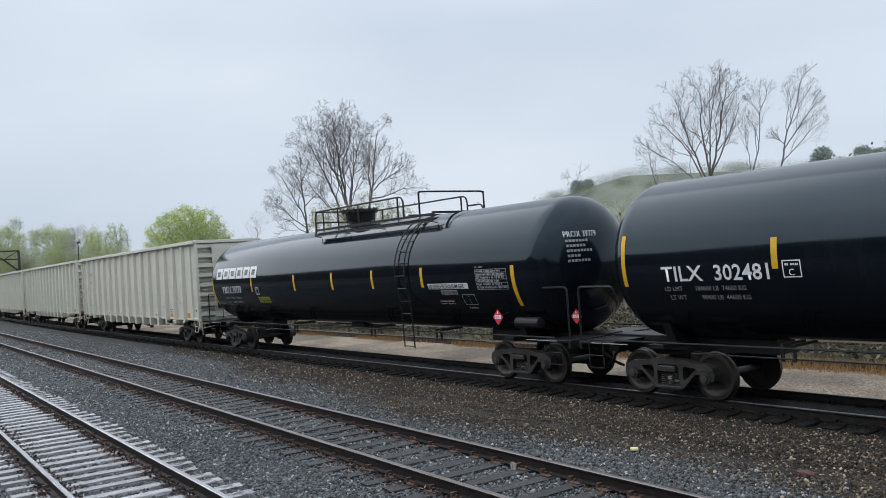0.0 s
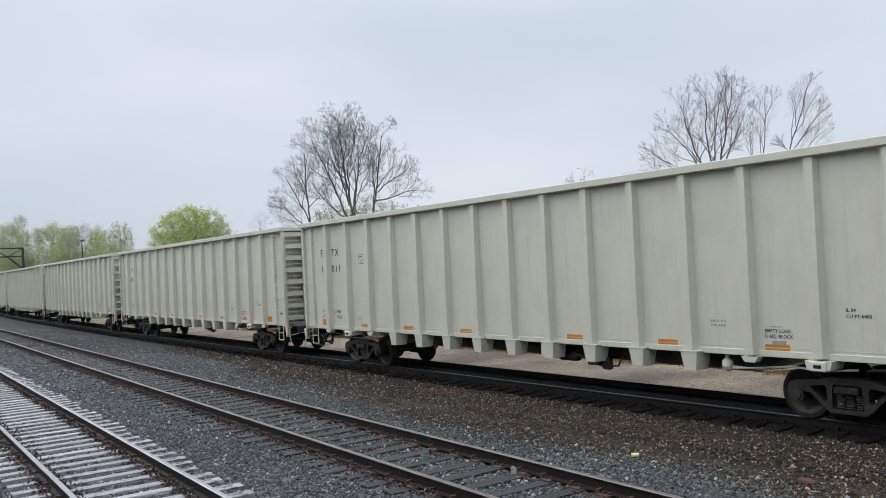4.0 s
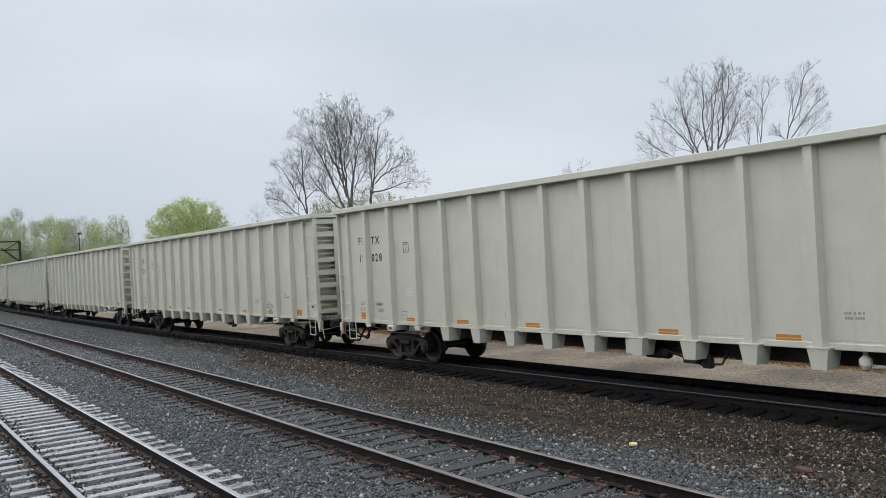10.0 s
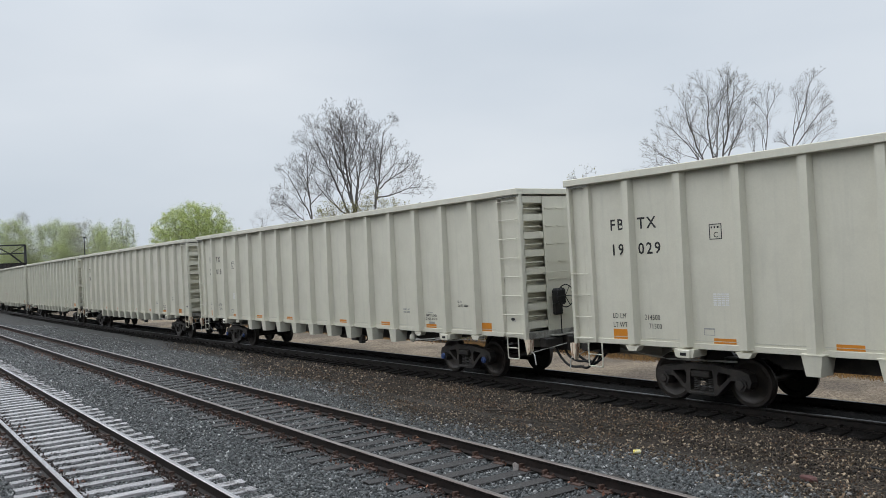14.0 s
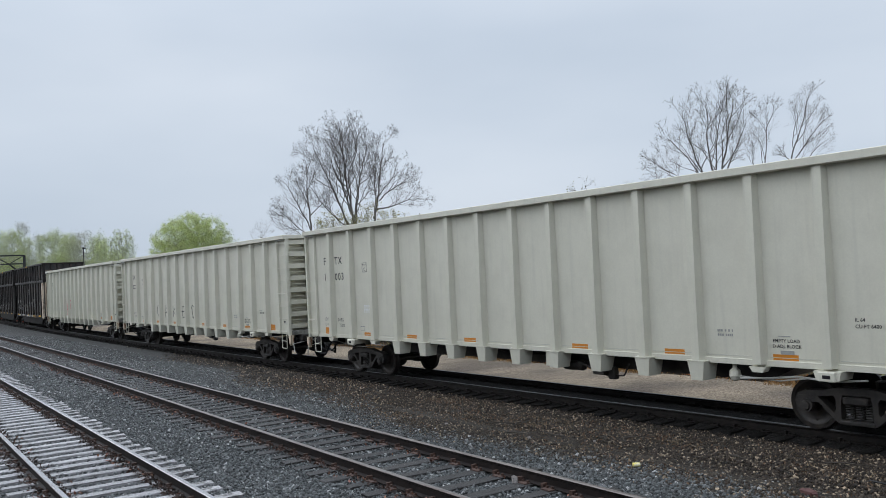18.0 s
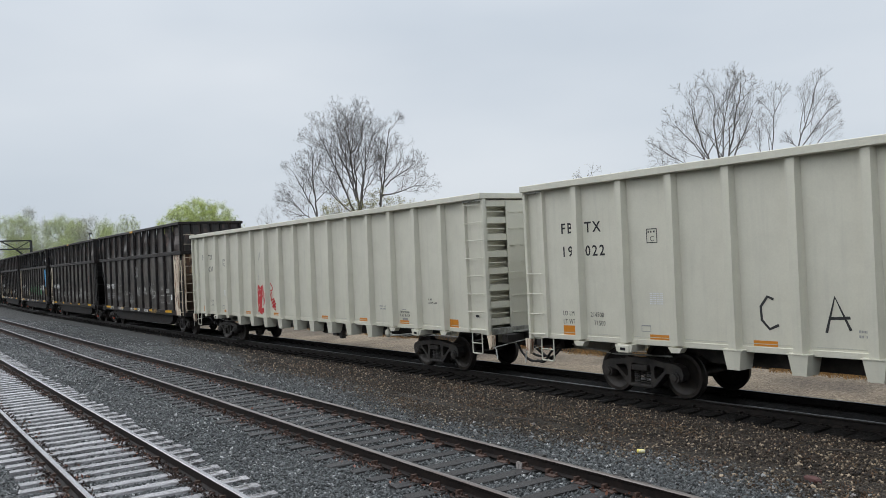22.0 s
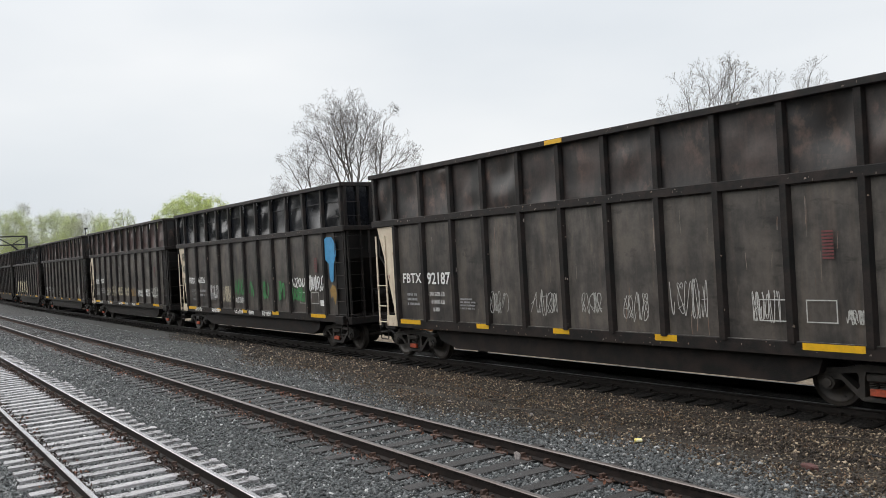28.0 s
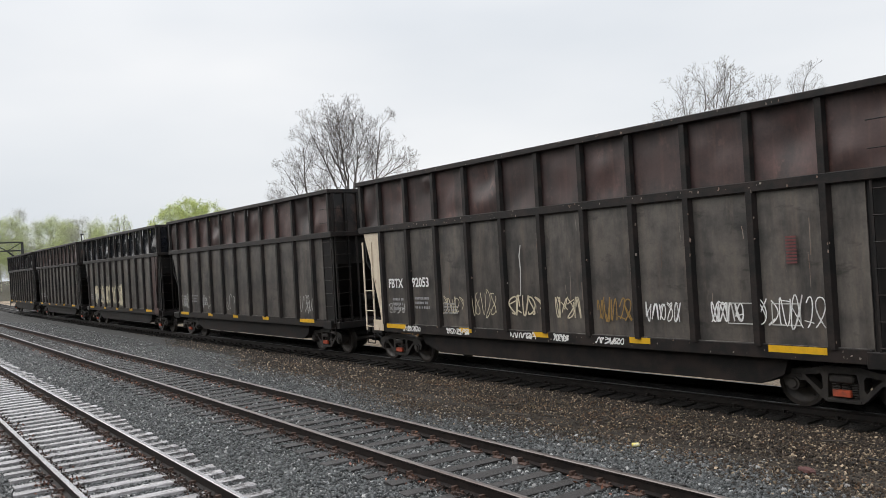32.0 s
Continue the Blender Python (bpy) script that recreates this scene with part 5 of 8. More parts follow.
def tank_car():
    car = tagged(new("tank_car"), "glossy black tank car", "tank car", "black tank cars of the train")
    bm = bmesh.new()
    prof = [(-TL + 0.85 * (1 - math.cos(b)), TR * math.sin(b)) for b in [math.pi / 2 * k / 10 for k in range(11)]]
    prof[0] = (-TL, 0.02)
    body = prof + [(-TL / 3, TR), (TL / 3, TR)] + [(-d, r) for d, r in prof[::-1]]
    lathe(bm, body, "x", 72, (SHIFT, 0, TZ))
    part("shell", bm, M_TANK, car, "glossy black cylindrical tank shell", smooth=True)
    for e in (-1, 1):
        # stub sill, saddle, end platform with its handrail
        bm = bmesh.new()
        box(bm, min(e * 6.9, e * 11.0), max(e * 6.9, e * 11.0), -0.30, 0.30, 0.86, 1.16, 0.012)
        prism_x(bm, [(-0.85, 1.06), (0.85, 1.06), (1.15, 1.68), (0.9, 1.42), (0.0, 1.17), (-0.9, 1.42), (-1.15, 1.68)], e * 8.87 - 0.10, e * 8.87 + 0.10)
        box(bm, e * 8.87 - 0.18, e * 8.87 + 0.18, -1.42, 1.42, 1.02, 1.12, 0.01)
        sill = part("stub_sill", bm, M_BLACK, car)
        bm = bmesh.new()
        box(bm, min(e * 10.1, e * 10.95), max(e * 10.1, e * 10.95), -1.42, 1.42, 1.06, 1.11, 0.008)
        box(bm, min(e * 10.90, e * 10.98), max(e * 10.90, e * 10.98), -1.42, 1.42, 0.93, 1.12, 0.008)
        part("end_platform", bm, M_BLACK, sill)
        bm = bmesh.new()
        tube(bm, rounded([(e * 10.94, -1.38, 1.1), (e * 10.94, -1.38, 2.30), (e * 9.86, -1.50, 2.30), (e * 9.80, -1.44, 2.12)], 0.12, 4), 0.024, 7)
        part("end_handrail", bm, M_BLACK, sill)
        bm = bmesh.new()
        tube(bm, rounded([(e * 10.94, 1.38, 1.1), (e * 10.94, 1.38, 2.30), (e * 9.86, 1.50, 2.30), (e * 9.80, 1.44, 2.12)], 0.12, 4), 0.024, 7)
        part("end_handrail", bm, M_BLACK, sill)
        bm = bmesh.new()
        bars(bm, min(e * 9.55, e * 10.6), max(e * 9.55, e * 10.6), 1.07, 1.105, 1, -1.43, 21)
        part("stencil", bm, M_WHITE_INK, sill)
        step(car, e * 10.5 - 0.2, e * 10.5 + 0.2, -1.40, 0.55, 1.08, M_BLACK)
        coupler(car, e * 10.55, e)
        truck(car, e * 8.87)
    # a pipe rail along each side on pairs of hangers
    for s in (-1, 1):
        bm = bmesh.new()
        tube(bm, [(-10.6, s * 1.50, 1.17), (10.6, s * 1.50, 1.17)], 0.019, 7)
        tube(bm, [(-8.0, s * 1.44, 0.98), (8.0, s * 1.44, 0.98)], 0.016, 6)
        part("side_handrail", bm, M_RUBBER, car, "long dark pipe handrail")
        for x in (-6.0, -2.6, 2.6, 6.0):
            for d in (-0.11, 0.11):
                bm = bmesh.new()
                prism_x(bm, [(s * 1.40, 0.93), (s * 1.44, 0.93), (s * 1.44, 1.24), (s * 0.70, 1.24), (s * 0.70, 1.19), (s * 1.40, 1.19)][::s], x + d - 0.025, x + d + 0.025)
                part("rail_hanger", bm, M_BLACK, car)
    bm = bmesh.new()
    box(bm, -0.5, 0.35, -0.4, 0.4, 1.02, 1.42, 0.03)
    box(bm, -1.9, -0.7, -0.25, 0.25, 1.1, 1.3, 0.03)
    tube(bm, [(-3.2, -0.5, 1.05), (3.0, -0.5, 1.05)], 0.03, 6)
    part("brake_gear", bm, M_BLACK, car)
    # top: manway housing, walkway and railings
    z = TZ + TR
    bm = bmesh.new()
    lathe(bm, [(z - 0.05, 0.40), (z + 0.16, 0.40), (z + 0.17, 0.46), (z + 0.44, 0.52), (z + 0.45, 0.57), (z + 0.54, 0.57), (z + 0.56, 0.05)], "z", 24, (-0.1, 0, 0))
    for k in range(14):
        a = k * math.pi / 7
        box(bm, -0.1 + 0.57 * math.cos(a) - 0.02, -0.1 + 0.57 * math.cos(a) + 0.02, 0.57 * math.sin(a) - 0.02, 0.57 * math.sin(a) + 0.02, z + 0.42, z + 0.58)
    part("manway_housing", bm, M_BLACK, car, "round black valve housing")
    bm = bmesh.new()
    for s in (-1, 1):
        # a sloping strip of grating with a toe bar above it
        for k in range(3):
            f = k / 2
            tube(bm, [(-1.05, s * (1.02 + 0.24 * f), z - 0.16 - 0.10 * f), (5.8, s * (1.02 + 0.24 * f), z - 0.16 - 0.10 * f)], 0.016, 5)
        for k in range(76):
            x = -1.05 + 0.09 * k
            box(bm, x - 0.008, x + 0.008, min(s * 1.02, s * 1.14), max(s * 1.02, s * 1.14), z - 0.205, z - 0.165)
            box(bm, x - 0.008, x + 0.008, min(s * 1.14, s * 1.26), max(s * 1.14, s * 1.26), z - 0.255, z - 0.215)
        box(bm, -1.12, 5.85, s * 1.19 - 0.012, s * 1.19 + 0.012, z - 0.10, z - 0.03)
        for x in (-1.08, 0.9, 3.0, 5.7):
            tube(bm, [(x, s * 1.19, z - 0.06), (x, s * 1.24, z - 0.27), (x, s * 1.0, z - 0.30)], 0.016, 5)
    for x in (4.6, 5.75):
        box(bm, x - 0.03, x + 0.03, -1.2, 1.2, z - 0.05, z + 0.01)
    walk_way = part("walkway", bm, M_BLACK, car, "open steel walkway round the housing")
    rails = []
    for s in (-1, 1):
        y = s * 1.17
        rails.append(rounded([(-1.1, y, z - 0.2), (-1.1, y, z + 0.56), (4.3, y, z + 0.56), (4.3, y, z - 0.1)], 0.25, 4))
        for x in (-0.55, 0.45, 1.75, 4.0):
            rails.append([(x, y, z - 0.15), (x, y, z + 0.55)])
        rails.append([(5.1, y, z - 0.15), (5.1, y, z + 0.62)])
    rails.append([(-1.1, -1.17, z + 0.56), (-1.1, 1.17, z + 0.56)])
    rails.append([(-1.1, -1.17, z + 0.2), (-1.1, 1.17, z + 0.2)])
    rails.append(rounded([(5.1, -1.17, z - 0.1), (5.1, -1.17, z + 0.62), (5.1, 1.17, z + 0.62), (5.1, 1.17, z - 0.1)], 0.10, 3))
    rails.append(rounded([(4.3, 1.17, z + 0.25), (5.0, 1.17, z + 0.25), (5.4, 0.9, z - 0.1)], 0.15, 3))
    for r in rails:
        bm = bmesh.new()
        tube(bm, r, 0.026, 6)
        part("railing", bm, M_BLACK, walk_way)
    # a ladder that follows the shell, and its straight foot
    bm = bmesh.new()
    for x in (4.45, 4.95):
        tube(bm, [on_tank(x, radians(a), 0.07) for a in range(64, -21, -7)] + [(x, -1.55, 1.6), (x, -1.52, 0.70)], 0.02, 6)
    for a in (58, 46, 34, 22, 10, -2, -14):
        tube(bm, [on_tank(4.45, radians(a), 0.07), on_tank(4.95, radians(a), 0.07)], 0.014, 5)
    for zz in (2.0, 1.65, 1.35, 1.05, 0.74):
        tube(bm, [(4.45, -1.54, zz), (4.95, -1.54, zz)], 0.014, 5)
    part("ladder", bm, M_BLACK, car)
    return car


tank_a = tank_car()
tank_b = copy_thing(tank_a, Matrix())
for c in tank_a.children:
    if c.name.startswith("shell"):
        c.location.x += 0.3
TRAIN.append((tank_a, -2.73))
TRAIN.append((tank_b, -24.93))
tagged(tank_a, "glossy wet black tank car with yellow reflector stripes")
tagged(tank_b, "glossy black tank car with top walkway and white emblem")


def stripes(car, xs, z0, z1, w=0.05):
    for x in xs:
        bm = bmesh.new()
        tank_patch(bm, x - w, x + w, z0, z1, 0.006, 8)
        part("reflector", bm, M_YELLOW, car, "yellow reflective stripe")


# first tank car: only its rear part passes through the view
stripes(tank_a, (-9.36,), 2.30, 3.32)
stripes(tank_a, (-6.0, -1.8, 2.4), 2.56, 3.10, 0.06)
tank_text("TILX", 0.40, -8.42, 2.39, M_WHITE_INK, tank_a, 1.12, 0.006)
tank_text("302481", 0.40, -7.25, 2.39, M_WHITE_INK, tank_a, 1.0, 0.006)
for k, (p, q) in enumerate((("LD LMT", "184600 LB  74650 KG"), ("LT WT", "98400 LB  44650 KG"))):
    tank_text(p, 0.125, -8.42 + 0.08 * k, 2.20 - 0.17 * k, M_FAINT_INK, tank_a)
    tank_text(q, 0.125, -7.72 + 0.1 * k, 2.20 - 0.17 * k, M_FAINT_INK, tank_a, 0.97)
bm = bmesh.new()
for a, b, c, d in ((-5.87, -5.53, 2.40, 2.42), (-5.87, -5.53, 2.68, 2.70), (-5.87, -5.85, 2.40, 2.70), (-5.55, -5.53, 2.40, 2.70)):
    tank_patch(bm, a, b, c, d)
tank_bars(bm, -5.82, -5.58, 2.59, 2.66, 1, 4, 0)
part("stencil", bm, M_WHITE_INK, tank_a)
tank_text("C", 0.16, -5.76, 2.44, M_WHITE_INK, tank_a)
# second tank car
stripes(tank_b, (-5.72, -2.1, 0.61, 3.08, 5.66), 2.38, 2.92, 0.06)
stripes(tank_b, (9.44,), 1.88, 2.86, 0.065)
stripes(tank_b, (-9.62,), 1.93, 2.86, 0.055)
bm = bmesh.new()
tank_patch(bm, -5.40, -4.42, 1.95, 2.17)
part("label_plate", bm, shader("yellow_green_label", (0.34, 0.33, 0.03), 0.5, bump=0), tank_b, "faded yellow label")
bm = bmesh.new()
tank_bars(bm, -5.3, -4.5, 1.98, 2.13, 2, 31)
for v in bm.verts:
    v.co.y -= 0.003
part("stencil", bm, M_INK, tank_b)
tank_text("PROX 39779", 0.40, -8.61, 2.33, M_WHITE_INK, tank_b, 0.86, 0.003)
for k, (p, q) in enumerate((("LD LMT", "162800 LB   73 850 KG"), ("LT WT", "100200 LB   45 450 KG"))):
    tank_text(p, 0.13, -8.56, 2.10 - 0.16 * k, M_FAINT_INK, tank_b)
    tank_text(q, 0.13, -8.02, 2.10 - 0.16 * k, M_FAINT_INK, tank_b, 0.86)
bm = bmesh.new()
for a, b, c, d in ((-5.43, -5.14, 2.27, 2.285), (-5.43, -5.14, 2.52, 2.535), (-5.43, -5.415, 2.27, 2.53), (-5.155, -5.14, 2.27, 2.53)):
    tank_patch(bm, a, b, c, d)
tank_bars(bm, -5.39, -5.18, 2.44, 2.50, 1, 4, 0)
part("stencil", bm, M_WHITE_INK, tank_b)
tank_text("C", 0.13, -5.34, 2.31, M_WHITE_INK, tank_b)
# the emblem: a row of six white block shapes
for k in range(6):
    bm = bmesh.new()
    x, w, q = -9.18 + k * 0.672, 0.60, 0.15
    tank_patch(bm, x, x + q, 2.90, 3.33, 0.007)
    tank_patch(bm, x + w - q, x + w, 2.90, 3.33, 0.007)
    tank_patch(bm, x + q, x + w - q, 3.22, 3.33, 0.007)
    tank_patch(bm, x + q, x + w - q, 2.90, 3.01, 0.007)
    part("emblem_block", bm, M_WHITE_INK, tank_b, "white block shape of the emblem")
bm = bmesh.new()
tank_bars(bm, 7.35, 7.75, 1.78, 1.86, 1, 41, 0)
plate_bm = bmesh.new()
tank_patch(plate_bm, 5.90, 7.66, 2.325, 2.475, 0.008)
part("label_strip", plate_bm, M_WHITE_INK, tank_b, "white strip with black lettering")
plate_bm = bmesh.new()
tank_patch(plate_bm, 6.44, 7.14, 2.165, 2.295, 0.008)
part("label_strip", plate_bm, M_FAINT_INK, tank_b)
tank_text("LIQUEFIED PETROLEUM GAS", 0.155, 5.92, 2.345, M_INK, tank_b, 0.80, 0.003)
tank_text("NOT ODORIZED", 0.125, 6.46, 2.185, M_INK, tank_b, 0.70, 0.002)
for i in range(7):
    tank_patch(bm, 8.02, 9.22, 2.29 + i * 0.083, 2.30 + i * 0.083)
for x in (8.02, 8.5, 8.85, 9.21):
    tank_patch(bm, x, x + 0.012, 2.29, 2.80)
tank_bars(bm, 8.06, 9.18, 2.30, 2.79, 6, 43)
tank_bars(bm, 8.02, 8.35, 2.83, 2.88, 1, 44, 0)
for a, b, c, d in ((7.28, 7.80, 1.90, 1.915), (7.28, 7.80, 2.16, 2.175), (7.28, 7.295, 1.90, 2.17), (7.785, 7.80, 1.90, 2.17), (7.54, 7.55, 1.90, 2.17)):
    tank_patch(bm, a, b, c, d)
part("stencil", bm, M_FAINT_INK, tank_b, "white data table")
bm = bmesh.new()
tank_bars(bm, 6.22, 6.84, 1.90, 2.03, 2, 45, 0)
part("stencil", bm, shader("pink_white_label", (0.6, 0.42, 0.42), 0.5, bump=0), tank_b)
# white data on the leading head
bm = bmesh.new()


def head_x(y, z):
    q = min(1.0, math.hypot(y, z - TZ) / TR)
    return SHIFT + TL - 0.85 + 0.85 * math.sqrt(1 - q * q)


rnd = random.Random(8)
for row, (n, h) in enumerate(((0, 0.14), (7, 0.06), (6, 0.06), (8, 0.06), (4, 0.06), (7, 0.06))):
    z = 3.42 - row * 0.115
    for k in range(n):
        if k == 4 and row == 0:
            continue
        y0 = -0.98 + k * 0.085
        y1 = y0 + 0.065
        q = [bm.verts.new((head_x(y, zz) + 0.012, y, zz)) for y, zz in ((y0, z), (y1, z), (y1, z + h), (y0, z + h))]
        bm.faces.new(q)
part("stencil", bm, M_FAINT_INK, tank_b)
ob = glyphs("PROX 39779", 0.20, M_WHITE_INK, tank_b, Matrix(), squeeze=0.82)
for v in ob.data.vertices:
    yy, zz = v.co.x - 1.0, v.co.y + 3.42
    v.co = (head_x(yy, zz) + 0.014, yy, zz)
diamond(tank_b, 10.75, -0.95, 1.6, 0.17)
diamond(tank_b, 8.77, -1.62, 1.62)
bm = bmesh.new()
tube(bm, [(8.77, -1.60, 1.62), (8.77, -1.1, 1.75)], 0.015, 5)
part("placard_bracket", bm, M_BLACK, tank_b)
bm = bmesh.new()
lathe(bm, [(-0.42, 0.03), (-0.40, 0.13), (0.40, 0.13), (0.42, 0.03)], "x", 14, (9.6, -1.36, 1.48))
part("air_reservoir", bm, M_BLACK, tank_b)
# ---- the grimy dark hopper cars with raised sides ----
HL, HW, HB, HT, HS = 8.10, 1.56, 3.965, 5.43, 1.045       # half length, half width, belt, top, sill
HP = 2 * HL / 12


def post_x(i):
    """Where side post i stands, counted from the rear."""
    return min(max(-8.38 + 1.371 * i, -HL), HL)


def dented(x0, x1, z0, z1, seed, bulge, dents, nx=8, nz=9, bar=False):
    """A thin sheet that faces -y, pressed out a little and dented by use."""
    rnd = random.Random(seed)
    spots = [(rnd.uniform(x0, x1), rnd.uniform(z0, z1), rnd.uniform(0.12, 0.4), rnd.gauss(0, dents)) for _ in range(9)]
    bm = bmesh.new()
    grid = []
    for j in range(nz + 1):
        row = []
        for i in range(nx + 1):
            x, z = x0 + (x1 - x0) * i / nx, z0 + (z1 - z0) * j / nz
            u, v = i / nx, j / nz
            d = bulge * (16 * u * (1 - u) * v * (1 - v)) ** 0.6
            d += sum(h * math.exp(-((x - a) ** 2 + (z - b) ** 2) / (q * q)) for a, b, q, h in spots) * min(1, 6 * u * (1 - u), 6 * v * (1 - v))
            row.append(bm.verts.new((x, -d, z)))
        grid.append(row)
    for p, q in zip(grid, grid[1:]):
        for i in range(nx):
            bm.faces.new((p[i], p[i + 1], q[i + 1], q[i]))
    for f in bm.faces:
        f.smooth = True
    if bar:
        box(bm, x0, x1, -0.022, 0.0, z0 + (z1 - z0) * 0.62, z0 + (z1 - z0) * 0.62 + 0.03)
    return bm


def hopper(upper, pale_end=False):
    car = tagged(new("hopper_car"), "", "hopper car", "dark hopper cars of the train")
    me_low, me_up = bmesh.new(), bmesh.new()
    prism_z(me_low, [(-0.10, 0), (-0.06, -0.11), (0.06, -0.11), (0.10, 0)], HS + 0.1, HB - 0.06)
    prism_z(me_up, [(-0.09, 0), (-0.06, -0.09), (0.06, -0.09), (0.09, 0)], HB + 0.08, HT - 0.10)
    me_low, me_up = finish(me_low, "side_post"), finish(me_up, "side_post")
    for me in (me_low, me_up):
        me.materials.append(M_HRIB)
    for s in (-1, 1):
        bm = bmesh.new()
        y0, y1 = min(s * 1.43, s * 1.455), max(s * 1.43, s * 1.455)
        prism(bm, [(-HL + 1.30, HS), (HL - 0.74, HS), (HL - 0.74, HB), (-HL + 0.05, HB), (-HL + 0.28, 3.55)], y0, y1)
        part("side_sheet", bm, M_HOPPER, car, "grimy brown-black lower side sheet")
        for i in range(12):
            x0, x1 = post_x(i) + (0.04 if i else 0), post_x(i + 1)
            if s < 0:
                part("upper_panel", dented(x0, x1, HB + 0.02, HT - 0.06, 700 + i, -0.035, 0.034, bar=upper is M_UPPER_BLACK), upper, car, m=pose(0, -1.43, 0))
                if 0 < i < 11:
                    part("lower_panel", dented(x0 + 0.05, x1 - 0.05, HS + 0.12, HB - 0.08, 720 + i, 0.018, 0.007), M_HOPPER, car, m=pose(0, -1.458, 0))
            else:
                bm = bmesh.new()
                box(bm, x0, x1, 1.428, 1.452, HB + 0.02, HT - 0.06)
                part("upper_panel", bm, upper, car)
        for i in range(13):
            x = min(max(post_x(i), -HL + 0.08), HL - 0.08)
            part("side_post", me_up, None, car, m=pose(x, s * 1.455, 0, rz=0 if s < 0 else 180))
            if 0 < i < 12:
                part("side_post", me_low, None, car, m=pose(x, s * 1.455, 0, rz=0 if s < 0 else 180))
        bm = bmesh.new()
        box(bm, -HL - 0.06, HL + 0.06, min(s * 1.42, s * HW), max(s * 1.42, s * HW), HB - 0.10, HB + 0.085, 0.012)
        part("belt_rail", bm, M_HRIB, car)
        bm = bmesh.new()
        box(bm, -HL - 0.08, HL + 0.08, min(s * 1.42, s * 1.60), max(s * 1.42, s * 1.60), HT - 0.13, HT, 0.012)
        part("top_chord", bm, M_HRIB, car)
        bm = bmesh.new()
        box(bm, -HL + 1.0, HL - 0.75, min(s * 1.36, s * 1.52), max(s * 1.36, s * 1.52), HS - 0.12, HS + 0.13, 0.012)
        part("side_sill", bm, M_HRIB, car)
        # a thin pale strip paints the highlight along the top of the sill
        bm = bmesh.new()
        box(bm, -HL + 1.05, HL - 0.8, min(s * 1.465, s * 1.515), max(s * 1.465, s * 1.515), HS + 0.128, HS + 0.137)
        part("sill_dust", bm, M_SILL_TOP, car, "pale speckled strip, painted highlight of the sill top")
        for e in (-1, 1):
            # the corner column that carries the overhanging end, and its casting
            bm = bmesh.new()
            w = 0.34 if e < 0 else 0.30
            box(bm, min(e * (HL - w), e * (HL - w - 0.55)), max(e * (HL - w), e * (HL - w - 0.55)), min(s * 1.34, s * 1.53), max(s * 1.34, s * 1.53), 0.86, 1.14, 0.015)
            part("corner_casting", bm, M_HRIB, car)
    for e in (-1, 1):
        bm = bmesh.new()
        box(bm, min(e * (HL - 0.03), e * HL), max(e * (HL - 0.03), e * HL), -1.44, 1.44, HB, HT - 0.05)
        end = part("end_sheet", bm, M_UPPER_BROWN if upper is M_RUSTY else upper, car)
        for y in (-1.42, -0.95, -0.48, 0.0, 0.48, 0.95, 1.42):
            bm = bmesh.new()
            box(bm, min(e * HL, e * (HL + 0.09)), max(e * HL, e * (HL + 0.09)), y - 0.05, y + 0.05, HB, HT - 0.1, 0.008)
            part("end_post", bm, M_HRIB, end)
        bm = bmesh.new()
        box(bm, min(e * (HL - 0.02), e * (HL + 0.10)), max(e * (HL - 0.02), e * (HL + 0.10)), -HW, HW, HT - 0.13, HT - 0.004, 0.01)
        box(bm, min(e * (HL - 0.02), e * (HL + 0.10)), max(e * (HL - 0.02), e * (HL + 0.10)), -HW + 0.01, HW - 0.01, HB - 0.08, HB + 0.07, 0.01)
        part("end_chord", bm, M_HRIB, end)
        # the sloping end sheet of the hopper with its cross stiffener
        bm = bmesh.new()
        prism(bm, [(e * (HL - 0.04), HB), (e * (HL - 0.06), 2.98), (e * (HL - 1.9), 0.95), (e * (HL - 1.96), 1.0), (e * (HL - 0.12), 3.02), (e * (HL - 0.10), HB)][::-e], -1.43, 1.43)
        rusty = pale_end and e > 0
        # unless rusty, the slope is blackened in place of the end's shade
        slope = part("slope_sheet", bm, M_RUST_SLOPE if rusty else M_END_SHADE, car, "rust-brown sloping end sheet" if rusty else "sloping end sheet blackened for the deep end's shade")
        bm = bmesh.new()
        box(bm, min(e * (HL - 0.62), e * (HL - 0.40)), max(e * (HL - 0.62), e * (HL - 0.40)), -1.40, 1.40, 2.84, 2.98, 0.01)
        for y in (-0.5, 0.5):
            tube(bm, [(e * (HL - 0.75), y, 2.55), (e * (HL - 0.8), y, 1.1)], 0.04, 6)
        part("stiffener", bm, M_RUST_SLOPE if rusty else M_HRIB, slope)
        bm = bmesh.new()
        box(bm, min(e * (HL - 2.4), e * (HL + 0.1)), max(e * (HL - 2.4), e * (HL + 0.1)), -0.35, 0.35, 0.82, 1.12, 0.015)
        box(bm, min(e * (HL - 0.10), e * (HL + 0.12)), max(e * (HL - 0.10), e * (HL + 0.12)), -1.45, 1.45, 0.88, 1.10, 0.015)
        box(bm, min(e * (HL - 0.9), e * HL), max(e * (HL - 0.9), e * HL), -1.2, 0.2, 1.10, 1.14)
        sill = part("end_sill", bm, M_HRIB, car)
        bm = bmesh.new()
        tube(bm, [(e * (HL + 0.04), -0.6, 1.1), (e * (HL + 0.04), -0.6, HB - 0.05)], 0.035, 6)
        tube(bm, [(e * (HL + 0.04), 0.6, 1.1), (e * (HL + 0.04), 0.6, HB - 0.05)], 0.035, 6)
        tube(bm, [(e * (HL + 0.04), 1.3, 1.1), (e * (HL + 0.04), 1.3, HB - 0.05)], 0.035, 6)
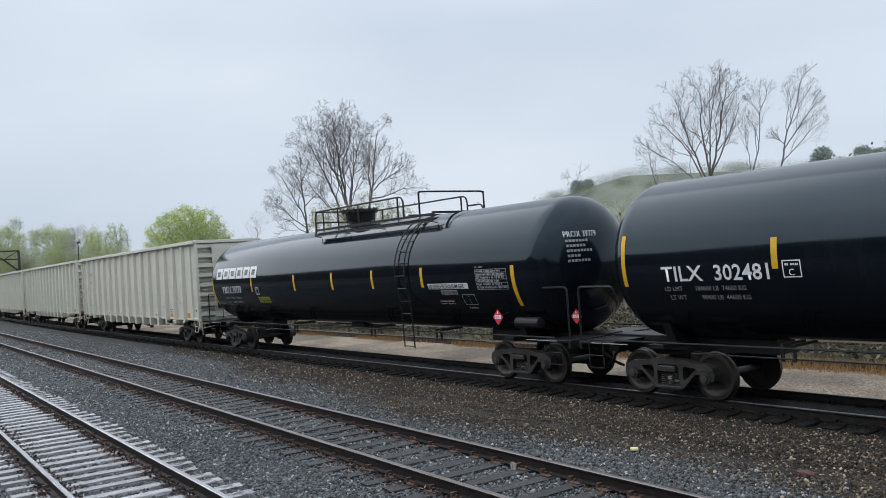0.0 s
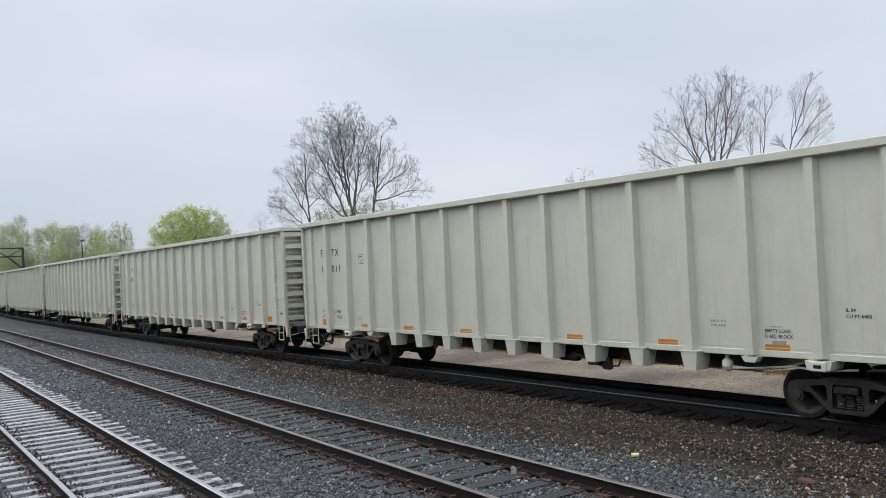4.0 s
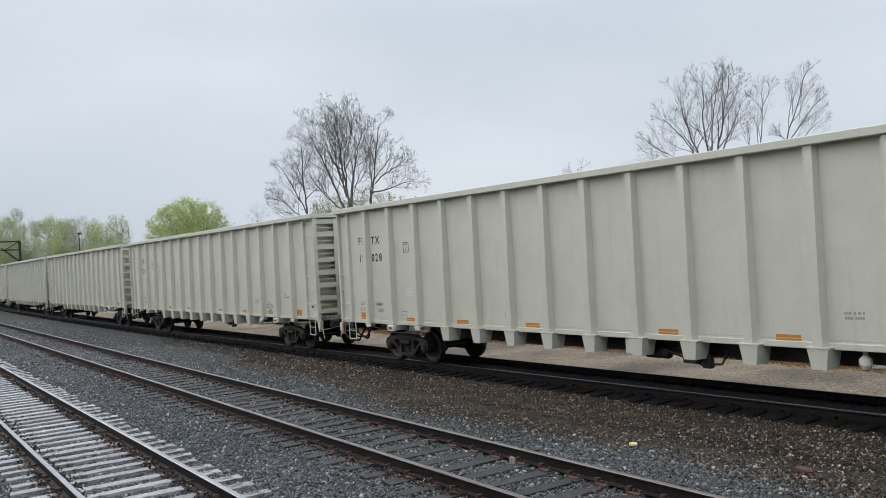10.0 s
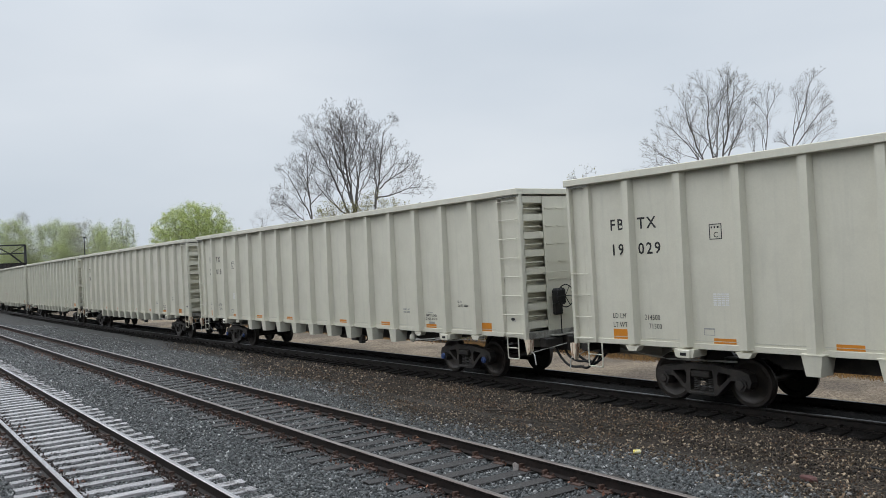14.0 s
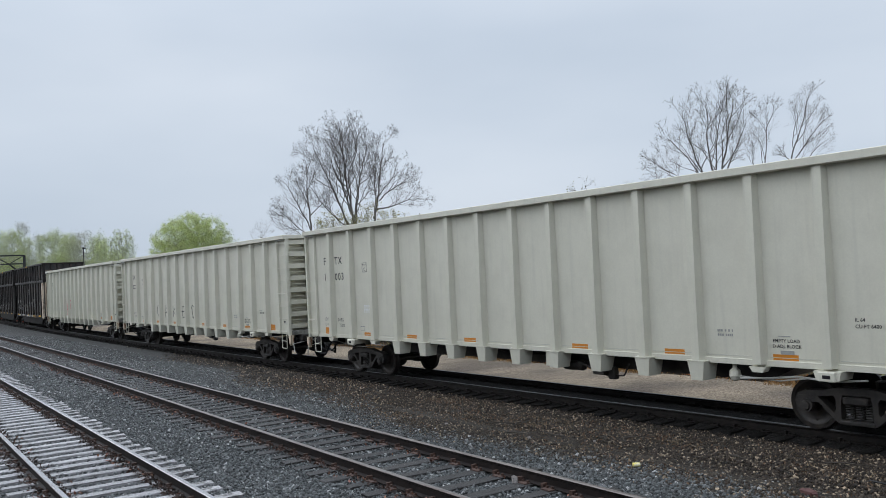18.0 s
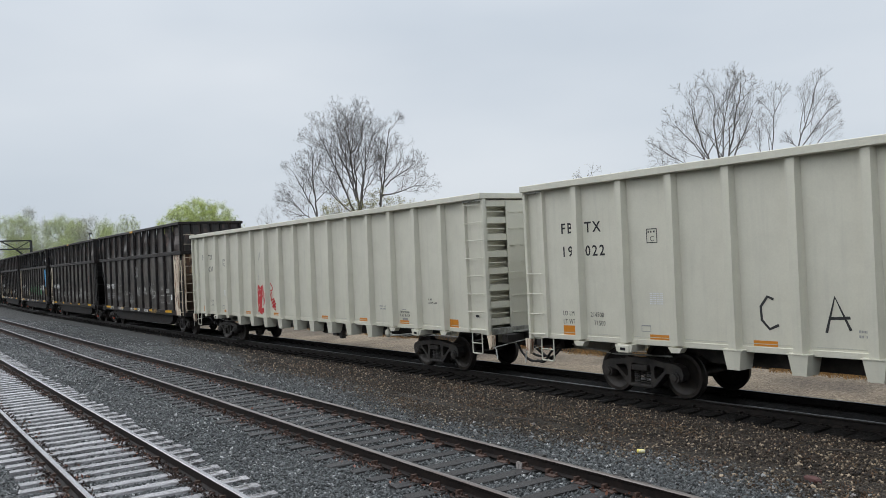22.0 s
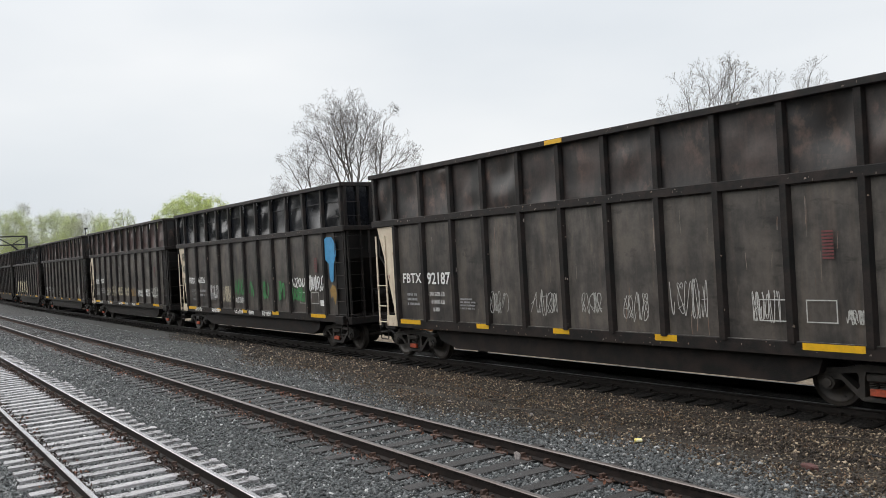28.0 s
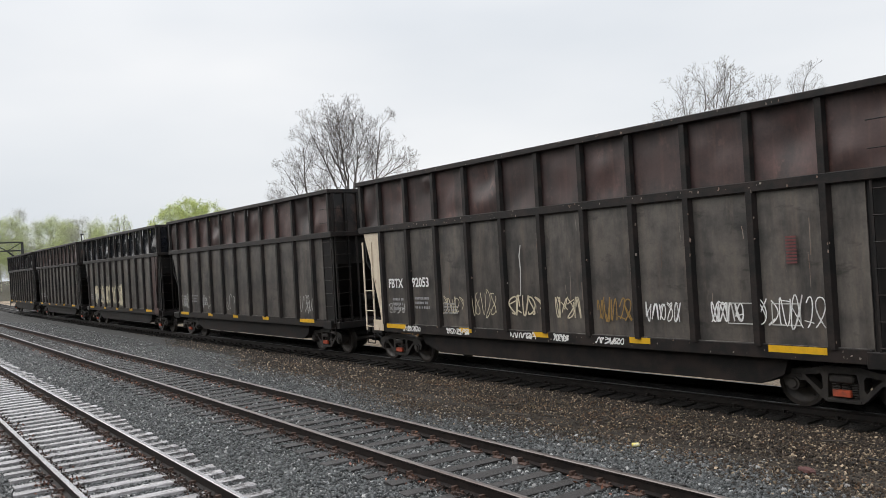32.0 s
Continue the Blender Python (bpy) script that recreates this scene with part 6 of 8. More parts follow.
        for z in (1.5, 1.95, 2.4):
            tube(bm, [(e * (HL + 0.04), -0.6, z), (e * (HL + 0.04), 1.3, z)], 0.014, 5)
        part("end_brace", bm, M_HRIB, sill)
        bm = bmesh.new()
        lathe(bm, [(-0.5, 0.02), (-0.48, 0.20), (0.48, 0.20), (0.5, 0.02)], "y", 16, (e * (HL - 0.65), 0.3, 1.75))
        part("brake_cylinder", bm, M_DUSTY_GREY if rusty else M_END_SHADE, sill)
        coupler(car, e * HL, e)
        step(car, e * (HL - 0.25) - 0.2, e * (HL - 0.25) + 0.2, -1.5, 0.55, 0.95, M_HRIB)
        truck(car, -HL + 1.2 if e < 0 else HL - 1.5, None if rusty else M_ACCENT)
    for s in (-1, 1):
        # a black sheet fills the leading end bay, dark behind its ladder
        bm = bmesh.new()
        box(bm, HL - 0.74, HL - 0.07, s * 1.424 - 0.004, s * 1.424 + 0.004, HS, HB - 0.02)
        part("end_bay_sheet", bm, M_END_SHADE, car, "black sheet that fills the dark end bay")
    # ladders: one up the rear corner, one round the leading corner to the top
    if not pale_end:
        ladder(car, HL - 0.62, HL - 0.06, -1.46, [1.2 + 0.42 * i for i in range(7)], M_HRIB, (1.05, 3.98))
    ladder(car, HL - 0.62, HL - 0.06, -1.50, [4.35, 4.8], M_HRIB, None)
    bm = bmesh.new()
    for z in [1.2 + 0.42 * i for i in range(7)] + [4.35, 4.8]:
        tube(bm, rounded([(HL, -1.38, z), (HL + 0.14, -1.38, z), (HL + 0.14, -0.9, z), (HL, -0.9, z)], 0.02, 2), 0.012, 5)
    box(bm, HL - 0.01, HL + 0.06, -1.40, -1.34, 1.05, HB)
    box(bm, HL - 0.01, HL + 0.06, -0.93, -0.88, 1.05, HB)
    part("end_ladder", bm, M_CREAM_PLATE if pale_end else M_HRIB, car)
    # the hopper bottoms and the centre sill between the trucks
    bm = bmesh.new()
    prism(bm, [(-5.6, HS), (-5.3, 0.62), (-4.6, 0.43), (5.2, 0.43), (5.65, 0.62), (5.8, HS)], -1.30, 1.30)
    part("hopper_bottom", bm, M_HRIB, car, "black hopper bottom between the trucks")
    bm = bmesh.new()
    box(bm, -HL + 0.2, HL - 0.2, -1.30, 1.30, HT - 0.9, HT - 0.8)
    part("load", bm, M_BLACK, car)
    return car


M_RED_LABEL = shader("faded_red_label", (0.16, 0.05, 0.05), 0.6, bump=0)
M_DULL_INK = shader("dirty_grey_lettering", (0.17, 0.165, 0.16), 0.6, bump=0)
GREEN = shader("green_spray_paint", (0.05, 0.24, 0.08), 0.6, bump=0)
BLUE = shader("light_blue_spray_paint", (0.05, 0.28, 0.52), 0.6, spots=(0.04, 0.2, 0.4), scale=5, mix=0.5, bump=0)
OCHRE = shader("ochre_spray_paint", (0.30, 0.18, 0.05), 0.6, bump=0)
CREAM = shader("cream_spray_paint", (0.60, 0.53, 0.38), 0.6, bump=0)
PALE = shader("pale_chalk_paint", (0.50, 0.50, 0.47), 0.6, spots=(0.26, 0.26, 0.25), scale=10, mix=0.5, bump=0)
h_pale, h_brown, h_rust, h_black = hopper(M_UPPER_BROWN, True), hopper(M_UPPER_BROWN), hopper(M_RUSTY), hopper(M_UPPER_BLACK)
DARK = [h_pale, h_brown, h_black, h_rust, copy_thing(h_rust, Matrix()), copy_thing(h_black, Matrix()), copy_thing(h_rust, Matrix()), copy_thing(h_black, Matrix())]
YT = -1.512         # markings lie just proud of the pressed sheets
DARK_LABELS = ("grimy dark hopper car with chipped white end corner", "grimy brown-black hopper car with white corner and a few tags", "black hopper car with a blue and green painted tag",
               "rusty dark hopper car with white and tan tags", "rusty dark hopper car with pale scribbles", "black hopper car with big cream tag and rusty corner", "rusty dark hopper car, plain sides", "grimy black hopper car, plain sides")
MARKS = ("FBTX 9215", "FBTX 92187", "FBTX 61026", "FBTX 92053", "", "", "", "")
for i, car in enumerate(DARK):
    TRAIN.append((car, -238.9 - 18.1 * i + HL))
    tagged(car, DARK_LABELS[i])
    y = YT
    # sill reflectors
    for x, w in ((-6.42, 0.50), (-3.15, 0.25), (-0.33, 0.26), (2.62, 0.27), (6.06 if i else 5.75, 0.54)):
        bm = bmesh.new()
        plate(bm, x - w, x + w, HS, HS + 0.12, -1.522)
        part("reflector", bm, M_YELLOW, car, "yellow reflective plate")
    if MARKS[i]:
        a, b = MARKS[i].split()
        big = i == 1
        glyphs(a, 0.37 if big else 0.36, M_WHITE_INK, car, on_side(-6.71, YT, 2.22), space=1.12 if big else 1.0, squeeze=0.98 if big else 0.88, bold=0.010)
        glyphs(b, 0.44 if big else 0.36, M_WHITE_INK, car, on_side(-5.50, YT, 2.18 if big else 2.24), squeeze=0.96 if big else 0.92, bold=0.010)
    bm = bmesh.new()
    if i != 2:
        bars(bm, post_x(1) + 0.5, post_x(2) - 0.25, 1.55, 1.95, 3, y, 50 + i)
    if i == 1:
        for k, word in enumerate(("201200 LB", "61800 LB", "8-80")):
            glyphs(word, 0.165, M_WHITE_INK, car, on_side(-5.42 + 0.07 * k, YT, 1.85 - 0.21 * k), squeeze=0.98)
    elif i == 2:
        for k, word in enumerate(("LD LMT", "LT WT", "NEW")):
            glyphs(word, 0.15, M_FAINT_INK, car, on_side(-6.42 + 0.05 * k, YT, 1.84 - 0.19 * k), squeeze=0.95)
        bars(bm, post_x(2) + 0.25, post_x(3) - 0.35, 1.6, 1.98, 2, y, 60 + i)
    else:
        bars(bm, post_x(2) + 0.25, post_x(3) - 0.35, 1.6, 1.98, 3, y, 60 + i)
    bars(bm, post_x(3) + 0.22, post_x(4) - 0.5, 1.5, 1.82, 4, y, 70 + i)
    part("stencil", bm, M_FAINT_INK, car, "faded small white stencils")
    if i in (0, 1, 2, 3):
        for x0 in ((4.72, 5.62) if i else (4.56, 5.56)):
            bm = bmesh.new()
            for p, q, r, t in ((0, 0.55, 1.51, 1.53), (0, 0.55, 1.88, 1.90), (0, 0.02, 1.51, 1.90), (0.53, 0.55, 1.51, 1.90)):
                plate(bm, x0 + p, x0 + q, r, t, y)
            part("stencil", bm, PALE, car, "white outlined box")
        bm = bmesh.new()
        for q in range(9):
            plate(bm, 5.96, 6.16, 2.58 + 0.055 * q, 2.612 + 0.055 * q, y)
        part("stencil", bm, M_DULL_INK if i == 0 else M_RED_LABEL, car)


def corner_panel(car, e, material, label, narrow=False):
    """The painted corner plate below the belt at one end."""
    bm = bmesh.new()
    if e < 0:
        prism(bm, [(-HL + 0.12, HB - 0.11), (-HL + 1.02, HB - 0.11), (-HL + 1.02, 1.15), (-HL + 0.88, 1.15), (-HL + 0.80, 1.6), (-HL + 0.42, 3.0)][::-1], -1.500, -1.458)
    else:
        prism(bm, [(HL - 0.28, HB - 0.1), (HL - 1.25, HB - 0.1), (HL - 1.25, 1.15), (HL - 0.80, 1.15)], -1.500, -1.458)
    part("corner_plate", bm, material, car, label)
    bm = bmesh.new()
    x = e * (HL - 0.62)
    box(bm, x - 0.36 if e > 0 else x - 0.14, x + 0.30 if e > 0 else x + 0.40, -1.545, -1.531, 0.95, 1.27, 0.005)
    part("corner_cover", bm, material, car, "chipped white corner casting")


def white_ladder(car, e):
    ladder(car, min(e * (HL - 0.52), e * (HL - 0.05)), max(e * (HL - 0.52), e * (HL - 0.05)), -1.47, [1.06, 1.53, 2.13] if e < 0 else [1.1 + 0.5 * i for i in range(5)], M_CREAM_PLATE, (0.95, 3.6), r=0.017, name="white_ladder")


for i in (1, 2, 3):
    corner_panel(DARK[i], -1, M_CREAM_PLATE, "chipped white corner plate")
    white_ladder(DARK[i], -1)
for k, (x0, x1, z0, z1) in enumerate(((-7.62, -7.14, 3.25, 3.62), (-7.5, -7.14, 2.7, 3.05), (-7.36, -7.12, 2.2, 2.5))):
    bm = bmesh.new()
    scrawl(bm, x0, x1, z0, z1, -1.503, 660 + k, 0.022, 4, 3)
    part("graffiti", bm, M_SPRAY_BLACK, DARK[2], "black marker scribble on the cream plate")
corner_panel(DARK[0], 1, M_SCUFF, "white corner plate streaked with rust")
white_ladder(DARK[0], 1)
bm = bmesh.new()
prism_x(bm, [(-1.36, 2.96), (1.40, 2.96), (1.40, HB - 0.11), (-1.36, HB - 0.11)], HL - 0.035, HL - 0.02)
part("end_plate", bm, M_RUST_END, DARK[0], "rust-eaten end plate with traces of cream paint")
corner_panel(DARK[5], 1, M_RUSTY, "rusty corner plate")


def tag(car, panels, material, seed, z0=1.35, z1=2.0, w=0.035, strokes=5, label="spray-painted tag", y=-1.514):
    for k, (x0, x1) in enumerate(panels):
        bm = bmesh.new()
        scrawl(bm, x0, x1, z0, z1, y - 0.001 * k, seed + k, w * 0.62, strokes, 4)
        part("graffiti", bm, material, car, label)


def pan(i, a=0.18, b=0.95):
    """The stretch of panel i, counted from the rear."""
    return (post_x(i) + 1.371 * a, post_x(i) + 1.371 * b)


for k, (x0, x1, z0, z1, w, n) in enumerate(((0.0, 0.56, 2.8, 3.46, 0.035, 2), (-3.92, -3.31, 1.92, 2.47, 0.03, 2), (-2.6, -1.7, 1.36, 2.14, 0.03, 2), (-1.46, -0.7, 1.3, 2.03, 0.03, 4), (0.16, 0.73, 1.82, 2.37, 0.045, 2),
                                            (1.46, 2.02, 1.8, 2.37, 0.045, 2), (2.67, 3.3, 1.9, 2.56, 0.035, 2), (2.95, 3.67, 1.68, 2.1, 0.03, 1), (4.7, 4.91, 2.15, 2.34, 0.07, 1), (5.51, 6.03, 1.99, 2.24, 0.04, 4))):
    tag(DARK[0], [(x0, x1)], PALE, 620 + k, z0, z1, w, n, "pale spray-painted scribble")
bm = bmesh.new()
plate(bm, 6.26, 6.52, 1.69, 1.95, YT - 0.002)
part("label_plate", bm, M_WHITE_INK, DARK[0])
bm = bmesh.new()
scrawl(bm, 2.75, 3.75, HS - 0.09, HS + 0.12, -1.5248, 640, 0.03, 6, 3)
part("graffiti", bm, OCHRE, DARK[0], "orange-brown scribble along the sill")
for k, (x0, x1, z0, z1) in enumerate(((-2.81, -2.1, 1.45, 2.0), (-1.29, -0.39, 1.44, 2.05), (0.36, 0.95, 1.52, 2.02), (1.55, 2.22, 1.4, 2.0), (2.75, 3.67, 1.5, 2.28), (4.59, 5.15, 1.48, 2.06), (6.3, 6.6, 1.5, 1.75))):
    tag(DARK[1], [(x0, x1)], PALE, 310 + k, z0, z1, 0.022, 5, "pale chalky scribble")
for k, (x0, x1, z0, z1, w, n, ma, lab) in enumerate((
        (-4.03, -2.98, 1.55, 2.18, 0.04, 5, M_WHITE_INK, "white spray-painted tag"), (-2.61, -1.74, 1.42, 2.13, 0.04, 5, CREAM, "tan spray-painted tag"),
        (-1.23, -0.32, 1.72, 2.42, 0.07, 3, GREEN, "green spray-painted tag"), (-1.2, -0.2, 1.42, 1.68, 0.03, 6, M_WHITE_INK, "white spray-painted tag"),
        (0.27, 0.70, 1.63, 2.34, 0.085, 2, GREEN, "green spray-painted tag"), (1.56, 2.10, 1.6, 2.31, 0.095, 2, GREEN, "green spray-painted tag"),
        (2.97, 3.50, 1.58, 2.30, 0.095, 2, GREEN, "green spray-painted tag"), (4.12, 5.1, 1.57, 2.08, 0.08, 4, GREEN, "green spray-painted tag"),
        (4.16, 5.32, 2.06, 2.40, 0.06, 7, M_WHITE_INK, "bold white spray-painted tag"), (5.50, 6.60, 1.94, 2.48, 0.07, 7, M_WHITE_INK, "bold white spray-painted tag"))):
    tag(DARK[2], [(x0, x1)], ma, 330 + k, z0, z1, w, n, lab)
bm = bmesh.new()
plate(bm, 6.27, 6.52, 1.45, 1.64, YT - 0.002)
part("label_plate", bm, M_WHITE_INK, DARK[2])
for i, x in ((0, -0.54), (1, -0.44)):
    bm = bmesh.new()
    box(bm, x, x + 0.55, -1.612, -1.598, HT - 0.115, HT - 0.015)
    part("reflector", bm, M_YELLOW, DARK[i], "yellow reflective plate on the top chord")
for pts, mat_, lab in (([(6.62, 3.62), (6.86, 3.72), (7.22, 3.72), (7.46, 3.50), (7.48, 3.10), (7.30, 2.85), (7.22, 2.30), (7.10, 2.22), (6.98, 2.35), (6.95, 2.85), (6.68, 3.0), (6.58, 3.3)], BLUE, "light blue sprayed shape"),
                       ([(6.95, 2.0), (7.12, 2.16), (7.32, 2.1), (7.40, 1.85), (7.28, 1.5), (7.12, 1.8), (7.0, 1.72)], OCHRE, "ochre sprayed shape")):
    bm = bmesh.new()
    prism(bm, [(x + 0.06, z) for x, z in pts], YT - 0.003, YT)
    part("graffiti", bm, mat_, DARK[2], lab)
for k, (i, a, b, z0, z1, w, n, ma) in enumerate(((3, 0.15, 0.8, 1.5, 2.0, 0.03, 5, CREAM), (4, 0.0, 0.75, 1.45, 2.15, 0.03, 5, CREAM), (5, 0.1, 0.95, 1.5, 2.05, 0.06, 5, CREAM), (6, 0.25, 0.85, 1.5, 2.0, 0.045, 4, CREAM),
                                                (7, 0.2, 0.9, 1.45, 2.0, 0.04, 5, OCHRE), (8, 0.15, 0.8, 1.5, 1.9, 0.035, 5, M_WHITE_INK), (9, 0.3, 0.8, 1.5, 1.95, 0.045, 4, M_WHITE_INK), (10, 0.0, 0.95, 1.45, 2.05, 0.035, 6, M_WHITE_INK), (1, 0.2, 0.8, 1.45, 1.8, 0.03, 4, PALE))):
    tag(DARK[3], [pan(i, a, b)], ma, 350 + k, z0, z1, w, n, "tan spray-painted tag" if ma is not M_WHITE_INK else "white spray-painted tag")
bm = bmesh.new()
ribbon(bm, [(-0.95, 2.0), (-0.9, 2.6), (-0.92, 2.95), (-0.86, 3.2)], 0.035, YT)
part("graffiti", bm, PALE, DARK[3], "pale paint run")
tag(DARK[4], [pan(1), pan(3), pan(5), pan(10)], PALE, 380, w=0.05, strokes=3)
tag(DARK[5], [pan(2), pan(3), pan(4), pan(5), pan(6)], CREAM, 390, 1.3, 2.5, 0.16, 3, "big cream spray-painted tag")
for i in (0, 2, 3):
    bm = bmesh.new()
    for k, (a, b) in enumerate(((-6.1, -5.2), (-4.0, -3.0), (-1.4, -0.5), (0.1, 0.6), (1.4, 2.2))):
        scrawl(bm, a, b, HS - 0.06, HS + 0.10, -1.5245, 400 + i * 9 + k, 0.026, 6, 3)
    part("graffiti", bm, M_WHITE_INK, DARK[i], "white scribbles along the sill")

# chips and bare spots in the old paint: along the belt, the posts and the sheets
for i in range(4):
    rnd = random.Random(500 + i)
    bm = bmesh.new()
    for k in range(150):
        x = rnd.uniform(-HL + 1.3, HL - 0.8)
        zone = rnd.random()
        if zone < 0.35:
            z, y = HB + rnd.uniform(-0.07, 0.06), -HW - 0.003
        elif zone < 0.55:
            z, y = HT - rnd.uniform(0.02, 0.11), -1.603
        elif zone < 0.88:
            z, y = HS + rnd.uniform(-0.1, 0.11), -1.5245
        else:
            x = -HL + HP * rnd.randint(1, 11) + rnd.uniform(-0.05, 0.05)
            z, y = rnd.uniform(1.25, 3.9), -1.569
        w, h = rnd.uniform(0.006, 0.03), rnd.uniform(0.006, 0.028) * (2.0 if zone > 0.88 else 1.0)
        q = [bm.verts.new((x + a * w * rnd.uniform(0.5, 1.2), y, z + b * h * rnd.uniform(0.5, 1.2))) for a, b in ((-1, -0.8), (0.7, -1), (1, 0.6), (-0.4, 1))]
        bm.faces.new(q)
    tagged(part("chipped_paint", bm, M_CHIP, DARK[i]), kind="stuff")
    bm = bmesh.new()
    for k in range(26):
        # thin runs and scratches down the sheets
        x = -HL + HP * (rnd.randint(1, 10) + rnd.uniform(0.15, 0.85))
        z = rnd.uniform(1.5, 3.7)
        ln = rnd.uniform(0.1, 0.7)
        ribbon(bm, [(x, z), (x + rnd.uniform(-0.02, 0.02), z - ln / 2), (x + rnd.uniform(-0.03, 0.03), max(1.2, z - ln))], rnd.uniform(0.006, 0.02), YT + 0.003)
    tagged(part("paint_runs", bm, M_CHIP, DARK[i]), kind="stuff")


# ---- trees and scrub ----
def stems_mesh(name, segs, sides, material):
    """Tapered limbs from an array of rows (start, end, radius at start, radius at end)."""
    a = np.asarray(segs, dtype=float)
    p0, p1, r0, r1 = a[:, 0:3], a[:, 3:6], a[:, 6], a[:, 7]
    d = p1 - p0
    d /= np.maximum(np.linalg.norm(d, axis=1, keepdims=True), 1e-6)
    ref = np.where(np.abs(d[:, 2:3]) > 0.9, np.array([[1.0, 0, 0]]), np.array([[0, 0, 1.0]]))
    u = np.cross(d, ref)
    u /= np.linalg.norm(u, axis=1, keepdims=True)
    w = np.cross(d, u)
    rings = []
    for p, r in ((p0, r0), (p1, r1)):
        for k in range(sides):
            t = 2 * math.pi * k / sides
            rings.append(p + (u * math.cos(t) + w * math.sin(t)) * r[:, None])
    v = np.stack(rings, 1).reshape(-1, 3)
    base = np.arange(len(a))[:, None] * 2 * sides
    f = np.concatenate([base + np.array([[k, (k + 1) % sides, sides + (k + 1) % sides, sides + k]]) for k in range(sides)])
    return arrays_mesh(name, v, f, material)


def leaf_mesh(name, centres, size, material, seed, flat=0.0):
    """Many small leaf blades about the given points."""
    rng = np.random.default_rng(seed)
    n = len(centres)
    a = rng.normal(size=(n, 3))
    a /= np.linalg.norm(a, axis=1, keepdims=True)
    b = np.cross(a, rng.normal(size=(n, 3)))
    b /= np.linalg.norm(b, axis=1, keepdims=True)
    s = size * rng.uniform(0.5, 1.3, (n, 1))
    v = np.stack([centres - a * s, centres + b * s * 0.55, centres + a * s, centres - b * s * 0.55], 1).reshape(-1, 3)
    f = np.arange(4 * n).reshape(-1, 4)
    return arrays_mesh(name, v, f, material)


def colonise(seed, crown, leaders, step, reach, kill, count, rise=0.12):
    """Grows a branch skeleton into a crown of ellipsoids (u, z, half width, half height): returns points and parents."""
    rng = np.random.default_rng(seed)
    vol = np.array([a * a * h for _, _, a, h in crown])
    marks = []
    for (u, z, a, h), share in zip(crown, vol / vol.sum()):
        n = int(count * share)
        q = rng.normal(size=(n, 3))
        q /= np.linalg.norm(q, axis=1, keepdims=True)
        q *= rng.random((n, 1)) ** 0.40
        marks.append(q * np.array([a, a * 0.85, h]) + np.array([u, 0, z]))
    marks = np.concatenate(marks)
    pts, par = [np.array([0.0, 0.0, -0.5])], [-1]
    for fork, tip_u, tip_y, tip_z in leaders:
        # every leader leaves the stem at its own fork height
        i = 0
        while pts[i][2] < fork and any(k == i for k in par[i + 1:i + 2]):
            i += 1
        p = pts[i].copy()
        goal = np.array([tip_u, tip_y, tip_z])
        while np.linalg.norm(goal - p) > step:
            d = (goal - p) / np.linalg.norm(goal - p) + rng.normal(0, 0.14, 3) + np.array([0, 0, 0.25])
            p = p + d / np.linalg.norm(d) * step
            pts.append(p.copy())
            par.append(i)
            i = len(pts) - 1
    pts, kids = np.array(pts), None
    par = list(par)
    d2 = np.linalg.norm(marks[:, None, :] - pts[None], axis=2)
    near, dist = d2.argmin(1), d2.min(1)
    kids = np.zeros(len(pts), int)
    for _ in range(110):
        live = dist < reach
        if not live.any():
            break
        push = np.zeros((len(pts), 3))
        d = marks[live] - pts[near[live]]
        np.add.at(push, near[live], d / np.maximum(np.linalg.norm(d, axis=1, keepdims=True), 1e-6))
        who = np.where((np.abs(push).sum(1) > 0) & (kids < 3))[0]
        if not len(who):
            break
        v = push[who]
        v /= np.maximum(np.linalg.norm(v, axis=1, keepdims=True), 1e-6)
        pr = np.array(par)[who]
        ahead = pts[who] - pts[np.maximum(pr, 0)]
        v = v + 0.75 * ahead / np.maximum(np.linalg.norm(ahead, axis=1, keepdims=True), 1e-6) * (kids[who] == 0)[:, None]
        v += rng.normal(0, 0.13, v.shape) + np.array([0, 0, rise])
        v /= np.linalg.norm(v, axis=1, keepdims=True)
        fresh = pts[who] + v * step
        kids[who] += 1
        base = len(pts)
        pts = np.concatenate([pts, fresh])
        par += list(who)
        kids = np.concatenate([kids, np.zeros(len(fresh), int)])
        d2 = np.linalg.norm(marks[:, None, :] - fresh[None], axis=2)
        m, j = d2.min(1), d2.argmin(1)
        upd = m < dist
        dist, near = np.where(upd, m, dist), np.where(upd, base + j, near)
        keep = dist > kill
        marks, dist, near = marks[keep], dist[keep], near[keep]
        if not len(marks):
            break
    return pts, np.array(par)


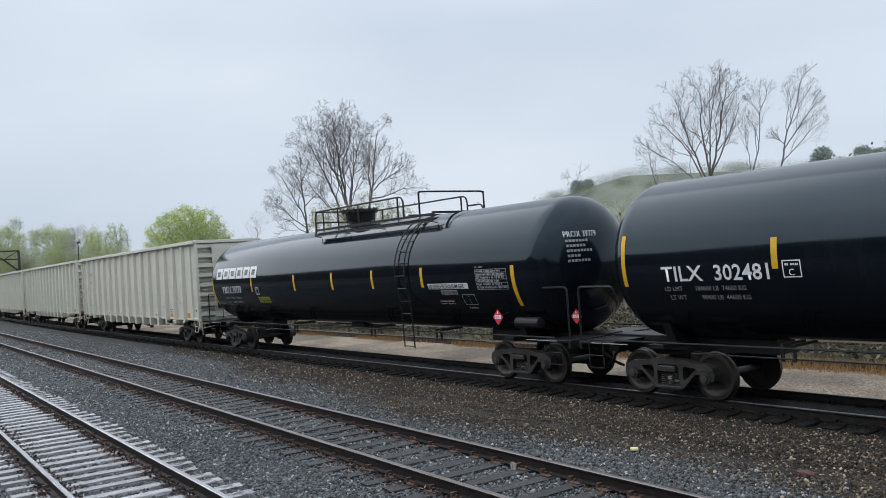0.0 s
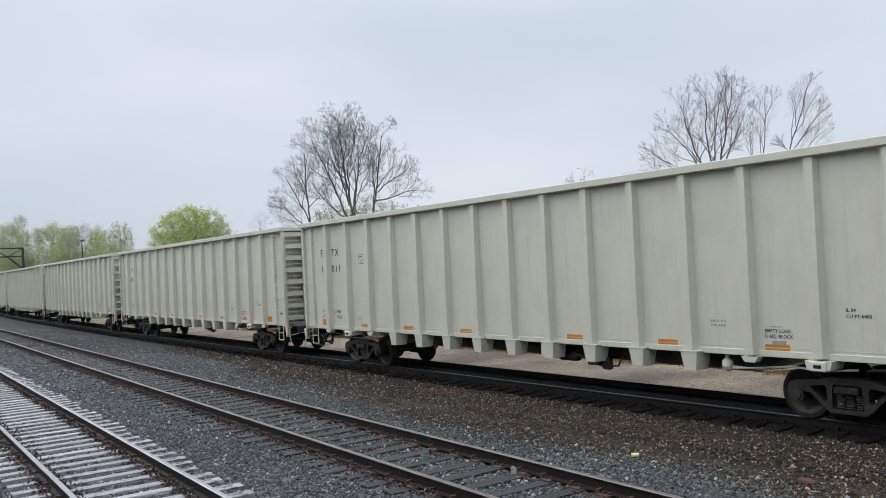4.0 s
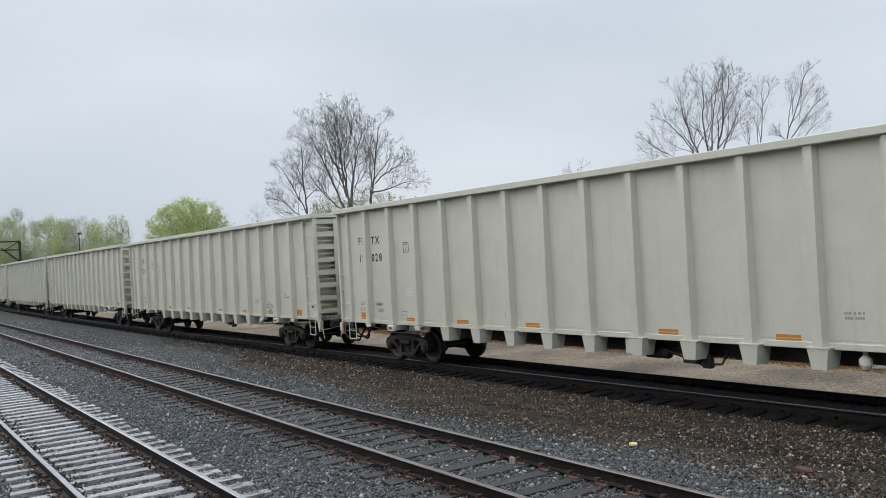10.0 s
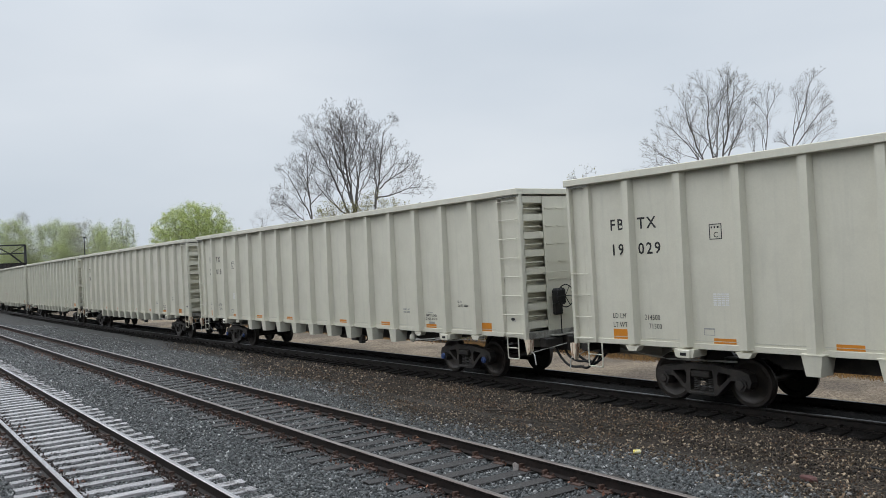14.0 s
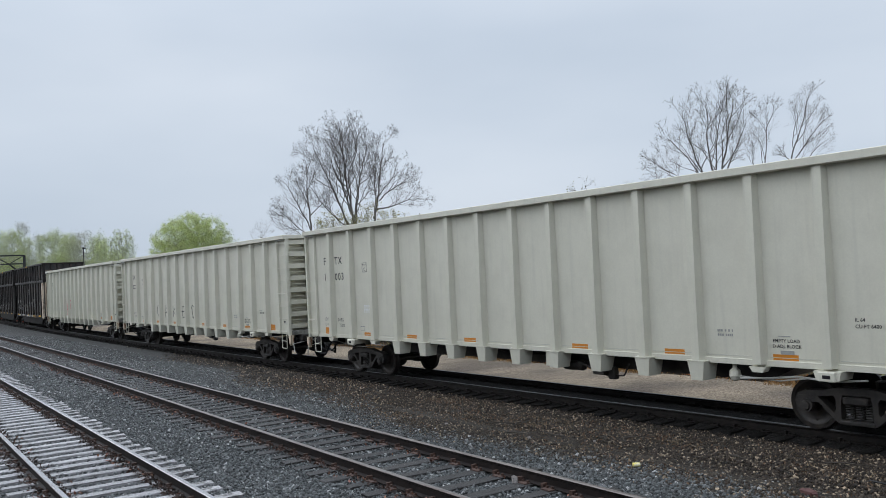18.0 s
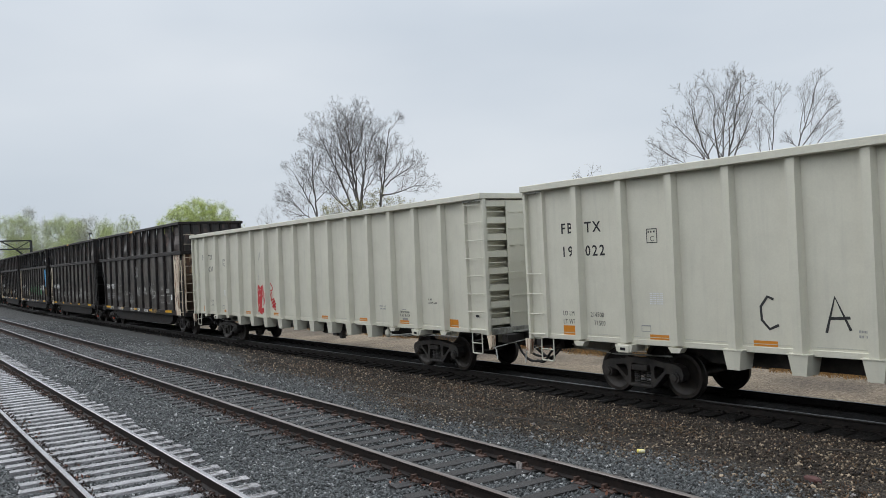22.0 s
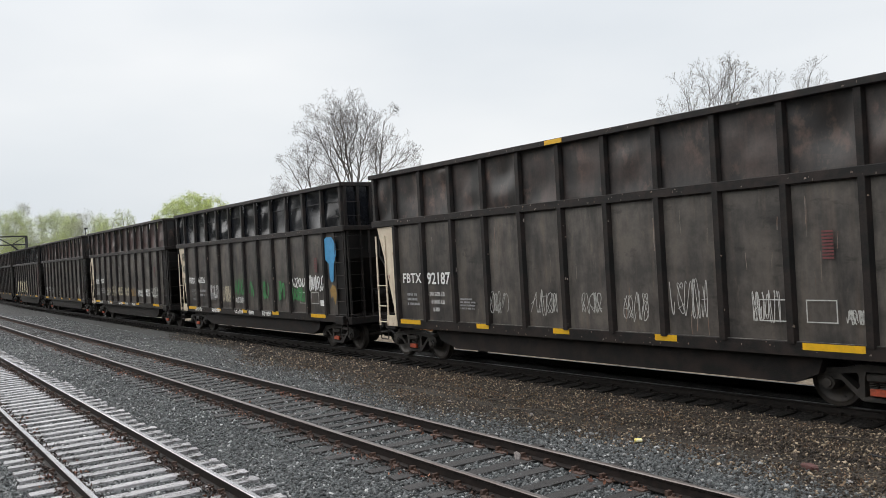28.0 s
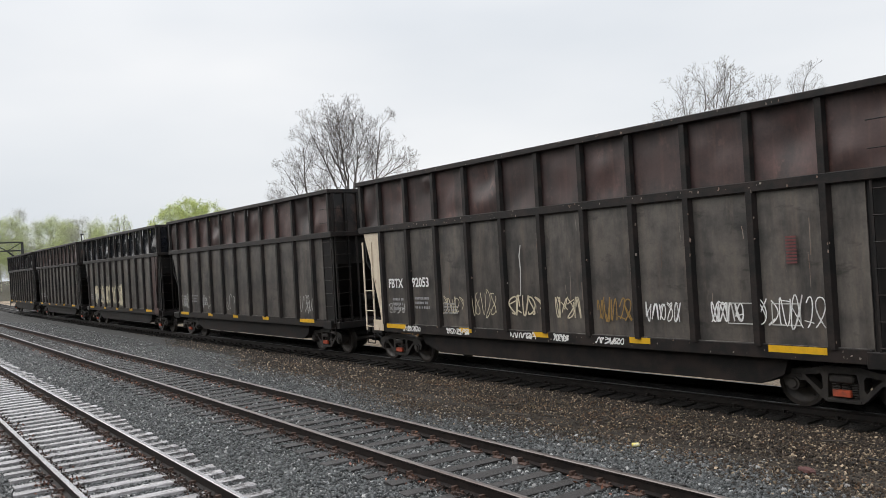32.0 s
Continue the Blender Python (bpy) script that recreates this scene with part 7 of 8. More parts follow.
def grown_tree(foot, u, ground, label, seed, crown, leaders, step=0.34, reach=5.0, kill=0.6, count=2600, tip=0.010, twigs=2, twig_len=0.55,
               bark=None, leaves=None, rise=0.12, flare=2.25, category="tree"):
    """A tree seen broadside: u is its offset along the width of its group; leaves gives material, size, number and spread about a twig."""
    rng = np.random.default_rng(seed + 500)
    v = Vector((foot[0], foot[1], 0)).normalized()
    tree = tagged(new("tree"), label, category, "trees beyond the train")
    tree.matrix_world = Matrix.Translation((foot[0] + v.y * u, foot[1] - v.x * u, ground)) @ Matrix.Rotation(math.atan2(-v.x, v.y), 4, "Z")
    tree.scale = (0.965, 0.965, 0.965)
    local = [(a - u, z - ground, w, h) for a, z, w, h in crown]
    pts, par = colonise(seed, local, [(f - ground, a - u, y, z - ground) for f, a, y, z in leaders], step, reach, kill, count, rise)
    n = len(pts)
    load = np.zeros(n)
    child = np.bincount(par[par >= 0], minlength=n)
    load[child == 0] = 1.0
    for i in range(n - 1, 0, -1):
        load[par[i]] += load[i]
    r = tip * load ** (1 / flare)
    i = np.arange(1, n)
    rows = np.concatenate([pts[par[i]], pts[i], np.minimum(r[par[i]], r[i] * 1.6)[:, None], r[i][:, None]], 1)
    thick = r[i] > tip * 3.2
    part("trunk", stems_mesh("trunk", rows[thick], 6, bark or M_BARK), None, tree)
    # short upturned twigs along the thin branches
    thin = np.repeat(i[(r[i] < tip * 3.2)], twigs)
    axis = pts[thin] - pts[par[thin]]
    axis /= np.linalg.norm(axis, axis=1, keepdims=True)
    a0 = pts[thin]
    d = axis * 0.9 + rng.normal(0, 0.42, a0.shape) + np.array([0, 0, 0.30])
    d /= np.linalg.norm(d, axis=1, keepdims=True)
    ln = twig_len * rng.uniform(0.45, 1.25, (len(thin), 1))
    a1 = a0 + d * ln * 0.55
    d2 = d + rng.normal(0, 0.15, d.shape) + np.array([0, 0, 0.20])
    a2 = a1 + d2 / np.linalg.norm(d2, axis=1, keepdims=True) * ln * 0.55
    k = np.ones((len(thin), 1))
    fine = np.concatenate([rows[~thick], np.concatenate([a0, a1, k * tip, k * tip * 0.8], 1), np.concatenate([a1, a2, k * tip * 0.8, k * tip * 0.5], 1)])
    part("twig_crown", stems_mesh("twig_crown", fine, 3, bark or M_BARK), None, tree)
    if leaves:
        ma, size, number, spread = leaves
        ends = np.concatenate([a2, a1])
        if number < 1:
            c = ends[rng.random(len(ends)) < number]
        else:
            c = np.repeat(ends, int(number), 0)
        part("leaf_crown" if number >= 1 else "bud_crown", leaf_mesh("leaf_crown", c + rng.normal(0, spread, c.shape), size, ma, seed), None, tree)
    return tree


def forked(seed, crown, leaders, twig, spread, counts, seg=0.35):
    """Limbs that fork again and again inside a crown of ellipsoids (u, z, half width, half height): rows of start, end and radii, and the twig ends."""
    rnd = random.Random(seed)
    rows, ends = [], []
    low = min(z - h for _, z, _, h in crown) + 1.0

    def inside(p):
        return any(((p[0] - u) / a) ** 2 + (p[1] / (a * 0.9)) ** 2 + ((p[2] - z) / h) ** 2 < 1 for u, z, a, h in crown)

    def unit(d):
        k = math.sqrt(d[0] ** 2 + d[1] ** 2 + d[2] ** 2) or 1.0
        return (d[0] / k, d[1] / k, d[2] / k)

    def turned(d, angle, spin):
        side = unit((d[1] + 0.01, -d[0], 0.02)) if abs(d[2]) < 0.98 else (1.0, 0.0, 0.0)
        other = (d[1] * side[2] - d[2] * side[1], d[2] * side[0] - d[0] * side[2], d[0] * side[1] - d[1] * side[0])
        c, e, f = math.cos(angle), math.sin(angle) * math.cos(spin), math.sin(angle) * math.sin(spin)
        return unit(tuple(d[i] * c + side[i] * e + other[i] * f for i in range(3)))

    def branch(p, d, length, r, level, goal=None):
        n = max(3 if level < 3 else 2, int(length / seg))
        step, spots, spin = length / n, [], rnd.uniform(0, 6.28)
        for k in range(n):
            if goal:
                left = tuple(goal[i] - p[i] for i in range(3))
                if math.dist(goal, p) < step * 1.3:
                    break
                d = unit(tuple(d[i] * 0.5 + unit(left)[i] + rnd.gauss(0, 0.14) for i in range(3)))
            else:
                wob = 0.16 if level < 3 else 0.20
                d = unit((d[0] + rnd.gauss(0, wob), d[1] + rnd.gauss(0, wob), d[2] + rnd.gauss(0, wob * 0.7) + (0.07 if level < 3 else 0.10)))
            q = tuple(p[i] + d[i] * step for i in range(3))
            if level and k and not inside(q) and q[2] > low:
                break
            r1 = max(twig * 0.55, r * (1 - 0.80 * (k + 1) / n)) if level < 4 else max(twig * 0.45, r * (1 - 0.5 * (k + 1) / n))
            r0 = r if k == 0 else rows[-1][7]
            rows.append((*p, *q, r0, r1))
            p = q
            spots.append((p, d, r1, (k + 1) / n))

        if level >= 4:
            ends.append(p)
            return
        number = counts[level]
        for c in range(number):
            f = 0.22 + 0.78 * (c + rnd.uniform(0.1, 0.9)) / number
            near = min(spots, key=lambda v: abs(v[3] - f))
            spin += 2.4 + rnd.uniform(-0.5, 0.5)
            child = turned(near[1], radians(rnd.gauss(spread[level], 9)), spin)
            size = length * (0.62 if level else 0.50) * (1.12 - 0.55 * f) * rnd.uniform(0.75, 1.2)
            if size > 0.18:
                branch(near[0], child, size, max(twig * (0.8 if level > 1 else 1.2), near[2] * 0.62), level + 1)

    for start, goal, r in leaders:
        span = math.dist(start, goal)
        branch(start, unit(tuple(goal[i] - start[i] for i in range(3))), span, r * 0.80, 0, goal)
    return np.array(rows), np.array(ends)


def bare_tree(foot, u, ground, label, seed, crown, leaders, bark=None, leaves=None, twig=0.0085, spread=(38, 40, 38, 40), counts=(9, 7, 5, 4), base=None):
    """A leafless tree: leaders give where a main limb starts, where it tends to (u, y, z) and its thickness."""
    v = Vector((foot[0], foot[1], 0)).normalized()
    tree = tagged(new("tree"), label, "tree", "trees beyond the train")
    tree.matrix_world = Matrix.Translation((foot[0] + v.y * u, foot[1] - v.x * u, ground)) @ Matrix.Rotation(math.atan2(-v.x, v.y), 4, "Z")
    local = [(a - u, z - ground, w, h) for a, z, w, h in crown]
    rows, ends = forked(seed, local, [((p[0] - u, p[1], p[2] - ground), (q[0] - u, q[1], q[2] - ground), r) for p, q, r in leaders], twig, spread, counts)
    foot_r = base or max(r for _, _, r in leaders) * 1.5
    lift = leaders[0][0][2] - ground
    stem = [(0, 0, -0.4, (leaders[0][0][0] - u) * 0.5, 0, lift * 0.5, foot_r, foot_r * 0.85), ((leaders[0][0][0] - u) * 0.5, 0, lift * 0.5, leaders[0][0][0] - u, leaders[0][0][1], lift, foot_r * 0.85, foot_r * 0.7)]
    thick = rows[:, 6] > twig * 2.6
    part("trunk", stems_mesh("trunk", np.concatenate([np.array(stem), rows[thick]]), 6, bark or M_BARK), None, tree)
    part("twig_crown", stems_mesh("twig_crown", rows[~thick], 3, bark or M_BARK), None, tree)
    if leaves:
        ma, size, share, off = leaves
        rng = np.random.default_rng(seed)
        c = ends[rng.random(len(ends)) < share]
        part("bud_crown", leaf_mesh("bud_crown", c + rng.normal(0, off, c.shape), size, ma, seed), None, tree)
    return tree


# the broad bare trees beyond the middle of the train
FOOT_L, FINE = (-70.0, 38.0), "leafless tree with a broad crown of fine grey twigs"
bare_tree(FOOT_L, 0.2, -1, FINE, 4, [(-1.0, 13.2, 4.1, 5.2), (-2.2, 9.6, 3.6, 2.6)],
          [((0.2, 0, 6.0), (-0.9, 0.3, 17.0), 0.20), ((0.2, 0, 6.4), (-3.4, -0.8, 15.0), 0.15), ((0.1, 0, 7.6), (1.6, 0.6, 15.2), 0.13), ((-0.1, 0.1, 9.0), (-2.1, 1.2, 16.2), 0.12), ((0.2, 0, 7.0), (1.0, -1.6, 14.6), 0.11), ((0.0, 0, 6.8), (-4.2, 0.9, 11.8), 0.10)], counts=(9, 7, 5, 4))
bare_tree(FOOT_L, -3.7, -1, FINE, 9, [(-4.4, 11.6, 2.2, 3.6), (-5.8, 8.9, 2.4, 2.4)],
          [((-3.8, 0, 6.5), (-4.2, 0.3, 14.2), 0.13), ((-3.8, 0, 7.0), (-6.0, -0.6, 12.0), 0.10), ((-3.8, 0, 6.6), (-6.9, 0.5, 9.4), 0.08), ((-3.8, 0, 6.2), (-6.6, -0.4, 8.2), 0.06)], counts=(8, 6, 5, 4))
bare_tree(FOOT_L, 1.9, -1, FINE, 14, [(3.5, 12.6, 2.1, 4.2), (5.7, 10.8, 2.3, 2.8)],
          [((2.0, 0, 7.0), (3.4, 0.2, 15.8), 0.15), ((2.3, 0, 9.0), (6.8, 0.5, 10.0), 0.10), ((2.6, 0, 9.8), (5.9, -0.5, 12.2), 0.09), ((2.1, 0, 8.4), (2.3, -0.8, 13.4), 0.08)], counts=(8, 6, 5, 4))
bare_tree(FOOT_L, -8.6, -1, "small leafless tree with fine grey twigs", 15, [(-8.6, 7.0, 1.5, 1.7)], [((-8.6, 0, 4.0), (-8.5, 0, 8.0), 0.05)], counts=(7, 5, 4, 3), twig=0.005)
# the slender trees toward the open end, with the first buds
FOOT_R, BUD = (-34.1, 45.0), (M_OLIVE, 0.028, 0.35, 0.02)
bare_tree(FOOT_R, -0.3, -1, "bare spreading tree with first brown buds", 22, [(-0.6, 11.0, 2.9, 3.0), (-2.4, 9.4, 2.3, 1.9)],
          [((-0.3, 0, 6.4), (1.2, 0.2, 13.5), 0.105), ((-0.3, 0, 6.7), (-0.6, -0.5, 12.7), 0.095), ((-0.35, 0, 6.5), (-2.2, 0.4, 12.4), 0.095), ((-0.3, 0, 6.9), (2.0, 0.8, 11.6), 0.075), ((-0.4, 0, 6.3), (-3.4, -0.4, 11.0), 0.075), ((-0.4, 0, 6.1), (-4.1, 0.6, 9.5), 0.06), ((-0.3, 0, 6.6), (0.4, -1.2, 12.8), 0.08)],
          spread=(30, 34, 36, 40), counts=(8, 5, 4, 3), bark=M_BARK_R, leaves=BUD, twig=0.0068)
bare_tree(FOOT_R, -3.4, -1, "small bare tree with brown buds", 36, [(-4.0, 8.5, 0.9, 1.3)], [((-3.5, 0, 5.5), (-3.9, 0, 9.2), 0.05)], counts=(6, 5, 3, 2), bark=M_BARK_R, leaves=BUD, twig=0.006)
bare_tree(FOOT_R, 2.2, -1, "slender bare tree with upswept limbs", 27, [(2.9, 10.2, 0.9, 2.8), (2.1, 8.8, 1.1, 1.6)], [((2.2, 0, 6.3), (3.4, 0, 12.3), 0.065), ((2.2, 0, 7.0), (2.0, 0.4, 10.6), 0.04)], spread=(24, 28, 34, 40), counts=(8, 5, 4, 3), twig=0.005)
bare_tree(FOOT_R, 3.7, -1, "slender bare tree that leans", 31, [(5.2, 10.3, 1.5, 2.8), (5.7, 8.8, 1.4, 1.4)], [((3.8, 0, 6.8), (5.6, 0, 12.8), 0.08), ((4.1, 0, 8.2), (6.5, 0.4, 11.4), 0.055), ((4.0, 0, 7.4), (6.6, -0.3, 9.9), 0.045)], spread=(24, 28, 34, 40), counts=(8, 6, 4, 3), twig=0.0053)
bare_tree(FOOT_R, -8.8, -1, "thin young tree with pale green buds", 38, [(-8.8, 7.0, 0.7, 1.5)], [((-8.8, 0, 3.0), (-8.8, 0, 8.4), 0.04)], counts=(6, 4, 3, 2), twig=0.006, leaves=(M_OLIVE, 0.05, 0.8, 0.05))
for k, (u, z, w, h) in enumerate(((-6.6, 5.4, 1.5, 1.8), (-9.6, 4.9, 1.6, 1.8), (-12.0, 4.6, 1.6, 1.6))):
    grown_tree((-36.0, 52.0), u, -1, "young tree in yellow-green bud", 140 + k, [(u, z, w, h)], [(30, u, 0, z - h)], count=260, kill=0.5, step=0.35, tip=0.008, twigs=2, twig_len=0.5, leaves=(M_OLIVE, 0.045, 3, 0.18))
# trees in first leaf
GREEN = "round fresh-green tree in early leaf"
grown_tree((-121.9, 40.0), 0, -1, GREEN, 51, [(-0.3, 8.3, 5.9, 4.9)], [(30, 0, 0, 4.5), (3, -2.4, 0, 8.5), (3.4, 2.4, 1, 8.5), (4, 0.4, -1, 10)], count=1500, kill=0.85, step=0.5, reach=6,
           tip=0.016, twigs=2, twig_len=0.8, leaves=(M_SPRINGLEAF, 0.10, 15, 0.26), rise=0.2)
OLIVE = "low olive-green budding tree"
for k, (u, z, w, h) in enumerate(((-1.6, 6.6, 3.0, 3.3), (-4.6, 6.5, 2.7, 2.9), (1.2, 6.1, 2.5, 2.9), (7.5, 4.6, 2.6, 2.4))):
    grown_tree((-68.0, 40.5), u, -1, OLIVE, 120 + k, [(u, z, w, h)], [(30, u, 0, z - h)], count=420, kill=0.6, step=0.4, tip=0.010, twigs=2, twig_len=0.5, leaves=(M_OLIVE, 0.06, 9, 0.16))
grown_tree((-163.0, 45.0), -4.9, -1, "tall tree in first leaf, paled for haze", 54, [(-4.9, 10.2, 2.7, 3.9)], [(30, -4.9, 0, 6.5)], count=420, kill=0.8, step=0.5, tip=0.018, twigs=3, twig_len=0.9, leaves=(M_WOOD_GREEN, 0.11, 4, 0.3))
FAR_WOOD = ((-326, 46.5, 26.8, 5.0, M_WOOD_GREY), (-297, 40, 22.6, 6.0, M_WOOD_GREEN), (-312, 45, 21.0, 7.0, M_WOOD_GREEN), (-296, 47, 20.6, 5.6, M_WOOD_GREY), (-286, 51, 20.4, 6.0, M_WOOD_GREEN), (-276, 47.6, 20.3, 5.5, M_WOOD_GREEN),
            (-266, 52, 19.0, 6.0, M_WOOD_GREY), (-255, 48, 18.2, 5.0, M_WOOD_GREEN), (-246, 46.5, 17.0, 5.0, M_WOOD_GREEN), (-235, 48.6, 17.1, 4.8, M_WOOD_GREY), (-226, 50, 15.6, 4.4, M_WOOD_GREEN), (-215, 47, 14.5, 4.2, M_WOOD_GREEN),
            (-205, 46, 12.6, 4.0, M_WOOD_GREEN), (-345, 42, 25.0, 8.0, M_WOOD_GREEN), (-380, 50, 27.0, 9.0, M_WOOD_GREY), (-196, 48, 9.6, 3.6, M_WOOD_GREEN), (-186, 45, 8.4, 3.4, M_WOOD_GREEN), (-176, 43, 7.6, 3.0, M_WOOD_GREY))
for k, (x, y, top, w, ma) in enumerate(FAR_WOOD):
    rl = np.random.default_rng(900 + k)
    lobes = [(0, top - 0.30 * w, 0.42 * w, 0.34 * w + 1.0)]
    for q in range(7):
        hw = w * rl.uniform(0.28, 0.5)
        lobes.append((rl.uniform(-0.8, 0.8) * w, rl.uniform(0.22, 0.86) * top, hw, hw * rl.uniform(0.9, 1.5)))
    grown_tree((x, y), 0, -1, "green tree of the far wood, haze in its colour" if ma is M_WOOD_GREEN else "grey tree of the far wood, haze in its colour", 60 + k, lobes,
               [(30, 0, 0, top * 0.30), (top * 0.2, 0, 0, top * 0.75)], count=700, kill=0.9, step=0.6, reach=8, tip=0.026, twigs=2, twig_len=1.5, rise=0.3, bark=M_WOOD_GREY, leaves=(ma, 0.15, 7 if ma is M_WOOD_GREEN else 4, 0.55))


def scrub(name, label, spots, size, material, seed, kind="stuff", category="scrub"):
    return tagged(new(name, leaf_mesh(name, spots, size, material, seed)), label, category, kind=kind)


# undergrowth behind the gravel road, dry grass along its edge
rng = np.random.default_rng(77)
n = 52000
cx = rng.uniform(-75, -4, 190)
who = rng.integers(0, 190, n)
hgt = rng.uniform(0.6, 2.6, 190)
px_, py_ = cx[who] + rng.normal(0, 0.7, n), 24.5 + (who % 7) * 0.9 + rng.normal(0, 0.5, n) + np.array([bend(v) for v in cx])[who]
scrub("undergrowth", "budding olive-green undergrowth behind the gravel road", np.stack([px_, py_, -1.0 + np.abs(rng.normal(0, 1, n)) * hgt[who] * 0.8], 1), 0.085, M_UNDER, 78)
n = 8000
cx = rng.uniform(-75, -4, 120)
who = rng.integers(0, 120, n)
px_, py_ = cx[who] + rng.normal(0, 0.6, n), 23.6 + (who % 5) * 1.5 + rng.normal(0, 0.6, n) + np.array([bend(v) for v in cx])[who]
scrub("undergrowth_fresh", "fresh-green shrubs behind the gravel road", np.stack([px_, py_, -1.0 + np.abs(rng.normal(0, 1, n)) * 1.1], 1), 0.08, M_UNDER_GREEN, 79)
n = 30000
gx = rng.uniform(-60, -5, n)
keep = rng.random(n) < np.clip(0.5 + 0.8 * np.sin(gx * 0.9) + 0.5 * np.sin(gx * 2.3), 0.05, 1)
gx = gx[keep]
gy = 19.9 + rng.gamma(1.6, 0.8, len(gx)) + np.array([bend(v) for v in gx])
gh = rng.uniform(0.06, 0.36, len(gx))
gz = np.interp(gy - np.array([bend(v) for v in gx]), [20.3, 21.6, 23], [-0.60, -0.72, -1.05])
bl = np.stack([np.stack([gx, gy, gz], 1), np.stack([gx + 0.018, gy, gz], 1), np.stack([gx + rng.normal(0, 0.13, len(gx)), gy + rng.normal(0, 0.1, len(gx)), gz + gh], 1)], 1).reshape(-1, 3)
lx = np.concatenate([rng.normal(c, w, k) for c, w, k in ((-23, 2.2, 1500), (-18, 1.6, 500), (-14.0, 1.6, 1300), (-10.5, 1.5, 900), (-29, 2.5, 700))])
ly = 20.6 + rng.gamma(1.5, 0.35, len(lx)) + np.array([bend(v) for v in lx])
tagged(new("leaf_litter", leaf_mesh("leaf_litter", np.stack([lx, ly, np.full(len(lx), -0.58) - (ly - 20.3 - np.array([bend(v) for v in lx])).clip(0) * 0.09 + rng.uniform(0, 0.06, len(lx))], 1), 0.075, M_LITTER, 131)), "rust-orange leaf litter along the gravel road", "leaves", kind="stuff")
tagged(new("dry_grass", arrays_mesh("dry_grass", bl, np.arange(len(bl)).reshape(-1, 3), M_DRYGRASS)), "dry tan grass along the gravel road", "grass", kind="stuff")

# the wooded hill in the distance
hx_ = np.linspace(-420, 40, 70)
ridge = np.interp(hx_, [-420, -260, -200, -186, -170, -148, -120, -97, -82, 40], [2, 5, 13, 16, 18.5, 21, 18.5, 15.8, 15, 13])
v, f = [], []
for i, x in enumerate(hx_):
    for y, k in ((120, 0.0), (140, 0.55), (160, 1.0), (200, 1.05)):
        v.append((x, y, -1 + (ridge[i] + 1) * k))
for i in range(len(hx_) - 1):
    for j in range(3):
        a = i * 4 + j
        f.append((a, a + 4, a + 5, a + 1))
me = bpy.data.meshes.new("hill")
me.from_pydata(v, [], f)
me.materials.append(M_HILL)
tagged(new("hill", me), "low wooded hill, mist in its colour", "hill", kind="structure")
n = 260000
tx = rng.uniform(-400, 30, 520)
ty = rng.uniform(125, 165, 520)
tz = np.interp(tx, hx_, ridge) * np.clip((ty - 115) / 45, 0, 1) + 1.0
who = rng.integers(0, 520, n)
scrub("far_wood", "budding wood on the far hill, mist in its colour", np.stack([tx[who] + rng.normal(0, 1.7, n), ty[who] + rng.normal(0, 1.5, n), tz[who] + rng.normal(0, 0.8, n).clip(-2, 1.5)], 1), 0.10, M_MIST_GREY, 81, category="wood")
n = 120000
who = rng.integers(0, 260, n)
scrub("far_wood_green", "green wood on the far hill, mist in its colour", np.stack([tx[who] + 1 + rng.normal(0, 1.6, n), ty[who] - 2 + rng.normal(0, 1.5, n), tz[who] - 0.5 + rng.normal(0, 0.8, n).clip(-2, 1.5)], 1), 0.10, M_MIST_GREEN, 82, category="wood")


def pine(x, y, z, height, seed):
    rng = np.random.default_rng(seed)
    tree = tagged(new("pine_tree"), "rounded grey-green pine on the hill, mist in its colour", "pine tree", "pines on the hill")
    tree.location = (x, y, z)
    part("trunk", stems_mesh("trunk", [(0, 0, -1, 0, 0, height * 0.9, 0.3, 0.08)], 6, M_BARK), None, tree)
    pts = []
    for k in range(34):
        u = rng.random() ** 0.8
        r = (1 - u) ** 0.6 * height * 0.30 + 0.2
        a = rng.uniform(0, 6.283)
        c = np.array([math.cos(a) * r, math.sin(a) * r, height * (0.35 + 0.62 * u)])
        pts.append(c + rng.normal(size=(140, 3)) * np.array([0.5, 0.5, 0.28]))
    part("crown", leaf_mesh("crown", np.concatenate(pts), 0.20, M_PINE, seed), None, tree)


for k, (x, h) in enumerate(((-95.2, 7.0), (-92.0, 4.5), (-87.2, 6.0), (-84.0, 5.0), (-80.5, 6.5), (-165.5, 5.2), (-161.5, 4.8))):
    pine(x, 160, 13.2 if x > -150 else 16.4, h, 90 + k)

# the dense wood on the bank behind the camera, which closes the place
bm = bmesh.new()
prev = None
rnd = random.Random(5)
for k in range(81):
    x = -420 + k * 9
    h = 12.5 + 2.2 * math.sin(k * 0.9) + rnd.uniform(-1.2, 1.2)
    cur = (bm.verts.new((x, -26, -1.2)), bm.verts.new((x, -27, h * 0.6)), bm.verts.new((x, -29, h)))
    if prev:
        for a, b in ((0, 1), (1, 2)):
            bm.faces.new((prev[a], cur[a], cur[b], prev[b]))
    prev = cur
tagged(new("backdrop", finish(bm, "backdrop")), "dark wooded bank that closes the place", "wood", kind="structure").data.materials.append(M_BANK)

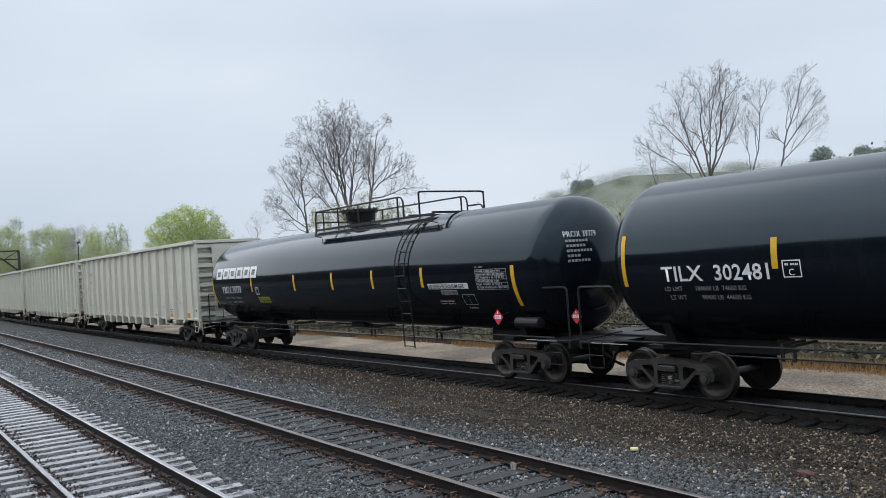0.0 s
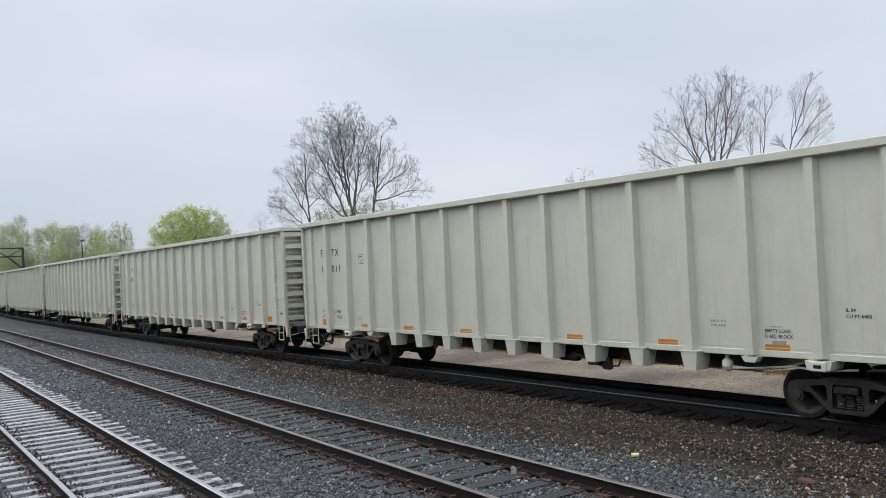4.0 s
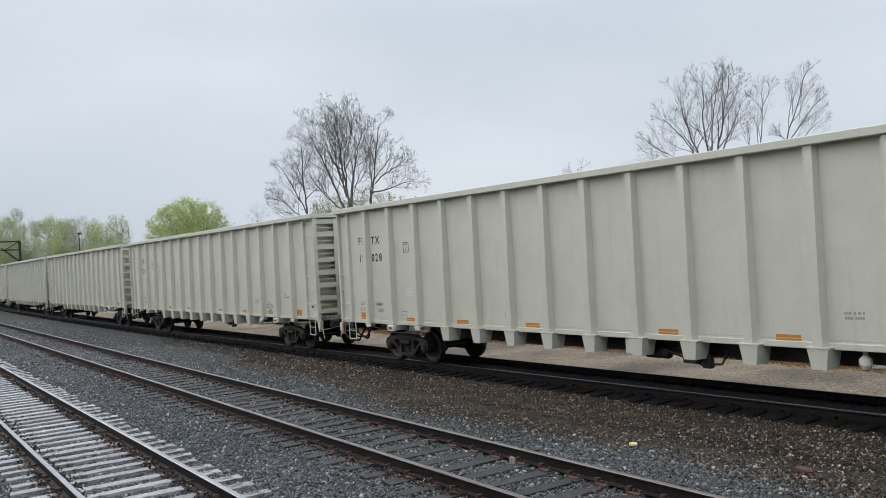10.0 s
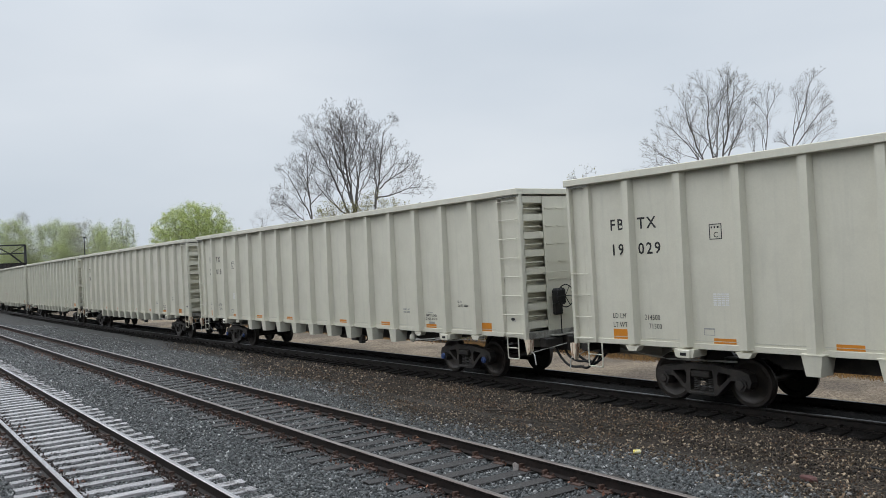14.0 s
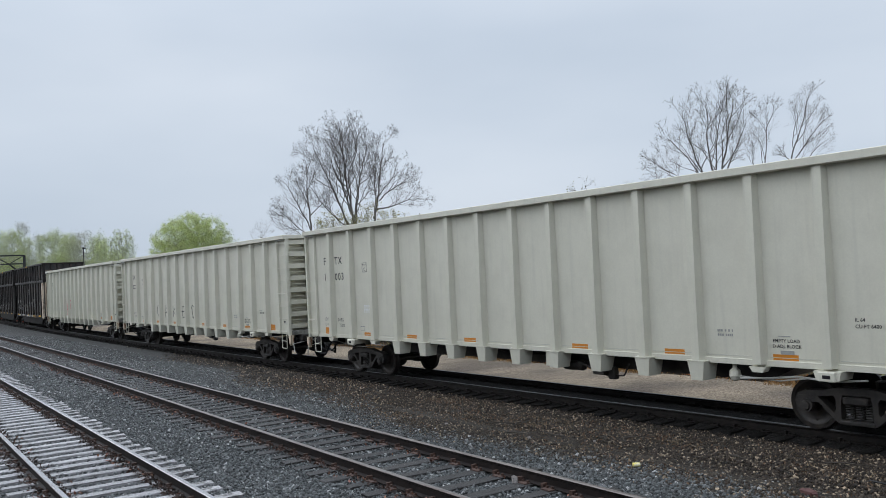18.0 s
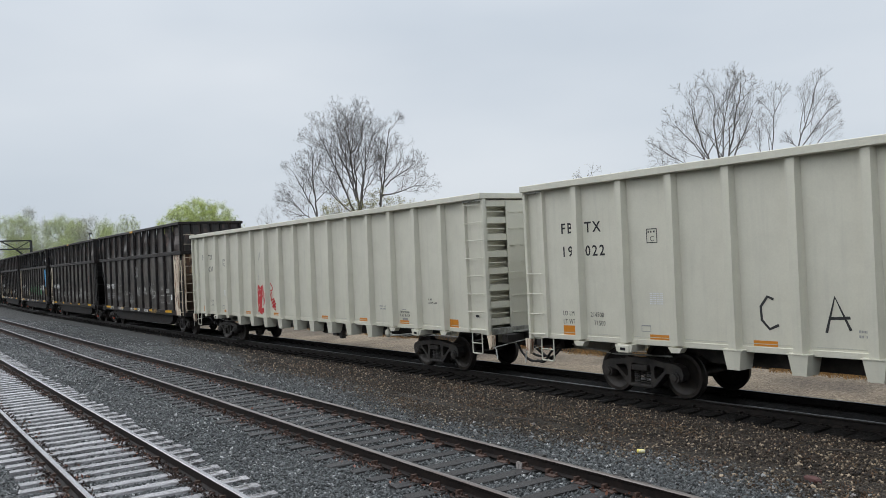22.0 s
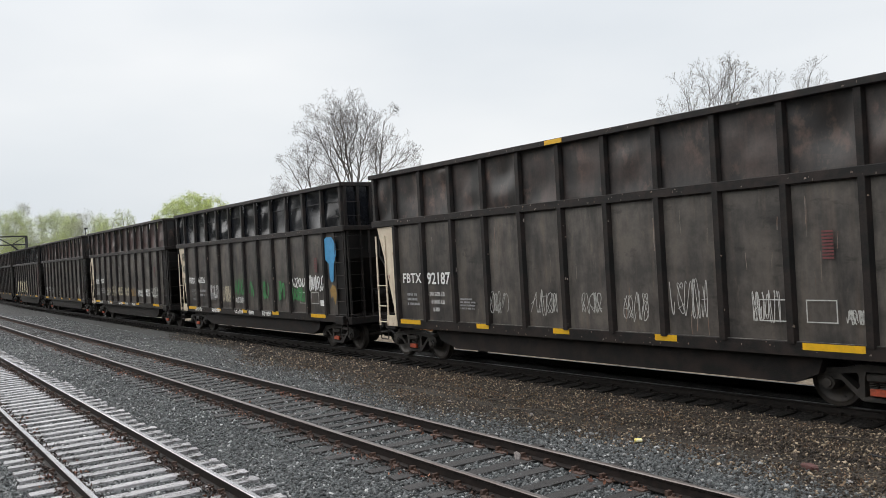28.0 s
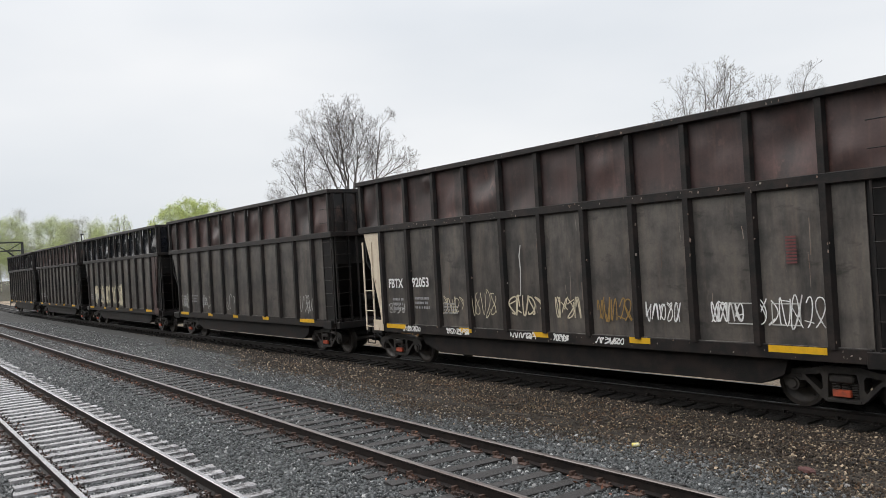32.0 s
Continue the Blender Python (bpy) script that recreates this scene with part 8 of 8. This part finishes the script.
# ---- the signal bridge across the tracks, far down the line ----
gantry = tagged(new("signal_bridge"), "dark steel lattice signal bridge over the tracks", "signal bridge")
GX, GY0, GY1, GZ = -124.0, -4.0, 17.8, 6.7
for y in (GY0, GY1):
    for dx in (-0.45, 0.45):
        bm = bmesh.new()
        box(bm, GX + dx - 0.09, GX + dx + 0.09, y - 0.09, y + 0.09, -1.0, GZ + 1.1)
        part("post", bm, M_GANTRY, gantry)
for dx in (-0.45, 0.45):
    for dz in (0.0, 1.1):
        bm = bmesh.new()
        box(bm, GX + dx - 0.06, GX + dx + 0.06, GY0, GY1, GZ + dz - 0.07, GZ + dz + 0.07)
        part("chord", bm, M_GANTRY, gantry)
    for k in range(12):
        y0, y1 = GY0 + (GY1 - GY0) * k / 12, GY0 + (GY1 - GY0) * (k + 1) / 12
        bm = bmesh.new()
        tube(bm, [(GX + dx, y0, GZ if k % 2 else GZ + 1.1), (GX + dx, y1, GZ + 1.1 if k % 2 else GZ)], 0.045, 4)
        part("lattice_bar", bm, M_GANTRY, gantry)
bm = bmesh.new()
prism_x(bm, [(GY1 - 2.0, GZ), (GY1, GZ - 1.8), (GY1, GZ - 1.55), (GY1 - 1.7, GZ)], GX - 0.06, GX + 0.06)
part("knee_brace", bm, M_GANTRY, gantry)
for x, y, h in ((-118.0, 24.0, 8.4),):
    pole = tagged(new("utility_pole"), "slim dark line-side pole beside the wood", "pole", "line-side poles")
    bm = bmesh.new()
    tube(bm, [(x, y, -1), (x, y, h)], [0.10, 0.06], 7)
    part("shaft", bm, M_GANTRY, pole)
    bm = bmesh.new()
    box(bm, x - 0.12, x + 0.12, y - 0.16, y + 0.30, h - 0.22, h - 0.06)
    part("crossarm", bm, M_GANTRY, pole)

# squared timbers along the far edge of the road, with dark fence posts behind them
M_TIMBER = shader("dark_wet_timber", (0.035, 0.030, 0.026), 0.7, spots=(0.07, 0.06, 0.05), scale=4, mix=0.6, bump=0.4, stretch=(0.6, 5, 5), ob_random=0.3)
_b = bmesh.new()
box(_b, -1.45, 1.45, -0.11, 0.11, 0.0, 0.24, 0.015)
ME_TIMBER = finish(_b, "timber")
_b = bmesh.new()
tube(_b, [(0, 0, 0), (0, 0, 1.05)], [0.06, 0.05], 7)
ME_POST = finish(_b, "fence_post")
ME_TIMBER.materials.append(M_TIMBER)
ME_POST.materials.append(M_TIMBER)
for k in range(19):
    x = -62.0 + 3.0 * k
    beam = part("timber", ME_TIMBER, None, None, "dark squared timber along the road's edge", m=pose(x, 20.75 + bend(x), -0.67, rz=heading(x) + random.Random(k).uniform(-0.6, 0.6)))
    tagged(beam, category="timber", group="timbers along the road")
for k in range(16):
    x = -60.0 + 3.3 * k
    post_ob = part("fence_post", ME_POST, None, None, "slim dark post behind the road", m=pose(x, 22.6 + bend(x), -1.0, rx=random.Random(k).uniform(-3, 3)))
    tagged(post_ob, category="fence post", group="posts behind the road")

# a low pale shed and a wire fence behind the road, seen between the cars
shed = tagged(new("low_shed"), "long low pale-blue metal shed behind the fence", "shed")
M_SHED = shader("pale_metal_siding", (0.46, 0.50, 0.52), 0.6, spots=(0.34, 0.37, 0.38), scale=1.5, mix=0.6, bump=0.1)
bm = bmesh.new()
box(bm, -30, -14, 40.0, 46, -1.1, 1.35)
for k in range(32):
    box(bm, -30 + 0.5 * k, -29.92 + 0.5 * k, 39.96, 40.0, -1.1, 1.35)
part("wall", bm, M_SHED, shed)
bm = bmesh.new()
prism_x(bm, [(39.6, 1.30), (46.3, 1.9), (46.3, 2.05), (39.6, 1.45)], -30.4, -13.6)
part("roof", bm, M_SHED, shed)
for x in (-24, -18):
    bm = bmesh.new()
    box(bm, x, x + 1.3, 39.93, 39.98, -1.0, 0.9)
    part("shed_door", bm, M_BLACK, shed)


# ---- loose stones, leaves and litter ----
def ground_z(x, y):
    """The gravel surface for arrays of places."""
    b = 0.04025 * x + 0.0003 * x * x
    near = np.interp(y, [-7, 1.2, 1.9, 4.1, 4.6, 5.4, 6.0, 7.9, 8.6, 9.2, 10.2], [-0.28, -0.215, -0.20, -0.20, -0.235, -0.262, -0.255, -0.255, -0.31, -0.34, -0.39])
    far = np.interp(y - b, [11.6, 13.0, 13.55, 13.8], [-0.44, -0.48, -0.52, -0.50])
    return np.where(y < 10.2, near, np.where(y - b > 11.6, far, -0.415))


ICO = np.array([(0, 0, 1), (0.894, 0, 0.447), (0.276, 0.851, 0.447), (-0.724, 0.526, 0.447), (-0.724, -0.526, 0.447), (0.276, -0.851, 0.447),
                (0.724, 0.526, -0.447), (-0.276, 0.851, -0.447), (-0.894, 0, -0.447), (-0.276, -0.851, -0.447), (0.724, -0.526, -0.447), (0, 0, -1)])
ICO_F = np.array([(0, 1, 2), (0, 2, 3), (0, 3, 4), (0, 4, 5), (0, 5, 1), (1, 6, 2), (2, 7, 3), (3, 8, 4), (4, 9, 5), (5, 10, 1), (6, 7, 2), (7, 8, 3), (8, 9, 4), (9, 10, 5), (10, 6, 1), (11, 7, 6), (11, 8, 7), (11, 9, 8), (11, 10, 9), (11, 6, 10)])
OCT = np.array([(1, 0, 0), (-1, 0, 0), (0, 1, 0), (0, -1, 0), (0, 0, 1), (0, 0, -1)], dtype=float)
OCT_F = np.array([(0, 2, 4), (2, 1, 4), (1, 3, 4), (3, 0, 4), (2, 0, 5), (1, 2, 5), (3, 1, 5), (0, 3, 5)])


def stones(name, label, near, far, density, r0, r1, shape, faces, material, y0, y1, seed, colour_edge=0.0):
    """Broken stones strewn between two distances from the camera."""
    rng = np.random.default_rng(seed)
    n = int(density * 75 * (y1 - y0))
    x, y = rng.uniform(-75, 0, n), rng.uniform(y0, y1, n)
    d = -0.82 * x + 0.57 * y
    ok = (d > near) & (d < far) & (x < -0.42 * y)
    edge = 9.25 + 0.5 * np.sin(x * 0.55) + rng.normal(0, 0.45, n) + np.clip(-18 - x, 0, 60) * 0.13
    b = 0.04025 * x + 0.0003 * x * x
    ok &= (y < edge) if colour_edge < 0 else (y > edge) & (y - b < 13.7)
    for yr in (Y_A, Y_A + GAUGE, Y_B, Y_B + GAUGE):
        ok &= np.abs(y - yr) > 0.09
    for yt, xs in ((Y_A, TIE_X["track_near"]), (Y_B, TIE_X["track_middle"])):
        s = np.sort(np.array(xs))
        k = np.clip(np.searchsorted(s, x), 1, len(s) - 1)
        gap = np.minimum(np.abs(x - s[k - 1]), np.abs(x - s[k]))
        ok &= ~((gap < 0.125) & (y > yt - 0.55) & (y < yt + 2.05) & (rng.random(n) > (0.05 if yt == Y_A else 0.30)))
    x, y = x[ok], y[ok]
    n = len(x)
    r = r0 + (r1 - r0) * rng.random(n) ** 1.7
    z = ground_z(x, y) + r * 0.28
    q = rng.normal(size=(n, 4))
    q /= np.linalg.norm(q, axis=1, keepdims=True)
    w, a, b, c = q.T
    rot = np.stack([1 - 2 * (b * b + c * c), 2 * (a * b - c * w), 2 * (a * c + b * w), 2 * (a * b + c * w), 1 - 2 * (a * a + c * c), 2 * (b * c - a * w), 2 * (a * c - b * w), 2 * (b * c + a * w), 1 - 2 * (a * a + b * b)], 1).reshape(-1, 3, 3)
    pts = shape[None] * rng.uniform(0.5, 1.3, (n, len(shape), 1)) * (r[:, None, None] * rng.uniform(0.42, 1.25, (n, 1, 3)))
    v = np.einsum("nij,nkj->nki", rot, pts) + np.stack([x, y, z], 1)[:, None]
    f = (np.arange(n) * len(shape))[:, None, None] + faces[None]
    tagged(new(name, arrays_mesh(name, v.reshape(-1, 3), f.reshape(-1, 3), material)), label, "ballast stones", kind="stuff")


GREY = "wet blue-grey crushed stones of the track ballast"
stones("ballast_stones_near", GREY, 8.4, 13.5, 1050, 0.012, 0.034, ICO, ICO_F, M_STONE, 0.5, 11, 101, -1)
stones("ballast_stones_middle", GREY, 13.5, 21, 560, 0.015, 0.042, OCT, OCT_F, M_STONE, 0.5, 11, 102, -1)
stones("ballast_stones_far", GREY, 21, 36, 300, 0.02, 0.048, OCT, OCT_F, M_STONE, 0.5, 11, 103, -1)
stones("ballast_stones_distant", GREY, 36, 62, 80, 0.025, 0.055, OCT, OCT_F, M_STONE, 0.5, 11, 104, -1)
DIRTY = "dirty brown gravel between the tracks"
stones("gravel_stones_near", DIRTY, 8.4, 14.5, 950, 0.010, 0.032, ICO, ICO_F, M_STONE_BROWN, 8, 14.2, 105, 1)
stones("gravel_stones_middle", DIRTY, 14.5, 22, 620, 0.011, 0.030, OCT, OCT_F, M_STONE_BROWN, 8, 14.2, 106, 1)
stones("gravel_stones_far", DIRTY, 22, 62, 260, 0.018, 0.042, OCT, OCT_F, M_STONE_BROWN, 8, 14.2, 107, 1)

# plant debris on the brown gravel
rng = np.random.default_rng(118)
n = 5200
cx, cy = rng.uniform(-26, -3, 70), rng.uniform(9.4, 12.6, 70)
who = rng.integers(0, 70, n)
lx, ly = cx[who] + rng.normal(0, 0.5, n), cy[who] + rng.normal(0, 0.25, n)
ok = (ly > 9.2) & (ly - (0.04025 * lx + 0.0003 * lx * lx) < 13.6)
lx, ly = lx[ok], ly[ok]
tagged(new("gravel_debris", leaf_mesh("gravel_debris", np.stack([lx, ly, ground_z(lx, ly) + rng.uniform(0.01, 0.035, len(lx))], 1), 0.026, M_DEBRIS, 119)), "brown bits of leaf and twig on the gravel", "debris", kind="stuff")

# dark leaf mould and clods along the rail feet
rng = np.random.default_rng(140)
n = 15000
row = rng.integers(0, 5, n)
ly = np.array([Y_A - 0.14, Y_A + 0.15, Y_A + GAUGE - 0.15, Y_A + GAUGE - 0.17, Y_B - 0.17])[row] + rng.normal(0, 0.055, n)
lx = -rng.uniform(1.5, 36, n)
tagged(new("leaf_mould", leaf_mesh("leaf_mould", np.stack([lx, ly, ground_z(lx, ly) + rng.uniform(0.02, 0.075, n)], 1), 0.026, M_MOULD, 141)), "dark leaf mould along the rail feet", "leaf mould", kind="stuff")

# dead leaves caught along the rails and ties
rng = np.random.default_rng(120)
n = 4200
row = rng.integers(0, 6, n)
ly = np.array([Y_A - 0.16, Y_A + 0.18, Y_A + GAUGE - 0.16, Y_B - 0.2, Y_B + 0.2, Y_B + GAUGE - 0.2])[row] + rng.normal(0, 0.10, n)
lx = -rng.uniform(2, 40, n)
keep = rng.random(n) < np.clip(0.35 + 0.6 * np.sin(lx * 1.3 + row) + 0.4 * np.sin(lx * 3.1), 0.03, 1)
lx, ly = lx[keep], ly[keep]
lz = ground_z(lx, ly) + rng.uniform(0.02, 0.07, len(lx))
tagged(new("dead_leaves", leaf_mesh("dead_leaves", np.stack([lx, ly, lz], 1), 0.034, M_LEAF, 121)), "rust-brown dead leaves caught along the rails", "leaves", kind="stuff")


def lump(name, x, y, size, material, label, category, seed):
    """A small loose piece with a broken outline."""
    rnd = random.Random(seed)
    bm = bmesh.new()
    box(bm, -size[0] / 2, size[0] / 2, -size[1] / 2, size[1] / 2, 0, size[2], min(size) * 0.2)
    for v in bm.verts:
        v.co += Vector((rnd.gauss(0, 0.13) * size[0], rnd.gauss(0, 0.13) * size[1], rnd.gauss(0, 0.12) * size[2]))
    ob = part(name, bm, material, None, label)
    ob.matrix_basis = pose(x, y, float(ground_z(np.array([x]), np.array([y]))[0]) + 0.005, rz=rnd.uniform(-40, 40))
    return tagged(ob, category=category)


bm = bmesh.new()
lathe(bm, [(-0.06, 0.005), (-0.058, 0.026), (-0.05, 0.033), (0.05, 0.033), (0.058, 0.026), (0.06, 0.005)], "x", 14)
ob = part("drink_can", bm, shader("yellow_can", (0.75, 0.62, 0.10), 0.35, spots=(0.8, 0.8, 0.75), scale=14, mix=0.7, bump=0), None, "crumpled yellow drink can on the gravel", smooth=True)
ob.matrix_basis = pose(-9.20, 9.72, -0.315, rz=52)
tagged(ob, category="can")
M_RAG = shader("dirty_white_rag", (0.29, 0.265, 0.25), 0.8, spots=(0.15, 0.13, 0.12), scale=20, mix=0.7, bump=0.4)
lump("rag", -9.42, 7.50, (0.13, 0.07, 0.11), M_RAG, "dirty white rag against the rail", "rag", 3)
lump("brick", -6.62, 10.2, (0.20, 0.12, 0.09), shader("red_brick", (0.085, 0.036, 0.032), 0.8, spots=(0.12, 0.05, 0.045), scale=9, mix=0.6, bump=0.4), "broken red brick on the gravel", "brick", 4)
lump("brick", -5.6, 10.9, (0.16, 0.11, 0.07), M_PLATE, "broken dark red brick on the gravel", "brick", 5)
M_STICK = shader("weathered_stick", (0.042, 0.033, 0.025), 0.8, bump=0.4)
for k, (x, y, ln, rz) in enumerate(((-13.8, 10.75, 0.9, 20), (-13.45, 10.85, 0.7, -50), (-13.6, 10.6, 0.55, 80), (-11.9, 10.6, 1.3, -12), (-12.6, 10.3, 1.0, 5), (-6.0, 11.2, 1.0, -22), (-10.9, 11.6, 0.5, 33), (-8.6, 11.4, 0.6, -30), (-17.4, 10.2, 0.5, 15), (-7.2, 12.2, 0.8, 12))):
    rnd = random.Random(200 + k)
    bm = bmesh.new()
    tube(bm, [(-ln / 2, 0, 0.02), (-ln / 6, rnd.uniform(-0.05, 0.05), 0.05), (ln / 5, rnd.uniform(-0.05, 0.05), 0.06), (ln / 2, rnd.uniform(-0.08, 0.08), 0.03)], [0.016, 0.014, 0.011, 0.007], 6)
    ob = part("stick", bm, M_STICK if k != 5 else M_BLACK, None, "weathered broken stick on the gravel")
    ob.matrix_basis = pose(x, y, float(ground_z(np.array([x]), np.array([y]))[0]) + 0.01, rz=rz)
    tagged(ob, category="stick", group="sticks on the gravel")
for k, (x, y, s) in enumerate(((-12.2, 10.1, 0.04), (-9.9, 9.1, 0.035), (-11.2, 10.8, 0.035), (-7.4, 9.4, 0.03), (-5.9, 9.9, 0.035), (-14.6, 9.9, 0.035))):
    lump("white_stone", x, y, (s * 1.5, s * 1.2, s), M_RAG, "small pale stone on the gravel", "stone", 300 + k)


def run(t):
    """How far the train has rolled after t seconds: it slowly gathers speed."""
    def g(u):
        return 16 * (8.47056 * u + 0.18921 * u * u - 0.01396 * u ** 3 + 0.04968 * u ** 4)
    return g(t / 16 - 1) - g(-1)


SLACK = {CARS[5].name: 0.06, CARS[6].name: -0.02, CARS[7].name: -0.09, DARK[0].name: 0.40}     # play in the couplers


def motions():
    for car, u in TRAIN:
        rows = []
        for k in range(33):
            x = u - (0.04 if car in (tank_a, tank_b) else SLACK.get(car.name, 0.15 if car in DARK else 0.10)) + run(k)
            rows.append((float(k), pose(x, Y_C + GAUGE / 2 + bend(x), Z_C, rz=heading(x))))
        walk(car, rows)
        # wheels turn while they can be seen
        times = [0.0] + [k / 15 for k in range(1, 480) if -52 < u + run(k / 15) < 16] + [32.0]
        for truck_ob in [c for c in car.children if c.name.startswith("truck")]:
            for w in [c for c in truck_ob.children if c.name.startswith("wheelset")]:
                x0 = w.matrix_basis.translation.x
                walk(w, [(t, pose(x0, 0, 0.457, ry=math.degrees((run(t) - run(times[min(1, len(times) - 1)])) / 0.457) if 0 < t < 32 else (0.0 if t == 0 else math.degrees((run(times[-2]) - run(times[1])) / 0.457 if len(times) > 2 else 0.0)))) for t in times])


motions()
